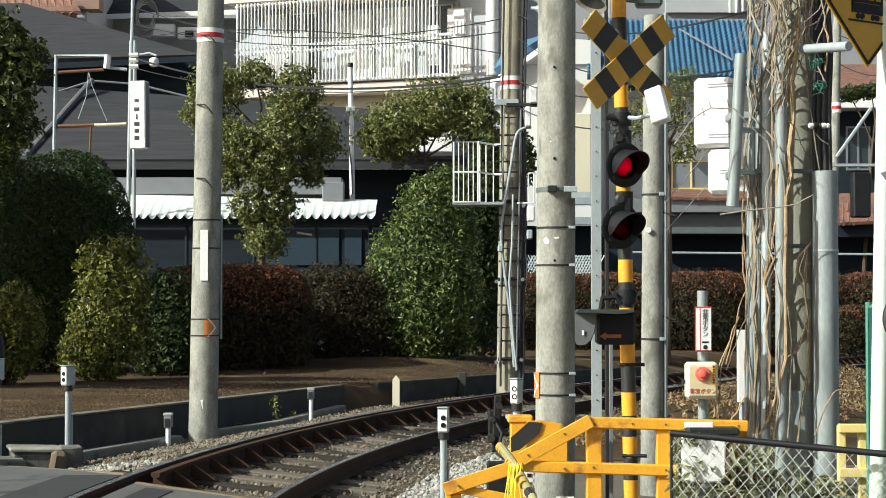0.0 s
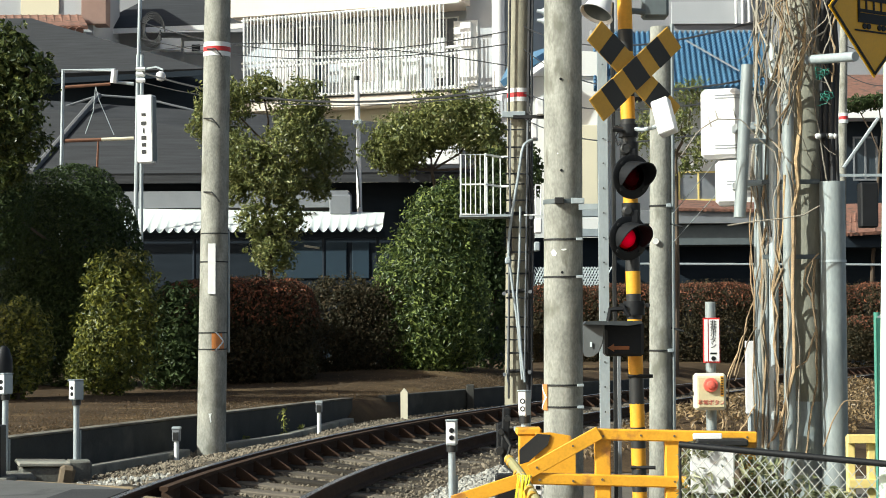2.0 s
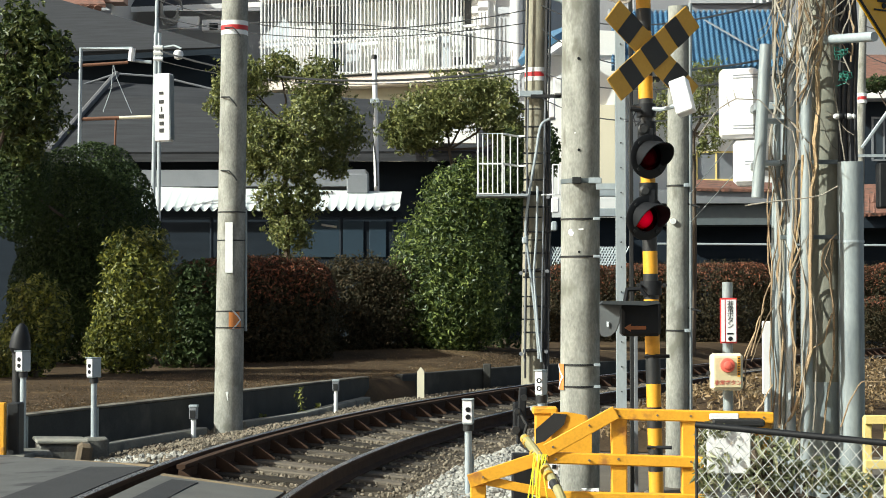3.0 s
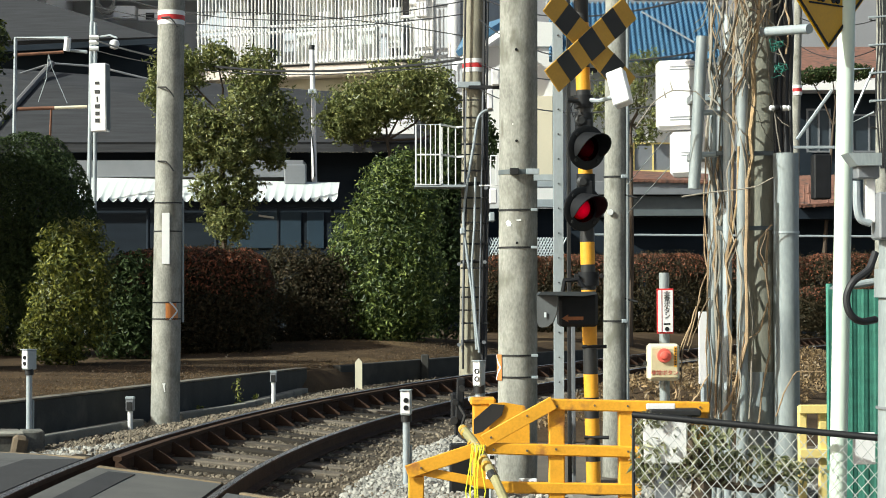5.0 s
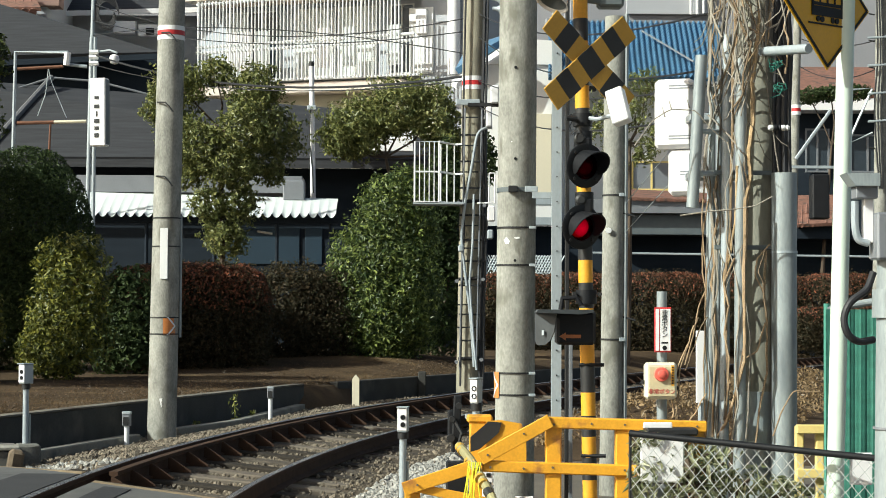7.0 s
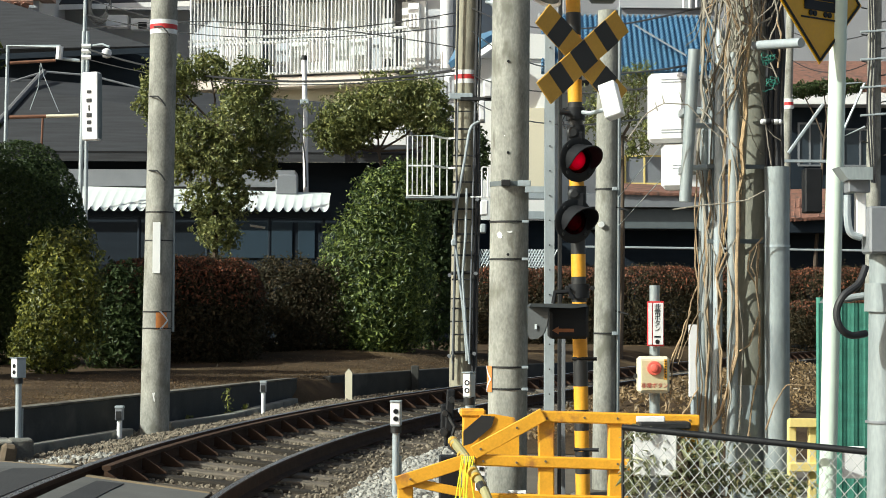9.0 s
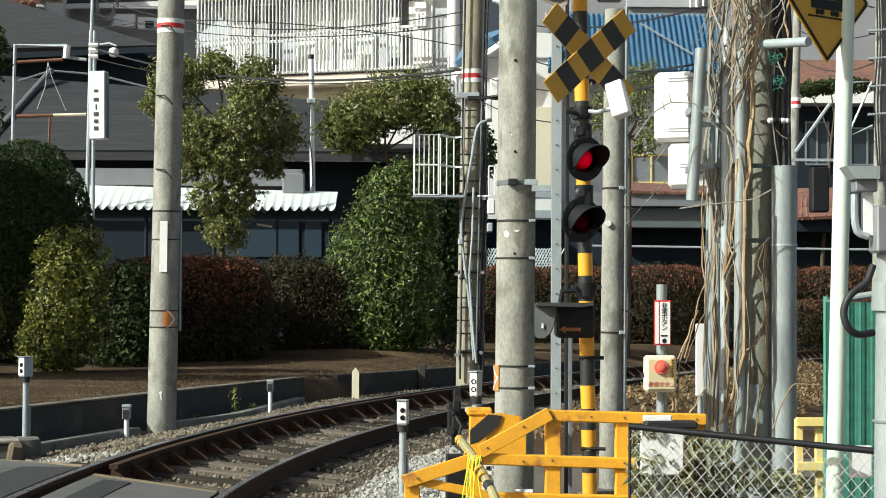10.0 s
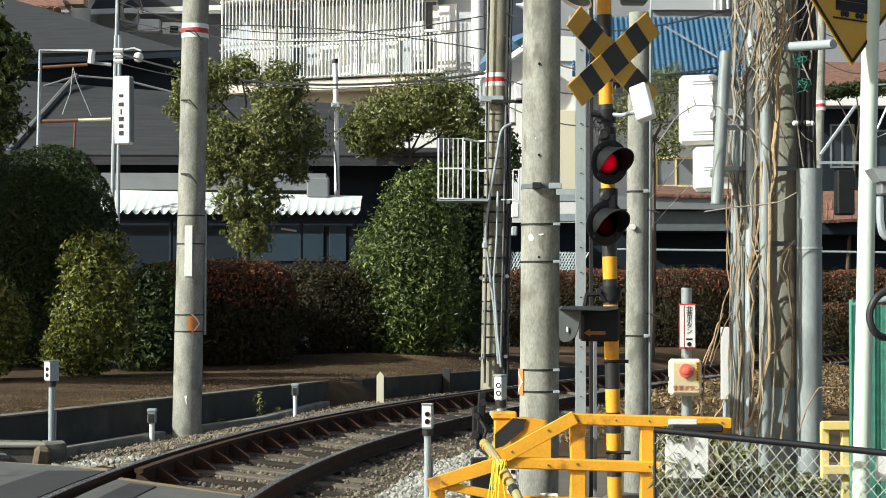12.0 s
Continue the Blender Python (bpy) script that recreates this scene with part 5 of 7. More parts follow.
def blob_points(c, r, n, g, power=2.0, rough=0.12, deep=0.25, spray=1):
    """Points in the outer shell of a lumpy rounded box (power 2: a ball), in sprays of so many leaves."""
    u = g.normal(0, 1, (max(6, n // spray), 3))
    u /= np.linalg.norm(u, axis=1, keepdims=True)
    u = np.repeat(u, spray, 0)
    push = np.repeat(g.normal(0, 0.05 if spray > 1 else 0.0, (len(u) // spray, 1)), spray, 0)
    u = u + g.normal(0, 0.09 if spray > 1 else 0.0, u.shape)
    n = len(u)
    u /= np.linalg.norm(u, axis=1, keepdims=True)
    k = (np.abs(u) ** power).sum(1, keepdims=True) ** (-1 / power)
    ph = g.uniform(0, 6.28, 6)
    lump = 1 + rough * (np.sin(u[:, :1] * 7 + ph[0]) * np.sin(u[:, 1:2] * 6 + ph[1]) + 0.7 * np.sin(u[:, 2:] * 9 + ph[2]) * np.sin(u[:, :1] * 11 + ph[3]))
    depth = 1 + push - deep * g.random((n, 1)) ** 2
    return np.array(c) + u * k * lump * depth * np.array(r), u


def plant(name, label, category, blobs, leaf, size, density, trunk, seed, power=2.0, group="", rough=0.12, spread=0.7, slim=0.45, top=None, top_at=(0.18, 0.75), spray=5, inner=0.5, deep=0.25):
    """A bush or tree: tapered stems and a crown of single leaves. blobs: (centre, radii)."""
    g = np.random.default_rng(seed)
    root = thing(name, trunk[0], label, category, group)
    V, Fc, base = [], [], 0
    for c, r in blobs:
        area = 4.2 * math.pi * ((r[0] * r[1]) ** 1.6 + (r[0] * r[2]) ** 1.6 + (r[1] * r[2]) ** 1.6) ** (1 / 1.6) / 3 ** (1 / 1.6)
        n = max(60, int(area * density))
        P_, N_ = blob_points(c, r, n, g, power, rough, deep, spray)
        v, f = leaf_cloud(P_, N_, size, g, spread, slim)
        V.append(v)
        Fc.append(f + base)
        base += len(v)
        P_, N_ = blob_points(c, tuple(q * 0.78 for q in r), int(n * inner), g, power, rough)
        v, f = leaf_cloud(P_, N_, size * 1.3, g, spread, slim)
        V.append(v)
        Fc.append(f + base)
        base += len(v)
    V, Fc = np.concatenate(V), np.concatenate(Fc)
    me = bpy.data.meshes.new("crown")
    me.from_pydata(V.tolist(), [], Fc.tolist())
    me.materials.append(leaf)
    hang(tagged(new("crown", me), kind="stuff"), root)
    # young red leaves on top only, coloured bright as if in sun
    if top:
        V, Fc, base = [], [], 0
        for c, r in blobs:
            P_, N_ = blob_points(c, tuple(q * 1.01 for q in r), int(density * 9 * r[0] * r[1] + density * 6 * r[0] * r[2]), g, power, rough, 0.06)
            keep = N_[:, 2] > g.uniform(*top_at, len(N_))
            v, f = leaf_cloud(P_[keep], N_[keep], size, g, spread, slim)
            V.append(v)
            Fc.append(f + base)
            base += len(v)
        hang(tagged(new("young_leaves", raw_mesh("young_leaves", np.concatenate(V).tolist(), np.concatenate(Fc).tolist(), top)), "red-brown young leaves, brighter as the sunlit top", kind="stuff"), root)
    bm = bmesh.new()
    tube(bm, trunk, 0.09 if len(trunk) > 2 else 0.06, 8, 0.035)
    part("trunk", bm, M["bark"], root)
    for c, r in blobs:
        start = Vector(min(trunk, key=lambda q: (Vector(q) - Vector(c)).length))
        mid = start.lerp(Vector(c), 0.5) + Vector((0.1, 0, -0.1))
        part("limb", tube(B(), [start, mid, c, Vector(c) + Vector((r[0] * 0.4, 0, r[2] * 0.4))], 0.03, 6, 0.008), M["bark"], root)
    return root


def clump(x, y, rx, ry, d, deep=0.8):
    return ((x - 784) * d / 3200, d, 1.5 - (y - 553) * d / 3200), (rx * d / 3200, deep * rx * d / 3200, ry * d / 3200)


def grow(name, label, category, d, blobs, leaf, size, density, foot, seed, **kw):
    """A plant whose clumps are given by bearing, rise and half sizes at the distance d."""
    bl = [clump(*b[:4], d + (b[4] if len(b) > 4 else 0)) for b in blobs]
    x0 = (foot[0] - 784) * d / 3200
    z1 = max(b[0][2] for b in bl)
    xs = sum(b[0][0] for b in bl) / len(bl)
    tr = [(x0, d, foot[1]), ((x0 * 2 + xs) / 3 + 0.05, d, foot[1] + (z1 - foot[1]) * 0.4), (xs, d, foot[1] + (z1 - foot[1]) * 0.8)]
    return plant(name, label, category, bl, leaf, size, density, tr, seed, **kw)


grow("bush", "large clipped egg-shaped bush with glossy leaves in sun", "bush", 36.0, [(746, 515, 106, 140), (770, 410, 72, 104, 0.2), (742, 565, 102, 84, -0.1), (800, 360, 44, 70, 0.4)], M["leaf_bush"], 0.053, 600, (745, 0.55), 1, power=2.3, rough=0.08, slim=0.36, spray=6, deep=0.32)
# shade on this bush is put into its dark leaf colour
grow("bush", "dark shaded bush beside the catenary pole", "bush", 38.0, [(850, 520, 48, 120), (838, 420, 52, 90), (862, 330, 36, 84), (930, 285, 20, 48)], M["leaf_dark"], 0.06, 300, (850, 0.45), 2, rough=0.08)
grow("bush", "clipped yellow-green bush lit by the sun", "bush", 29.0, [(202, 510, 66, 90), (190, 590, 76, 70), (165, 635, 58, 44, -0.2)], M["leaf_lime"], 0.045, 560, (195, 0.36), 3, power=2.5, rough=0.14, slim=0.4, spray=9, deep=0.35)
# the dome's shade comes mostly from its dark leaf colour
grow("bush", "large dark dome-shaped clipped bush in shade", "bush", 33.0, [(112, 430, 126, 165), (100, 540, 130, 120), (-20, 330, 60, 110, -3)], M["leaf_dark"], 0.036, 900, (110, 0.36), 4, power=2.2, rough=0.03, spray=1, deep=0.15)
grow("bush", "low yellow-green bush at the road side", "bush", 27.5, [(20, 580, 60, 78), (-20, 640, 80, 50)], M["leaf_lime"], 0.043, 560, (20, 0.36), 5, rough=0.1)
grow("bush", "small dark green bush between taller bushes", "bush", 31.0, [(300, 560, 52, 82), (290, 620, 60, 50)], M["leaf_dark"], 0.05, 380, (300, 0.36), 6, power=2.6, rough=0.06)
# hedges: sunlit tops and shaded fronts are set by leaf colour
grow("hedge", "clipped hedge with red-brown young leaves, brighter as the sunlit top on top", "hedge", 33.5, [(400, 568, 145, 96), (470, 572, 80, 98, -0.4), (320, 575, 70, 92, 0.3)], M["leaf_hedge_shade"], 0.038, 760, (430, 0.38), 7, power=3.4, top=M["leaf_red"], top_at=(0.08, 0.7), rough=0.04)
grow("hedge", "dark brown-green clipped hedge in the shade of a tree", "hedge", 35.5, [(585, 565, 75, 94), (640, 572, 60, 92)], M["leaf_hedge_shade"], 0.038, 800, (590, 0.45), 8, power=3.2, rough=0.06)
grow("hedge", "long clipped red-brown hedge beyond the curve", "hedge", 52.0, [(980, 560, 70, 76), (1100, 560, 90, 76), (1240, 555, 105, 72), (1400, 555, 105, 70), (1570, 560, 110, 76)], M["leaf_hedge_shade"], 0.040, 560, (1150, 0.3), 9, power=4.0, top_at=(0.2, 0.85), top=M["leaf_red"], rough=0.03)
grow("hedge", "lower red-brown hedge before the longer one", "hedge", 50.0, [(1520, 580, 55, 38), (1620, 580, 70, 40)], M["leaf_hedge_shade"], 0.042, 460, (1540, 0.1), 10, power=3.5, top=M["leaf_red"], rough=0.05)
grow("tree", "cloud-pruned evergreen tree with sunlit clumps", "tree", 40.0, [(385, 155, 50, 43), (350, 190, 29, 38), (520, 165, 50, 50), (450, 130, 34, 26), (415, 260, 53, 48, -0.4), (500, 235, 53, 57, -0.5), (560, 245, 46, 50), (480, 300, 57, 38, -0.3), (440, 365, 32, 36, -0.4), (492, 365, 38, 34, -0.2), (470, 425, 42, 36, -0.3), (400, 315, 29, 26), (550, 310, 24, 22), (380, 225, 34, 34)], M["leaf_tree"], 0.052, 430, (462, 0.42), 11, rough=0.3, spread=0.9, slim=0.40, spray=11, inner=0.42, deep=0.38)
grow("tree", "broad evergreen tree with a rounded clipped crown", "tree", 42.0, [(700, 225, 62, 50), (775, 190, 66, 52), (835, 205, 52, 54), (690, 262, 44, 24), (735, 222, 50, 28), (862, 258, 40, 34), (665, 245, 30, 30)], M["leaf_tree"], 0.055, 430, (800, 0.42), 12, rough=0.28, spread=0.9, slim=0.40, spray=11, inner=0.42, deep=0.38)
# shade is in the leaf colour; last two clumps darken the roof behind
grow("tree", "evergreen tree at the road side, shade in its leaf colour", "tree", 26.0, [(0, 60, 42, 48), (35, 105, 52, 44), (5, 165, 58, 52), (-40, 110, 60, 80), (-30, 215, 50, 44), (-8, 262, 46, 52, 2), (26, 222, 42, 44, 1)], M["leaf_shade"], 0.055, 420, (-190, 0.3), 13, rough=0.28, spread=0.9, slim=0.4, spray=9, inner=0.4)
grow("tree", "thin evergreen tree behind the signal", "tree", 44.0, [(1215, 150, 30, 34), (1160, 225, 26, 40), (1235, 240, 28, 30), (1195, 200, 24, 30), (1150, 280, 24, 30), (1210, 270, 26, 22), (1130, 210, 24, 40)], M["leaf_tree"], 0.055, 260, (1180, 0.1), 14, rough=0.35, spread=1.0, slim=0.36, spray=9, inner=0.15, deep=0.5)
# dark leaf colour stands for the shade on this tree
grow("tree", "shaded leafy tree beyond the poles", "tree", 56.0, [(1505, 165, 30, 14), (1545, 160, 26, 14), (1590, 158, 30, 14)], M["leaf_dark"], 0.06, 260, (1520, 0.1), 15, rough=0.2)
grow("ivy", "low leafy ivy behind the mesh fence", "ivy", 11.85, [(1215, 840, 24, 66), (1250, 850, 40, 46), (1330, 838, 60, 50), (1290, 855, 44, 40), (1380, 860, 50, 34), (1460, 868, 60, 26), (1203, 800, 16, 36), (1200, 850, 22, 40), (1318, 806, 46, 26), (1226, 776, 22, 16)], leaf_mat("ivy_leaf", (0.13, 0.15, 0.07), (0.46, 0.45, 0.27)), 0.040, 300, (1300, 0.02), 16, rough=0.4, spread=1.0, slim=0.26, spray=8, deep=0.5)

# added out of view to throw shade on the dome bush and hedge
grow("tree", "tall unseen evergreen added to shade the garden", "tree", 30.0, [(-560, 60, 190, 150), (-480, 200, 170, 130), (-640, 180, 190, 160), (-300, 140, 150, 118), (-420, 140, 150, 120), (-165, 150, 95, 95)], M["leaf_dark"], 0.09, 220, (-560, 0.3), 17, rough=0.2)

# another added tree beyond the view, placed only to shade the soil
grow("tree", "unseen evergreen added by the road to shade the soil", "tree", 24.0, [(-730, -20, 190, 190), (-860, 40, 200, 160)], M["leaf_dark"], 0.08, 120, (-610, 0.2), 18, rough=0.2)

# ---- garden: soil, walls, kerb ----
EDGE = [(12.0, -6.3), (14.9, -5.0), (16.94, -4.14), (20.93, -2.94), (28.13, -1.53), (29.3, -1.05), (33.0, 1.1), (40.0, 4.6), (48.6, 9.0), (60.0, 15.5)]


def mound(x, y):
    return 0.26 * math.exp(-((x + 1.2) / 3.2) ** 2 - ((y - 37.0) / 4.2) ** 2)


def edge_x(y):
    return float(np.interp(y, [a for a, _ in EDGE], [b for _, b in EDGE]))


bm = bmesh.new()
ys = np.linspace(15.4, 60, 60)
rows = []
for y in ys:
    line = [bm.verts.new((edge_x(y) + (0.35 if 28.2 < y < 29.3 else 0.02 if y > 34 else -0.06), y, 0.0))]
    for k in range(41):
        back = 0.1 + 26 * (k / 40) ** 1.6
        x = edge_x(y) - back
        z = 0.38 - 0.05 * float(np.interp(y, [18, 28, 40], [0, 1.6, 1.0])) + 0.10 * min(1.0, k / 12) + 0.03 * noise.noise((k * 0.5, y * 0.7, 0))
        line.append(bm.verts.new((x, y, z * (1.0 if y < 34 else min(1.0, back / 1.8)) + mound(x, y) * min(1.0, back / 1.5))))
    rows.append(line)
for a, b in zip(rows, rows[1:]):
    for k in range(41):
        bm.faces.new((a[k], a[k + 1], b[k + 1], b[k]))
solo("garden_soil", bm, M["soil"], "dry brown garden soil under the bushes", "soil", kind="structure")


def low_wall(name, a, b, top_a, top_b, thick, material, label):
    a, b = Vector((*a, 0)), Vector((*b, 0))
    n = Vector((-(b - a).y, (b - a).x, 0)).normalized() * thick
    bm = bmesh.new()
    lo = [bm.verts.new(p - Vector((0, 0, 0.1))) for p in (a, b, b + n, a + n)]
    hi = [bm.verts.new(p + Vector((0, 0, z))) for p, z in ((a, top_a), (b, top_b), (b + n, top_b), (a + n, top_a))]
    bm.faces.new(lo[::-1])
    bm.faces.new(hi)
    for k in range(4):
        bm.faces.new((lo[k], lo[(k + 1) % 4], hi[(k + 1) % 4], hi[k]))
    bmesh.ops.bevel(bm, geom=bm.edges[:], offset=0.012, segments=1, affect="EDGES")
    return solo(name, bm, material, label, "wall", kind="structure")


# earthy strip added on the wall, paler to show its sunlit top edge
LIT_EDGE = mat("earthy_lit_edge", (0.15, 0.135, 0.105), 0.95, 0, 0.45, 3, 0.5, 50, dirt=(0.075, 0.062, 0.045), dirt_at=0.5)
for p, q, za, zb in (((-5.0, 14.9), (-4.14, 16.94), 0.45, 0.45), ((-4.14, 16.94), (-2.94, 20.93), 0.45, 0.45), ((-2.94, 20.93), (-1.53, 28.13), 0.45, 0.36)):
    low_wall("garden_wall", p, q, za, zb, 0.16, M["shaded_concrete"], "low concrete garden retaining wall, shade in its dark colour")
    p, q = Vector((*p, za + 0.008)), Vector((*q, zb + 0.008))
    d_ = q - p
    solo("wall_lit_edge", box(B(), (p + q) / 2 + Vector((-d_.y, d_.x, 0)).normalized() * 0.08, (d_.length, 0.18, 0.022), d_.to_track_quat("X", "Z").to_matrix(), 0.006), LIT_EDGE, "earthy strip on the garden wall, paler for its lit top edge", "coping", kind="structure")
low_wall("garden_wall_far", (-1.05, 29.3), (1.1, 33.0), 0.36, 0.38, 0.16, M["shaded_concrete"], "low concrete wall beyond the garden gap")
low_wall("garden_wall_far", (1.1, 33.0), (5.0, 40.6), 0.38, 0.3, 0.16, M["shaded_concrete"], "low concrete wall along the curve")
low_wall("kerb", (-3.57, 17.2), (-2.86, 19.9), 0.15, 0.15, 0.13, M["concrete_old"], "pale low concrete kerb beside the ballast")
low_wall("kerb", (-2.57, 20.9), (-2.03, 22.9), 0.15, 0.13, 0.13, M["concrete_old"], "pale low concrete kerb beyond the pole")
low_wall("kerb", (-2.03, 22.9), (-1.46, 27.2), 0.13, 0.11, 0.15, M["concrete_old"], "pale low concrete kerb along the wall")
solo("wall_pier", box(B(), (0.338, 31.6, 0.2), (0.14, 0.14, 0.52), None, 0.015), M["shaded_concrete"], "small concrete pier on the garden wall", "pier", kind="structure")
# blocks: stained concrete, darkened in colour for the shade they lie in
for c, s in (((-3.50, 17.02, 0.12), (0.22, 0.30, 0.26)), ((-3.72, 16.5, 0.09), (0.42, 0.5, 0.30)), ((-4.02, 16.1, 0.05), (0.6, 0.6, 0.3))):
    solo("concrete_block", box(B(), c, s, Euler((0, 0, 0.3)).to_matrix(), 0.02), mat("grimy_shaded_concrete", (0.15, 0.145, 0.125), 0.95, 0, 0.4, 6, 0.6, 50, dirt=(0.07, 0.066, 0.055)), "rough grey concrete footing block", "block")
solo("pit_cover", box(B(), (-3.72, 16.5, 0.262), (0.46, 0.54, 0.036), Euler((0, 0.03, 0.3)).to_matrix(), 0.01), mat("pale_cover_concrete", (0.30, 0.285, 0.24), 0.95, 0, 0.3, 6, 0.4, 50, dirt=(0.15, 0.14, 0.115)), "pale concrete cover on a cable pit", "pit cover")
solo("rubble_block", box(B(), (-3.442, 16.2, 0.14), (0.13, 0.13, 0.24), Euler((0.1, 0.15, 0.4)).to_matrix(), 0.03), mat("brown_stone", (0.15, 0.11, 0.07), 0.9, 0, 0.3, 12, 0.5, 50), "brown broken stone block at the kerb", "stone")
yb = thing("yellow_barrier_box", (-4.027, 15.6, 0), "yellow crossing barrier box across the road", "barrier box")
part("post", box(B(), (-4.01, 15.5, 0.36), (0.085, 0.08, 0.60), None, 0.006), M["yellow"], yb)
for z_ in (0.618, 0.47):
    part("rail", box(B(), (-4.25, 15.5, z_), (0.52, 0.06, 0.075), None, 0.006), M["yellow"], yb)
# dark plates stand for the box's shaded side and dark inside
part("housing", box(B(), (-3.93, 15.7, 0.36), (0.10, 0.20, 0.58), None, 0.01), M["dark"], yb, "housing side coloured dark for shade")
part("inside", box(B(), (-4.25, 15.75, 0.38), (0.60, 0.06, 0.5), None, 0.01), M["dark"], yb)
part("base", box(B(), (-4.1, 15.65, 0.10), (0.62, 0.36, 0.22), None, 0.01), M["concrete_old"], yb, "rough concrete base")
part("hood", turned(B(), [(0.07, 0.0), (0.10, 0.05), (0.085, 0.16), (0.05, 0.24), (0.02, 0.27)], Matrix.Translation((-4.10, 16.5, 1.06)) @ Euler((0.1, 0.12, 0)).to_matrix().to_4x4(), 14), M["black"], yb, "black weathered hood")
part("hood_post", cyl(B(), (-4.12, 16.5, 0.1), (-4.12, 16.5, 1.08), 0.045, None, 12), M["dark"], yb)

# dry grass and fallen leaves on the soil, weeds at the kerb
g = np.random.default_rng(21)
pts, nrm = [], []
for _ in range(26000):
    y = g.uniform(16.5, 36)
    x = edge_x(y) - g.exponential(1.0) - 0.2
    pts.append((x, y, 0.40 - 0.05 * float(np.interp(y, [18, 28, 40], [0, 1.6, 1.0])) + min(0.1, 0.03 * (edge_x(y) - x)) + mound(x, y) * min(1.0, (edge_x(y) - x) / 1.5) + g.uniform(-0.02, 0.02)))
V, Fc = leaf_cloud(np.array(pts), np.tile((0.0, -0.2, 0.8), (len(pts), 1)), 0.017, g, 0.9, 0.3)
tagged(new("dry_grass", raw_mesh("dry_grass", V.tolist(), Fc.tolist(), M["grass"])), "dry brown grass and fallen leaves on the soil", "grass", kind="stuff")
for x, y, h in ((-2.146, 23.2, 0.42), (-2.537, 22.3, 0.12), (-1.98, 24.0, 0.16)):
    P_ = np.array([(x + g.normal(0, 0.02 + 0.03 * (1 - k / 60)), y + g.normal(0, 0.03), 0.02 + h * k / 60) for k in range(60)])
    root = thing("weed", (x, y, 0.02), "green weed growing beside the kerb", "weed")
    V, Fc = leaf_cloud(P_, np.tile((0.0, -1.0, 0.4), (60, 1)), 0.03, g, 0.9, 0.35)
    hang(tagged(new("leaves", raw_mesh("leaves", V.tolist(), Fc.tolist(), M["leaf_lime"])), kind="stuff"), root)
    part("stem", cyl(B(), (x, y, 0), (x, y, h), 0.006, None, 5), M["leaf_lime"], root)

# embankment with dry weeds beyond the railing
bm = bmesh.new()
OFFS, TOPS = (1.75, 2.1, 2.6, 3.2, 3.8, 4.6, 5.6), (0.0, 0.16, 0.40, 0.44, 0.34, 0.12, -0.03)
i0, i1 = 90, 190
rise = [min(1.0, (k - i0) / 14, (i1 - k) / 20) for k in range(i0, i1 + 1)]
rows = [[bm.verts.new(at_track(k, o, t * rise[k - i0] + 0.06 * noise.noise((k * 0.4, o * 2, 3)) * min(1, t * 6))) for o, t in zip(OFFS, TOPS)] for k in range(i0, i1 + 1)]
for a, b in zip(rows, rows[1:]):
    for k in range(len(OFFS) - 1):
        bm.faces.new((a[k], a[k + 1], b[k + 1], b[k]))
solo("bank", bm, M["soil"], "low brown earth bank beside the track", "bank", kind="structure")
pts = []
for _ in range(9000):
    k, o = int(g.integers(i0 + 4, i1 - 4)), g.uniform(1.9, 4.7)
    pts.append(at_track(k, o, float(np.interp(o, OFFS, TOPS)) * rise[k - i0] + g.uniform(0, 0.10))[:])
V, Fc = leaf_cloud(np.array(pts), np.tile((0.0, -0.5, 0.6), (len(pts), 1)), 0.04, g, 1.0, 0.4)
tagged(new("dead_leaves", raw_mesh("dead_leaves", V.tolist(), Fc.tolist(), leaf_mat("dead_leaf", (0.17, 0.115, 0.06), (0.36, 0.25, 0.13)))), "dry brown leaf litter on the bank", "leaves", kind="stuff")


# ---- houses ----
def quad_slab(pts, thick, material, name, root, label=""):
    """A flat roof or wall plate from four corners, with thickness."""
    p = [Vector(q) for q in pts]
    n = (p[1] - p[0]).cross(p[2] - p[0]).normalized() * thick
    bm = bmesh.new()
    a, b = [bm.verts.new(q) for q in p], [bm.verts.new(q + n) for q in p]
    bm.faces.new(a)
    bm.faces.new(b[::-1])
    for k in range(len(p)):
        bm.faces.new((a[k], b[k], b[(k + 1) % len(p)], a[(k + 1) % len(p)]))
    return part(name, bm, material, root, label)


def sight(x, y, d):
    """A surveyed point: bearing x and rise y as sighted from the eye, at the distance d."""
    return Vector(((x - 784) * d / 3200, d, 1.5 - (y - 553) * d / 3200))


def wall_box(root, x0, x1, y0, y1, d, depth, material, name="wall", label="", ground_=False):
    a, b = sight(x0, y0, d), sight(x1, y1, d)
    z0 = 0.0 if ground_ else b.z
    return part(name, box(B(), ((a.x + b.x) / 2, d + depth / 2, (a.z + z0) / 2), (b.x - a.x, depth, a.z - z0), None, 0.01), material, root, label)


def window(root, x0, x1, y0, y1, d, frame_m, bars=1, glass="glass"):
    a, b = sight(x0, y0, d), sight(x1, y1, d)
    w = part("window", box(B(), ((a.x + b.x) / 2, d - 0.02, (a.z + b.z) / 2), (b.x - a.x, 0.05, a.z - b.z)), M[glass], root, "dark glazed window")
    for x_ in np.linspace(a.x, b.x, bars + 2):
        part("frame", box(B(), (x_, d - 0.06, (a.z + b.z) / 2), (0.06, 0.06, a.z - b.z + 0.06)), frame_m, w)
    for z_ in (a.z, b.z):
        part("frame", box(B(), ((a.x + b.x) / 2, d - 0.055, z_), (b.x - a.x + 0.05, 0.06, 0.06)), frame_m, w)
    return w


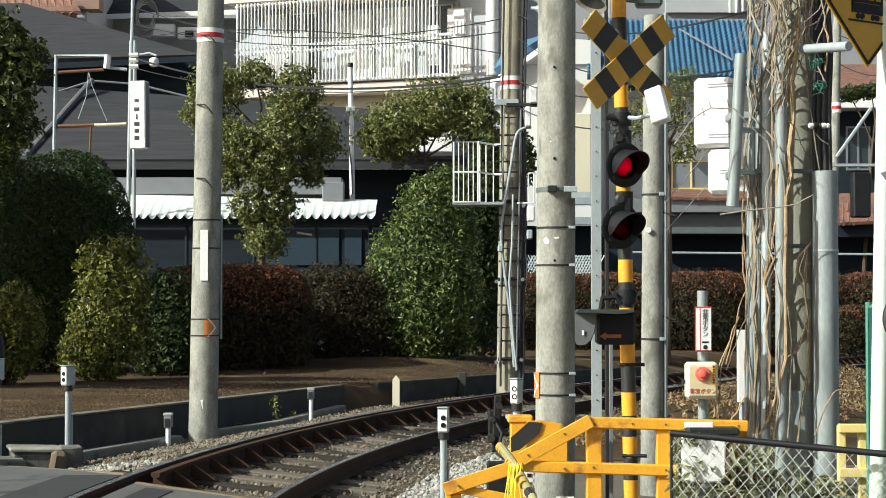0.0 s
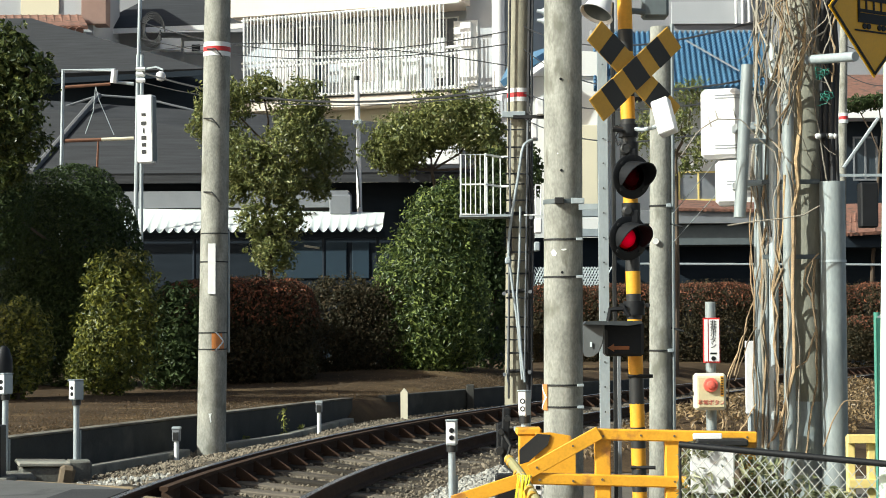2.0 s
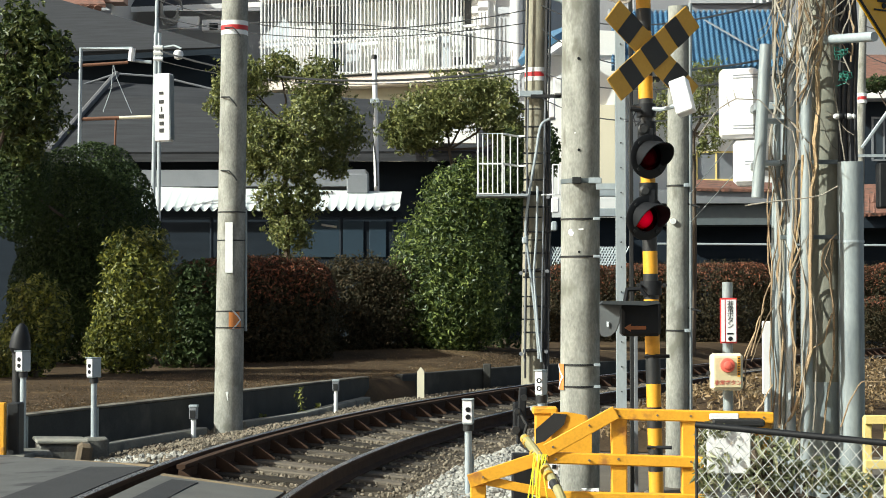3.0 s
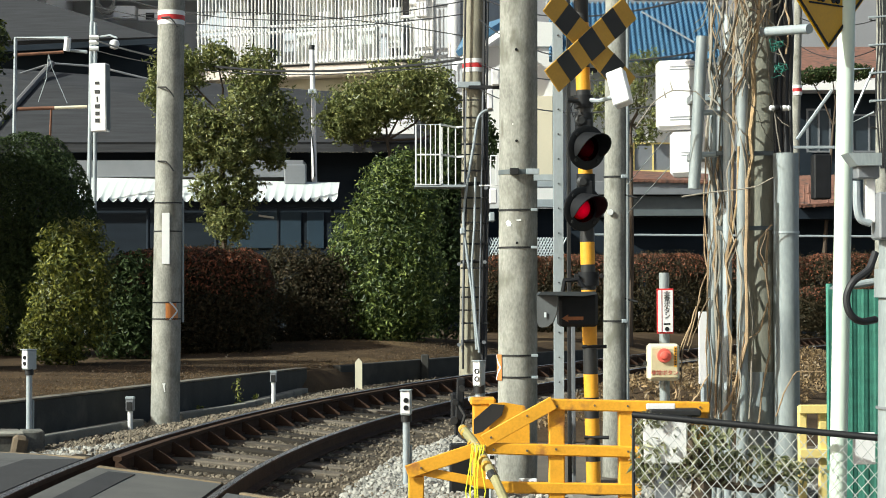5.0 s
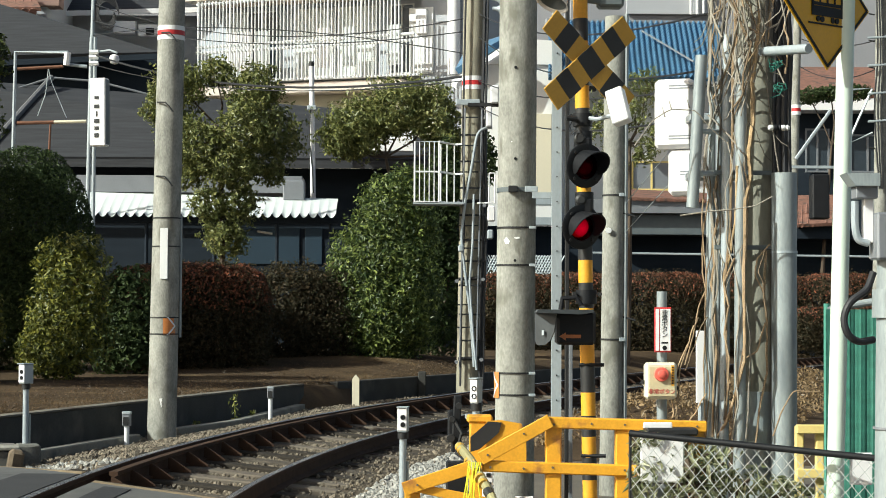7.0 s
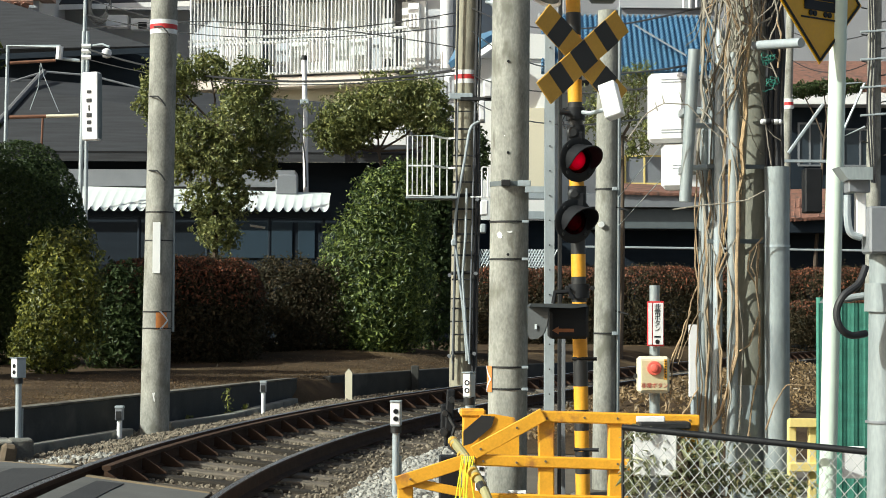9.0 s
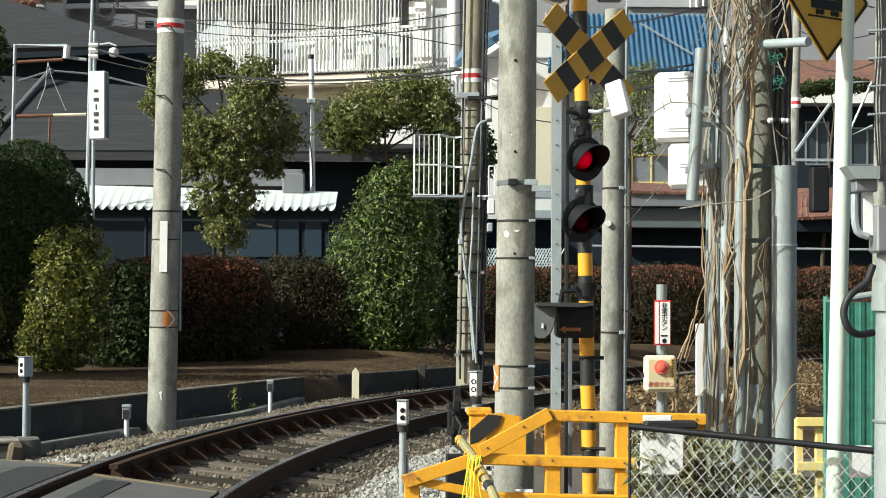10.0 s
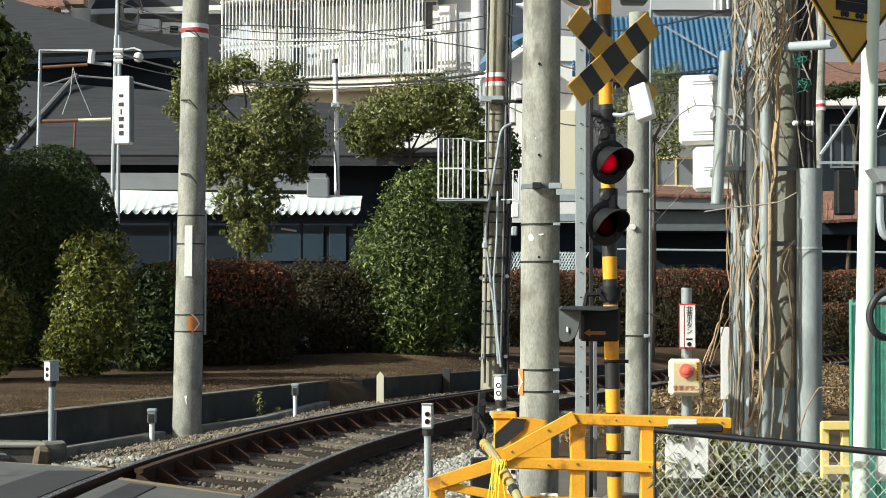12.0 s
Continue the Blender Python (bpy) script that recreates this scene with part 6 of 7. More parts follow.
def corrugate(root, quad, count, r, material, seed):
    """Uneven ridges of sheet or tile laid down the slope of a roof quad."""
    g2, bm = np.random.default_rng(seed), bmesh.new()
    a, b, c, d = (Vector(q) for q in quad)
    for k in range(count):
        t = (k + 0.5) / count
        lo, hi = a.lerp(b, t), d.lerp(c, t)
        lift = Vector((0, -0.02, 0.03))
        for q in range(3):
            u0, u1 = q / 3, (q + 1) / 3 + 0.02
            j = Vector((g2.normal(0, 0.02), 0, g2.uniform(0, 0.05)))
            cyl(bm, lo.lerp(hi, u0) + lift + j, lo.lerp(hi, u1) + lift + j * 0.4, r * g2.uniform(0.7, 1.2), None, 6)
    return part("roof_ridges", bm, material, root, "uneven weathered roof ridges", kind="stuff")


# dark-roofed house behind the garden, with the white corrugated canopy
h1 = thing("dark_house", Vector((-8.47, 56.0, 1.5)) * 1, "long dark house with grey slate roofs", "house")
h1.location.z = 0
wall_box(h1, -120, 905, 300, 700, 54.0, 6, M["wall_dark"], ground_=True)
quad_slab([Vector((-15.411, 52.8, 5.806)), Vector((1.914, 52.8, 5.806)), Vector((-1.496, 57.0, 7.699)), Vector((-16.637, 57.0, 8.768))], 0.18, M["roof"], "roof", h1, "dark grey slate roof")
quad_slab([Vector((-15.382, 52.7, 5.667)), Vector((1.91, 52.7, 5.667)), Vector((1.91, 52.7, 5.897)), Vector((-15.382, 52.7, 5.897))], 0.06, M["roof"], "gutter", h1)
for k in range(1, 12):
    t = k / 12
    p, q = Vector((-15.411, 52.8, 5.806)).lerp(Vector((-16.637, 57.0, 8.768)), t), Vector((1.914, 52.8, 5.806)).lerp(Vector((-1.496, 57.0, 7.699)), t)
    part("slate_course", cyl(B(), p + Vector((0, -0.03, 0.03)), q + Vector((0, -0.03, 0.03)), 0.035, None, 5), M["roof"], h1)
part("hip_ridge", cyl(B(), Vector((-12.253, 52.7, 5.996)), Vector((-11.037, 56.6, 8.77)), 0.10, None, 8), mat("grey_ridge_tile", (0.12, 0.12, 0.125), 0.7, 0, 0.2, 3, 0.1, 30), h1, "grey hip ridge")
part("ridge_cap", tube(B(), [Vector((-12.253, 56.5, 8.351)), Vector((-11.057, 56.7, 8.782)), Vector((-9.656, 56.8, 8.689)), Vector((-8.073, 56.9, 8.31))], 0.035, 6), M["trim"], h1, "pale ridge cap")
# blue panels, darkened in colour for the shade under the canopy
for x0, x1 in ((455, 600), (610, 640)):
    wall_box(h1, x0, x1, 405, 470, 53.95, 0.2, mat("blue_grey_panel", (0.014, 0.036, 0.058), 0.6, 0, 0.2, 1, 0.0, 20), "panel", "blue-grey wall panel, shade in its dark colour")
wall_box(h1, 690, 800, 232, 268, 52.2, 0.2, M["paper"], "white_panel", "white panel glimpsed between leaves")
part("pole_light", cyl(B(), Vector((-4.128, 51.0, 3.747)), Vector((-3.697, 51.0, 3.683)), 0.03, None, 6), M["white"], h1)

cp = thing("corrugated_canopy", Vector((-5.375, 50.0, 1.5)), "white corrugated plastic canopy on a dark shed", "canopy")
cp.location.z = 0
a, b = Vector((-8.93, 48.6, 4.051)), Vector((-1.823, 48.6, 4.051))
za, zb = 1.5 - (344 - 553) * 50.2 / 3200, a.z
bm = bmesh.new()
n = 29 * 8
waves = [(50.2, za, 0.0), (49.2, zb + (za - zb) * 0.42, 0.015), (48.75, zb + (za - zb) * 0.12, 0.03), (48.6, zb + 0.03, 0.125)]
lines = [[bm.verts.new((a.x + (b.x - a.x) * k / n, y_, z_ - (0.15 * k / n if y_ > 50 else 0.0) + w_ * (0.45 - abs(math.sin(math.pi * k / 8)) ** 0.8))) for k in range(n + 1)] for y_, z_, w_ in waves]
for up, lo in zip(lines, lines[1:]):
    for k in range(n):
        bm.faces.new((lo[k], lo[k + 1], up[k + 1], up[k]))
sheet = part("corrugated_sheet", bm, M["sheet"], cp, "white corrugated sheet with a scalloped edge")
wall_box(cp, 190, 604, 314, 344, 50.2, 1.5, M["trim"], "parapet", "grey parapet band")
wall_box(cp, 190, 668, 388, 398, 48.9, 0.1, M["wall_dark"], "beam", "dark eaves beam")
for x_ in (205, 330, 450, 560, 655):
    part("post", cyl(B(), (sight(x_, 398, 49).x, 49.0, 0), sight(x_, 392, 49), 0.05, None, 8), M["wall_dark"], cp)
part("chimney_box", box(B(), Vector((-3.037, 50.1, 4.835)), (0.6, 0.5, 0.55), None, 0.03), M["trim"], cp)

h2 = thing("slate_roofed_house", Vector((-13.076, 66.0, 1.5)), "house with a low dark slate roof and white eaves", "house")
h2.location.z = 0
wall_box(h2, -150, 345, 108, 500, 66, 6, M["wall_dark"], ground_=True)
quad_slab([Vector((-18.855, 64.6, 10.282)), Vector((-8.721, 64.6, 10.564)), Vector((-16.043, 69.0, 13.165)), Vector((-20.139, 69.0, 13.165))], 0.2, M["roof"], "roof", h2, "dark grey slate roof")
for k in range(1, 10):
    t = k / 10
    p, q = Vector((-18.855, 64.6, 10.282)).lerp(Vector((-20.139, 69.0, 13.165)), t), Vector((-8.721, 64.6, 10.564)).lerp(Vector((-16.043, 69.0, 13.165)), t)
    part("slate_course", cyl(B(), p + Vector((0, -0.03, 0.03)), q + Vector((0, -0.03, 0.03)), 0.04, None, 5), M["roof"], h2)
quad_slab([Vector((-14.392, 64.5, 10.187)), Vector((-8.707, 64.5, 10.47)), Vector((-8.707, 64.5, 10.671)), Vector((-14.392, 64.5, 10.389))], 0.1, M["wall_dark"], "eave", h2)
h3 = thing("tiled_house", Vector((-17.195, 76.0, 1.5)), "house with red clay roof tiles and a faded brick wall", "house")
h3.location.z = 0
wall_box(h3, -150, 150, -120, 500, 76, 6, M["wall_grey"], ground_=True)
wall_box(h3, 128, 172, -120, 14, 75.7, 1, M["brick"], "brick_wall", "faded brick wall")
wall_box(h3, 20, 88, -120, -2, 75.9, 0.2, M["wall_cream"], "shutter", "cream shutter panel")
quad_slab([Vector((-21.19, 72.6, 13.502)), Vector((-14.611, 72.6, 13.502)), Vector((-15.498, 75.6, 14.47)), Vector((-22.066, 75.6, 14.47))], 0.16, M["red_tile"], "roof", h3, "red clay tile roof")
for k in range(20):
    part("tile", cyl(B(), sight(-150 + 14.5 * k, 26, 72.5), sight(-150 + 14.2 * k, 3, 75.4), 0.16, None, 8), M["red_tile"], h3)
h4 = thing("grey_house", Vector((-13.171, 82.0, 1.5)), "grey house with a dark roof and white fascia", "house")
h4.location.z = 0
wall_box(h4, 120, 420, 30, 500, 82, 6, M["wall_grey"], ground_=True)
quad_slab([Vector((-16.221, 80.6, 14.673)), Vector((-9.168, 80.6, 14.875)), Vector((-9.669, 85.0, 16.986)), Vector((-13.919, 85.0, 16.986))], 0.2, M["roof"], "roof", h4)
quad_slab([Vector((-16.201, 80.5, 14.556)), Vector((-9.157, 80.5, 14.808)), Vector((-9.157, 80.5, 15.034)), Vector((-16.201, 80.5, 14.783))], 0.1, M["paper"], "fascia", h4, "white fascia board")
for x0, x1, y0, y1 in ((268, 306, 40, 62), (312, 350, 46, 66)):
    wall_box(h4, x0, x1, y0, y1, 80.3, 0.5, M["paper"], "air_unit", "white outdoor air unit")
wall_box(h4, 325, 340, 52, 64, 80.25, 0.06, M["black"], "vent")

# apartment house with its railed balcony
ap = thing("apartment_house", Vector((-4.485, 78.0, 1.5)), "white apartment house with a railed balcony", "apartment house")
ap.location.z = 0
wall_box(ap, 340, 822, -140, 130, 77.5, 8, mat("pale_blue_grey_wall", (0.46, 0.49, 0.53), 0.85, 0, 0.08, 0.5, 0.1, 20), ground_=False)
wall_box(ap, 340, 830, 150, 600, 76.2, 8, M["wall_cream"], "lower_wall", "cream lower wall", ground_=True)
wall_box(ap, 340, 775, 138, 156, 75.2, 2.5, M["wall_peach"], "balcony_floor", "peach-coloured balcony slab")
wall_box(ap, 340, 800, -150, -22, 75.4, 2.2, M["wall_peach"], "upper_wall", "peach rendered upper storey")
# the shade of this side wall is put into its grey colour
wall_box(ap, 792, 905, -140, 420, 76.5, 8, M["wall_grey"], "side_wall", "side wall with its shade put in grey", ground_=True)
part("downpipe", cyl(B(), Vector((1.738, 76.2, 18.002)), Vector((1.738, 76.2, 11.454)), 0.27, None, 14), M["paper"], ap, "thick white downpipe")
for x0, x1 in ((400, 440), (450, 500), (540, 610), (620, 690), (720, 765)):
    window(ap, x0, x1, 5, 128, 77.4, M["white"], 1, "sheet" if x0 in (400, 540, 620) else "glass")
wall_box(ap, 770, 815, 12, 130, 76.4, 0.1, M["wall_white"], "white_panel")
wall_box(ap, 785, 805, 15, 58, 76.2, 0.2, M["paper"], "air_unit", "white wall-mounted air unit")
rail = part("balcony_rail", cyl(B(), Vector((-9.716, 75.1, 11.38)), Vector((0.728, 75.1, 11.38)), 0.06, None, 8), M["white"], ap, "white-painted steel balcony railing")
for y0, y1 in ((66, 58), (76, 70)):
    part("rail", cyl(B(), sight(370, y0, 75.1), sight(800, y1, 75.1), 0.065, None, 8), M["white"], rail)
part("rail", cyl(B(), Vector((-9.716, 75.1, 14.807)), Vector((0.375, 75.1, 14.995)), 0.06, None, 8), M["white"], rail)
for k, x_ in enumerate(np.arange(376, 816, 7.2)):
    thick_ = k % 9 == 0
    part("railing_bar", cyl(B(), sight(x_, 132, 75.0), sight(x_, (-20 if x_ < 772 else 62), 75.0), 0.045 if thick_ else 0.026, None, 6), M["white"], rail)
window(ap, 560, 606, 204, 262, 76.1, M["white"], 1)
wall_box(ap, 545, 608, 198, 205, 76.0, 0.1, M["paper"], "ledge")
for x_, c_ in ((420, "paper"), (445, "paper"), (478, "sheet"), (600, "paper"), (650, "sheet"), (735, "sheet")):
    wall_box(ap, x_, x_ + 26, 40, 112, 75.9, 0.04, M[c_], "hanging_laundry", "white laundry hanging behind the railing")

hinge = Vector((0.375, 75.0, 1.5))
ap.matrix_basis = Matrix.Translation(hinge) @ Matrix.Rotation(radians(-20), 4, "Z") @ Matrix.Translation(-hinge) @ Matrix.Translation(ap.location)

# white gabled house and the blue-tiled roof
wh = thing("white_house", Vector((4.185, 62.0, 1.5)), "white rendered house with a blue-tiled roof", "house")
wh.location.z = 0
wall_box(wh, 930, 1062, 110, 420, 61, 4, M["wall_white"], ground_=True)
prismv = [Vector((2.779, 60.9, 9.893)), Vector((5.291, 60.9, 9.893)), Vector((5.291, 60.9, 10.692)), Vector((4.111, 60.9, 10.768))]
quad_slab(prismv, -0.3, M["wall_white"], "gable", wh)
wall_box(wh, 962, 1046, 200, 345, 60.8, 0.3, M["wall_cream"], "cream_panel", "cream wall panel")
quad_slab([Vector((1.575, 60.0, 9.019)), Vector((3.058, 60.4, 10.201)), Vector((3.171, 60.4, 10.352)), Vector((1.575, 60.0, 9.206))], 0.3, M["paper"], "barge_board", wh, "white barge board")
quad_slab([Vector((1.818, 60.6, 9.511)), Vector((3.049, 60.6, 10.344)), Vector((4.056, 63.0, 11.206)), Vector((2.284, 63.0, 10.615))], 0.2, M["blue_tile"], "roof_side", wh)
wall_box(wh, 1062, 1330, 138, 420, 62.5, 6, M["wall_white"], ground_=True)
# a dark box stands in for the shadow under an awning
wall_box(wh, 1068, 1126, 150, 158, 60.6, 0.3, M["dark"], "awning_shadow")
slope = [Vector((4.816, 60.2, 9.27)), Vector((10.554, 60.2, 9.27)), Vector((11.308, 64.5, 11.76)), Vector((5.16, 64.5, 11.84))]
quad_slab(slope, 0.12, M["blue_tile"], "roof", wh, "blue glazed tile roof")
part("ridge", box(B(), (Vector((5.168, 64.6, 11.897)) + Vector((11.325, 64.6, 11.816))) / 2, (6.4, 0.4, 0.32), Euler((0, radians(0.8), 0)).to_matrix(), 0.05), M["trim"], wh, "grey ridge tiles")
nx, ny = 30, 18
tile_bm = bmesh.new()
tw_, th_ = (slope[1].x - slope[0].x) / nx, (slope[3] - slope[0]).length / ny
ring = [[tile_bm.verts.new((tw_ * (u / 6 - 0.5), v, 0.055 * math.sin(2 * math.pi * (u / 6)) + (0.055 if v == 0 else 0.01))) for u in range(7)] for v in (0, th_ * 1.1)]
for u in range(6):
    tile_bm.faces.new((ring[0][u], ring[0][u + 1], ring[1][u + 1], ring[1][u]))
skirt = [tile_bm.verts.new(v.co - Vector((0, 0, 0.06))) for v in ring[0]]
for u in range(6):
    tile_bm.faces.new((skirt[u], skirt[u + 1], ring[0][u + 1], ring[0][u]))
tile_me = mesh_of("tile", tile_bm, M["blue_tile"])
upv = (slope[3] - slope[0]).normalized()
rotm = Matrix((Vector((1, 0, 0)), upv, Vector((1, 0, 0)).cross(upv))).transposed().to_4x4()
upper = bmesh.new()
for r in range(ny):
    for c in range(nx):
        m = Matrix.Translation(slope[0] + Vector((tw_ * (c + 0.5), 0, 0)) + upv * th_ * r + Vector((0, -0.06, 0.1))) @ rotm
        if r < 10:
            t = new("tile", tile_me)
            t.matrix_basis = m
            hang(t, wh)
        else:
            n_ = len(upper.verts)
            upper.from_mesh(tile_me)
            upper.verts.ensure_lookup_table()
            for v in upper.verts[n_:]:
                v.co = m @ v.co
part("upper_tiling", upper, M["blue_tile"], wh, kind="stuff")
part("valley", cyl(B(), Vector((8.282, 62.8, 11.371)), Vector((9.739, 60.4, 9.956)), 0.035, None, 6), M["trim"], wh, "pale roof seam")
window(wh, 1190, 1258, 285, 334, 62.4, M["cream"], 1, "trim")
wall_box(wh, 1176, 1188, 285, 335, 62.3, 0.2, M["cream"], "door_frame")
bgb = thing("grey_block", Vector((13.398, 92.0, 1.5)), "large pale grey building beyond the roofs", "building")
bgb.location.z = 0
wall_box(bgb, 1080, 1800, -160, 500, 92, 8, M["wall_shade"], ground_=True)
wall_box(bgb, 860, 1080, -160, 500, 96, 8, M["wall_shade"], ground_=True)
wall_box(bgb, 1180, 1330, -20, 20, 91.8, 0.3, M["wall_grey"], "pale_band")
wall_box(bgb, -200, 860, -220, 500, 104, 8, M["wall_shade"], ground_=True)
for x_ in (1295, 1306, 1318):
    part("drain_pipe", cyl(B(), sight(x_, -100, 91.5), sight(x_, 20, 91.5), 0.08, None, 6), M["paper"], bgb)

# sheds beyond the curve
sh = thing("dark_shed", Vector((8.301, 57.0, 1.5)), "long low dark shed with metal eaves", "shed")
sh.location.z = 0
# solid near-black wall stands in for the shaded opening of the shed
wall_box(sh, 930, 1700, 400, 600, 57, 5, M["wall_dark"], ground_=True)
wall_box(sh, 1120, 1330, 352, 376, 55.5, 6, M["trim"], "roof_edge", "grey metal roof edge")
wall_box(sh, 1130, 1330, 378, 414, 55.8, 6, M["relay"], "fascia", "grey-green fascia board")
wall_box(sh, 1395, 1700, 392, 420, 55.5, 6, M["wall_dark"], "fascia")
wall_box(sh, 960, 1060, 346, 362, 56.5, 0.5, M["galv"], "pale_beam")
wall_box(sh, 960, 1060, 384, 398, 56.5, 0.5, M["galv"], "pale_beam")
quad_slab([Vector((6.683, 55.4, 4.963)), Vector((9.539, 55.4, 4.893)), Vector((9.987, 58.0, 5.27)), Vector((6.996, 58.0, 5.397))], 0.1, M["red_tile"], "rust_roof", sh, "rust-red roof sheet")
quad_slab([Vector((12.006, 55.2, 4.139)), Vector((13.386, 55.2, 4.208)), Vector((14.065, 58.0, 5.252)), Vector((12.615, 58.0, 5.216))], 0.1, M["red_tile"], "rust_roof", sh, "rust-red roof sheet")
corrugate(sh, ((6.683, 55.4, 4.963), (9.539, 55.4, 4.893), (9.987, 58.0, 5.27), (6.996, 58.0, 5.397)), 16, 0.05, M["red_tile"], 41)
corrugate(sh, ((12.006, 55.2, 4.139), (13.386, 55.2, 4.208), (14.065, 58.0, 5.252), (12.615, 58.0, 5.216)), 9, 0.06, M["red_tile"], 42)
part("cable", cyl(B(), Vector((5.67, 54.0, 3.289)), Vector((15.457, 54.0, 3.204)), 0.035, None, 6), M["galv"], sh)
for k in range(9):
    part("board", box(B(), sight(1260, 474 + 5 * k, 56.6), (3.0, 0.05, 0.05)), M["wall_dark"], sh)
ch = thing("blue_fence", Vector((3.412, 53.0, 1.5)), "pale blue mesh fence beyond the hedge", "fence")
ch.location.z = 0
bm = bmesh.new()
for k in range(26):
    cyl(bm, sight(925 + 5 * k, 452, 53), sight(945 + 5 * k, 490, 53), 0.02, None, 4)
    cyl(bm, sight(945 + 5 * k, 452, 53), sight(925 + 5 * k, 490, 53), 0.02, None, 4)
part("mesh_panel", bm, M["galv"], ch, kind="stuff")
for x_ in (930, 1000, 1060):
    part("post", cyl(B(), (sight(x_, 450, 53).x, 53.0, 0), sight(x_, 450, 53), 0.04, None, 8), M["galv"], ch)
rh = thing("shuttered_house", Vector((14.55, 60.0, 1.5)), "dark house with white eaves beyond the poles", "house")
rh.location.z = 0
wall_box(rh, 1470, 1800, 190, 420, 60, 5, M["wall_dark"], ground_=True)
wall_box(rh, 1440, 1800, 168, 190, 59, 6, M["paper"], "eave", "white eaves band")
quad_slab([Vector((12.095, 59.0, 8.598)), Vector((18.733, 59.0, 8.598)), Vector((20.003, 63.0, 10.025)), Vector((12.915, 63.0, 10.025))], 0.15, M["red_tile"], "roof", rh)
corrugate(rh, ((12.095, 59.0, 8.598), (18.733, 59.0, 8.598), (20.003, 63.0, 10.025), (12.915, 63.0, 10.025)), 26, 0.08, M["red_tile"], 43)
window(rh, 1500, 1540, 225, 300, 59.9, M["trim"], 1)
window(rh, 1580, 1640, 235, 300, 59.9, M["trim"], 1)
dk = thing("utility_box", Vector((9.25, 40.0, 4.037)), "dark grey transformer box on a bracket", "transformer")
dkb = part("box", box(B(), Vector((9.25, 40.0, 4.1)), (0.38, 0.4, 1.0), None, 0.03), M["black"], dk)
part("bracket", box(B(), Vector((9.1, 40.0, 4.763)), (1.0, 0.1, 0.06)), M["galv"], dk)
part("stay", cyl(B(), Vector((8.725, 40.0, 4.938)), Vector((9.512, 40.0, 6.037)), 0.04, None, 6), M["galv"], dk)
part("pole", cyl(B(), (Vector((8.661, 40.4, 8.482)).x, 40.4, 0), Vector((8.901, 40.4, 9.744)), 0.10, 0.09, 14), M["concrete"], dk, "round concrete pole")
for z_, m_ in ((190, "red"), (184, "white"), (196, "white")):
    part(m_ + "_band", cyl(B(), sight(1483, z_ + 3, 40.39), sight(1483, z_ - 3, 40.39), 0.105, None, 14), M[m_], dk)
p2 = thing("concrete_pole", (9.54, 36, 0), "slim concrete pole with brackets beyond the fence", "utility pole")
part("shaft", cyl(B(), (9.52, 36, 0), (9.63, 36.0, 9.071), 0.155, 0.13, 14), M["concrete"], p2)
for y_ in (110, 60, 160, 210):
    part("bracket", cyl(B(), sight(1612, y_, 35.8), sight(1662, y_ - 4, 35.8), 0.025, None, 6), M["galv"], p2)
for k in range(14):
    part("step_bolt", cyl(B(), sight(1636 + (12 if k % 2 else -12), -30 + 24 * k, 35.95), sight(1636 + (22 if k % 2 else -22), -32 + 24 * k, 35.85), 0.014, None, 6), M["dark"], p2)
for k in range(3):
    part("cable", tube(B(), smooth([sight(1628 + 4 * k, -40, 35.8), sight(1630 + 5 * k, 90, 35.8), sight(1624 + 6 * k, 190, 35.8), sight(1632 + 3 * k, 330, 35.8)]), 0.018, 5), M["wire"], p2, "black hanging cable")
part("lattice", tube(B(), [Vector((8.73, 36.0, 5.978)), Vector((9.405, 36.0, 6.034)), Vector((8.899, 36.0, 4.909)), Vector((9.405, 36.0, 5.134))], 0.03, 6), M["galv"], p2)

# ---- sign pole and rusty frame by the house ----
sp = thing("sign_pole", Vector((-7.992, 46.0, 1.5)), "galvanised twin pole with a white lightbox sign", "sign pole")
sp.location.z = 0
part("pole", cyl(B(), (Vector((-8.079, 46.0, 9.449)).x, 46, 0), Vector((-7.964, 46.0, 8.443)), 0.055, None, 10), M["galv"], sp)
part("pole", cyl(B(), (Vector((-7.878, 46.0, 9.449)).x, 46, 0), Vector((-7.878, 46.0, 8.443)), 0.05, None, 10), M["galv"], sp)
part("pole", cyl(B(), Vector((-7.964, 46.0, 7.868)), Vector((-7.921, 46.0, 9.881)), 0.05, None, 10), M["galv"], sp)
sg = part("lightbox", box(B(), Vector((-7.698, 45.7, 6.498)), (0.42, 0.25, 1.72), Euler((0, radians(-0.8), radians(-15))).to_matrix(), 0.02), M["paper"], sp, "white lightbox with dark writing bars")
LB = Euler((0, radians(-0.8), radians(-15))).to_matrix()
part("side_panel", box(B(), Vector((-7.698, 45.7, 6.498)) + LB @ Vector((0.214, 0.01, 0)), (0.012, 0.23, 1.64), LB), M["relay"], sg, "dark side panel")
for y_, w_, h_ in ((0.36, 0.11, 0.07), (0.14, 0.13, 0.09), (-0.05, 0.03, 0.13), (-0.23, 0.13, 0.10), (-0.41, 0.11, 0.09), (-0.59, 0.12, 0.10)):
    part("writing_bar", box(B(), Vector((-7.698, 45.7, 6.498)) + LB @ Vector((-0.02, -0.130, y_)), (w_, 0.02, h_), LB), M["dark"], sg)
for y_ in (96, 116, 105):
    part("insulator", cyl(B(), sight(226, y_, 45.8), sight(242, y_, 45.8), 0.06, None, 8), M["white"], sp)
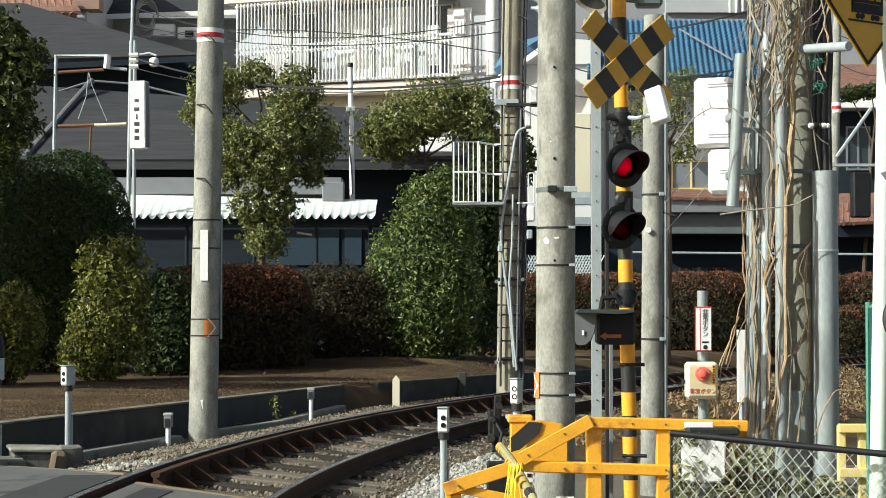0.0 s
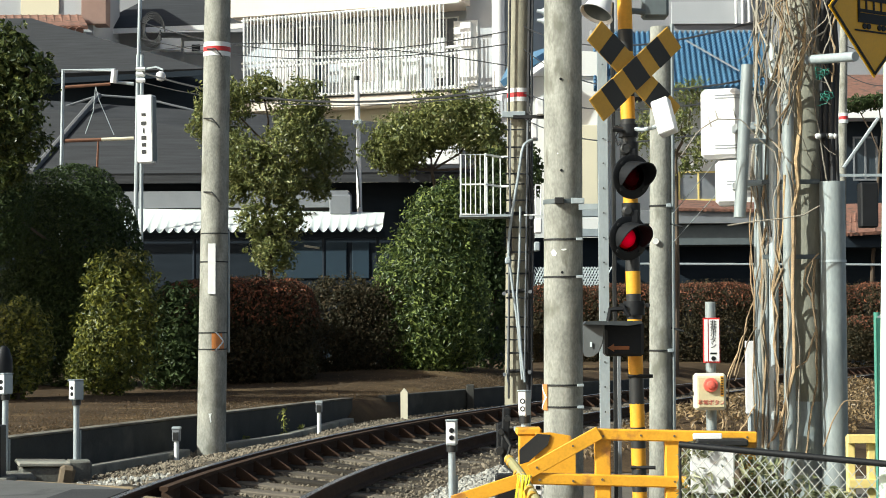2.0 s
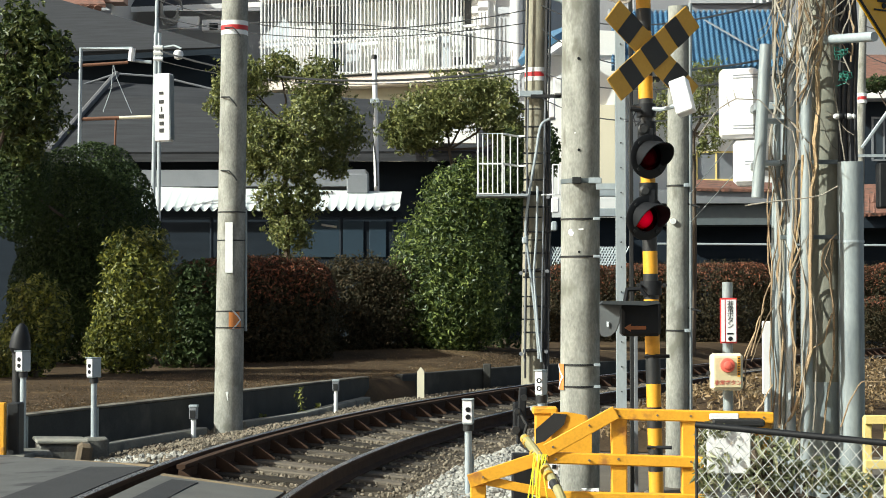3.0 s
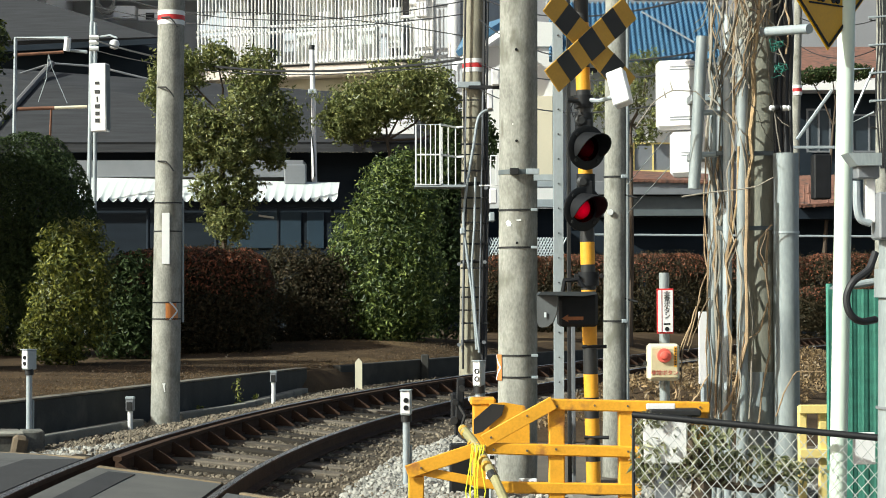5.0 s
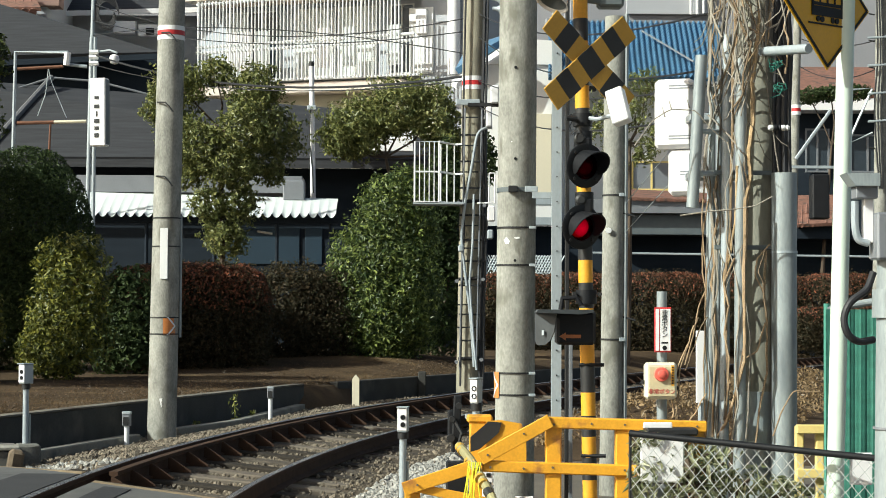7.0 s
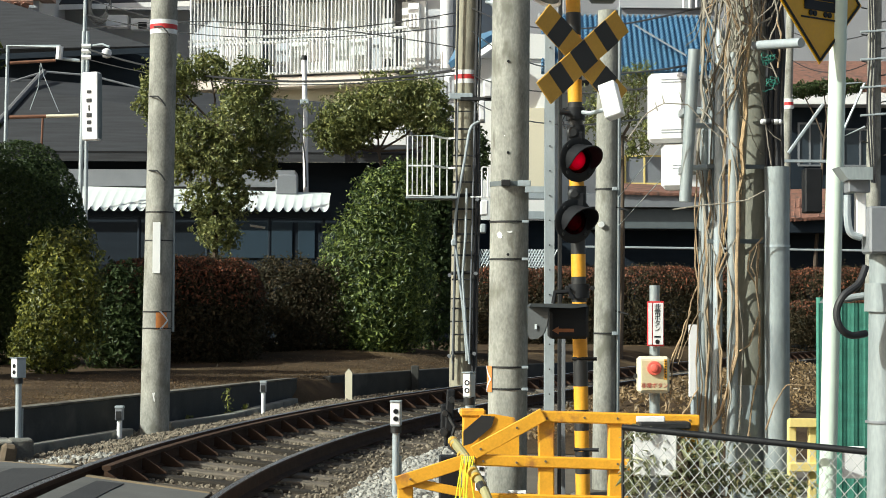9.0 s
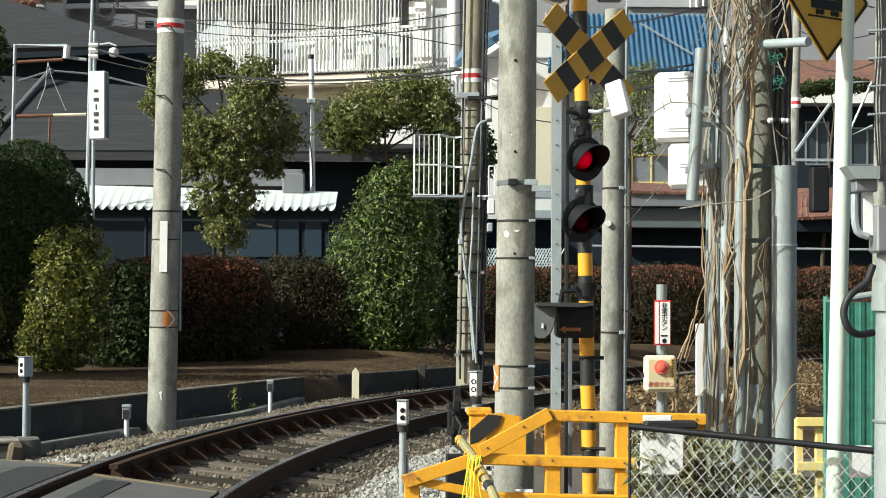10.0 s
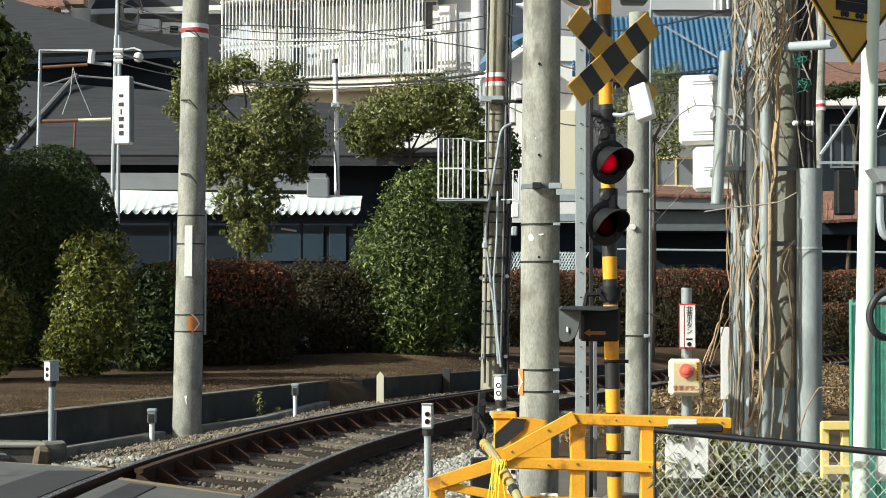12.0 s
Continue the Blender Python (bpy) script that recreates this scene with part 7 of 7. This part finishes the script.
part("lamp_arm", tube(B(), [Vector((-7.832, 45.9, 8.055)), Vector((-7.439, 45.6, 8.069)), Vector((-7.221, 45.4, 7.969))], 0.025, 6), M["galv"], sp)
part("lamp_globe", turned(B(), [(0.04, 0.1), (0.11, 0.06), (0.13, -0.02), (0.1, -0.12), (0.02, -0.15)], Matrix.Translation(Vector((-7.292, 45.4, 7.828))), 14), M["paper"], sp, "white globe lamp")
for k in range(5):
    a = [sight(255 + (14 + 2 * k) * math.cos(t), 25 + (20 + 3 * k) * math.sin(t), 46) for t in np.linspace(0.2 * k, 5.6 + 0.2 * k, 14)]
    part("cable_coil", tube(B(), a, 0.02, 5), M["wire"], sp)
rf = thing("rusty_frame", Vector((-9.337, 47.5, 1.5)), "steel pipe frame with rusty cross bars", "frame")
rf.location.z = 0
part("pipe", tube(B(), [(Vector((-10.257, 47.5, 9.709)).x, 47.5, 0), Vector((-10.242, 47.5, 5.849)), Vector((-10.213, 47.5, 8.269)), Vector((-8.847, 47.5, 8.269)), Vector((-8.877, 47.5, 7.957)), Vector((-8.342, 47.5, 7.898))], 0.05, 8), M["galv"], rf)
part("elbow", cyl(B(), Vector((-8.828, 47.4, 8.255)), Vector((-8.858, 47.4, 7.914)), 0.09, None, 8), M["paper"], rf)
rustm = mat("rusty_bar", (0.17, 0.075, 0.042), 0.85, 0, 0.3, 4, 0.2, 40)
for a, b, r in (((100, 127), (180, 122), 0.042), ((100, 223), (165, 221), 0.048), ((159, 222), (157, 280), 0.03)):
    part("rusty_bar", cyl(B(), sight(*a, 47.5), sight(*b, 47.5), r, None, 8), rustm, rf)
part("pale_bar", cyl(B(), sight(165, 221, 47.5), sight(222, 219, 47.5), 0.045, None, 8), M["beige"], rf, "faded pale end of the cross bar")
part("wire", tube(B(), [Vector((-9.352, 47.5, 7.853)), Vector((-9.262, 47.5, 7.482)), Vector((-8.862, 47.5, 6.547))], 0.011, 5), M["galv"], rf)
part("wire", tube(B(), [Vector((-9.352, 47.5, 7.853)), Vector((-9.411, 47.5, 7.185)), Vector((-9.619, 47.5, 6.591))], 0.012, 5), M["galv"], rf)
wp2 = thing("white_pole", (-2.60, 52.0, 4.3), "slim white-painted pole with a cable above the canopy", "pole")
part("pole", cyl(B(), (-2.60, 52.0, 4.3), (-2.68, 52.0, 8.62), 0.078, 0.072, 12), M["paper"], wp2)
part("cap", cyl(B(), (-2.68, 52.0, 8.57), (-2.68, 52.0, 8.70), 0.083, None, 12), M["dark"], wp2)
part("bracket", box(B(), (-2.655, 51.88, 7.35), (0.26, 0.12, 0.14), None, 0.02), M["galv"], wp2)
part("cable", tube(B(), [(-2.70, 51.9, 7.4), (-2.72, 51.9, 6.4), (-2.63, 51.9, 5.6), (-2.60, 51.9, 4.9)], 0.022, 5), M["wire"], wp2)

# ---- warning sign on its pole, steel pole with boxes, green sheet ----
GD = 11.3
gp = thing("warning_sign_pole", (2.712, GD, 0), "pale green sign pole with a yellow diamond warning sign", "sign pole")
part("pole", cyl(B(), (2.698, GD, 0), (2.811, GD, 4.3), 0.054, None, 20), M["pale_green"], gp)
TR = Euler((0, 0, radians(37))).to_matrix().to_4x4()
dm = Matrix.Translation((2.635, 11.18, 3.428)) @ TR
sgn = part("diamond_plate", prism(B(), [(-0.41, 0), (0, -0.41), (0.41, 0), (0, 0.41)], 0.008, dm), M["sign_yellow"], gp, "yellow diamond warning plate with a black tram")
fr = bmesh.new()
for s in ((1, 1), (1, -1), (-1, 1), (-1, -1)):
    p0, p1 = Vector((s[0] * 0.385, -0.008, 0)), Vector((0, -0.008, s[1] * 0.385))
    d_ = (p1 - p0)
    box(fr, dm @ ((p0 + p1) / 2), (d_.length, 0.004, 0.016), dm.to_3x3() @ Matrix((d_.normalized(), Vector((0, 1, 0)), d_.normalized().cross(Vector((0, 1, 0))))).transposed())
part("border", fr, M["black"], sgn)
for c, s in (((0, 0.0), (0.30, 0.02)), ((0, -0.045), (0.30, 0.06)), ((-0.14, 0.02), (0.02, 0.12)), ((0.14, 0.02), (0.02, 0.12)), ((-0.07, 0.03), (0.014, 0.07)), ((0, 0.03), (0.014, 0.07)), ((0.07, 0.03), (0.014, 0.07)), ((0, 0.075), (0.32, 0.022)), ((0, -0.125), (0.36, 0.01))):
    part("tram_mark", box(B(), dm @ Vector((c[0], -0.008, c[1])), (s[0], 0.005, s[1]), dm.to_3x3()), M["black"], sgn)
for x_ in (-0.09, -0.05, 0.05, 0.09):
    part("tram_wheel", cyl(B(), dm @ Vector((x_, -0.004, -0.095)), dm @ Vector((x_, -0.012, -0.095)), 0.018, None, 10), M["black"], sgn)
for a_, b_ in (((-0.04, 0.13), (0, 0.17)), ((0, 0.17), (0.04, 0.13)), ((-0.04, 0.13), (0, 0.09)), ((0, 0.09), (0.04, 0.13))):
    part("tram_mark", cyl(B(), dm @ Vector((a_[0], -0.008, a_[1])), dm @ Vector((b_[0], -0.008, b_[1])), 0.006, None, 5), M["black"], sgn)
KD = 10.8
kp = thing("steel_pole", (2.926, KD, 0), "grey galvanised steel pole with boxes and a black cable", "pole")
part("shaft", cyl(B(), (2.93, KD, 0), (2.95, KD, 2.033), 0.108, 0.10, 24), M["pvc"], kp)
part("collar", cyl(B(), (2.93, KD, 1.476), (2.933, KD, 1.645), 0.114, None, 24), M["pvc"], kp)
part("seam", cyl(B(), (2.93, KD, 0.811), (2.93, KD, 0.825), 0.111, None, 24), M["trim"], kp)
part("junction_box", box(B(), (2.956, 10.7, 1.961), (0.32, 0.2, 0.28), None, 0.012), M["trim"], kp, "grey junction box")
hb = part("hooded_box", box(B(), (2.745, 10.7, 2.226), (0.13, 0.13, 0.085), None, 0.006), M["trim"], kp, "grey hooded detector box")
part("hood", prism(B(), [(-0.12, 0.075), (0.08, 0.075), (0.08, 0.0), (-0.065, 0.0)], 0.18, Matrix.Translation((2.726, 10.66, 2.255))), M["pvc"], hb, "flared grey visor")
part("conduit", tube(B(), smooth([(2.688, 10.7, 2.172), (2.688, 10.7, 2.028), (2.708, 10.7, 1.945), (2.769, 10.7, 1.918)]), 0.023, 10), M["galv"], kp, "white bent conduit")
part("small_box", box(B(), (2.769, 10.72, 2.062), (0.06, 0.06, 0.28), None, 0.006), M["paper"], kp)
part("cable_loop", tube(B(), smooth([(2.776, 10.62, 1.743), (2.723, 10.58, 1.642), (2.624, 10.55, 1.569), (2.585, 10.55, 1.477), (2.605, 10.55, 1.385), (2.676, 10.58, 1.338), (2.782, 10.65, 1.347)]), 0.022, 10), M["wire"], kp, "thick black cable loop")
gn = thing("green_gate", (3.073, 12.2, 0), "green sheet-covered gate frame behind the pole", "gate")
bm = bmesh.new()
n = 40
ups, los = [], []
for k in range(n + 1):
    x_ = 2.867 + (3.263 - 2.867) * k / n
    y_ = 12.2 + 0.004 * math.sin(k * 0.7) + 0.002 * math.sin(k * 2.3)
    ups.append(bm.verts.new((x_, y_, 1.53)))
    los.append(bm.verts.new((x_, y_ + 0.02, 0.08)))
for k in range(n):
    bm.faces.new((los[k], los[k + 1], ups[k + 1], ups[k]))
part("green_sheet", bm, M["green"], gn, "rippled green plastic sheet")
for x_ in (2.883, 3.277):
    part("post", cyl(B(), (x_, 12.25, 0), (x_, 12.25, 1.569), 0.022, None, 10), mat("green_pipe", (0.06, 0.24, 0.18), 0.45, 0, 0.1, 5, 0, 40) if x_ < 3 else M["green"], gn)
part("top_pipe", cyl(B(), (2.883, 12.25, 1.531), (3.277, 12.25, 1.596), 0.025, None, 10), M["pvc"], gn)
part("white_plate", box(B(), (2.871, 11.3, 0.531), (0.14, 0.02, 0.2), None, 0.004), M["paper"], gn)

# ---- overhead lines ----
WIRES = [(232, 100, 46, 905, 132, 31, 12), (232, 118, 46, 905, 140, 31, 10), (232, 40, 46, 905, 52, 31, 10), (232, 66, 46, 905, 96, 31, -8), (233, 10, 46, 905, 28, 31, 14), (912, 140, 31, 1404, 132, 13.1, 6), (912, 185, 31, 1404, 176, 13.1, 8), (912, 60, 31, 1404, 100, 13.1, 10), (912, 20, 31, 1404, -6, 13.1, 8), (1487, 60, 40.4, 1625, 64, 36, 4), (1487, 110, 40.4, 1625, 116, 36, 6)]
for x0, y0, d0, x1, y1, d1, sag in WIRES:
    p0, p1 = sight(x0, y0, d0), sight(x1, y1, d1)
    pts = [p0.lerp(p1, t) - Vector((0, 0, sag * 0.04 * 4 * t * (1 - t))) for t in np.linspace(0, 1, 15)]
    solo("overhead_wire", tube(B(), pts, 0.024 if y0 == 100 else 0.011 if d0 > 40 else 0.009, 5), M["wire"], "thin black overhead wire between the poles", "wire", "overhead wires")


# ---- what moves: the added drums turn for the flashing, one lamp lit while the other is dark ----
def motions():
    period, first = 1.081, 0.400
    for k, (drum, m) in enumerate(DRUMS):
        turn = 0 if k == 0 else 180
        rows = [(0.0, m @ pose(0, 0, 0, 0, 0, turn))]
        t = first
        while t < 12.0:
            rows.append((t - 0.034, m @ pose(0, 0, 0, 0, 0, turn)))
            for step in (60, 120, 180):
                rows.append((t - 0.034 + step / 180 * 0.1, m @ pose(0, 0, 0, 0, 0, turn + step)))
            turn += 180
            t += period / 2
        rows.append((12.0, m @ pose(0, 0, 0, 0, 0, turn)))
        walk(drum, rows)


motions()
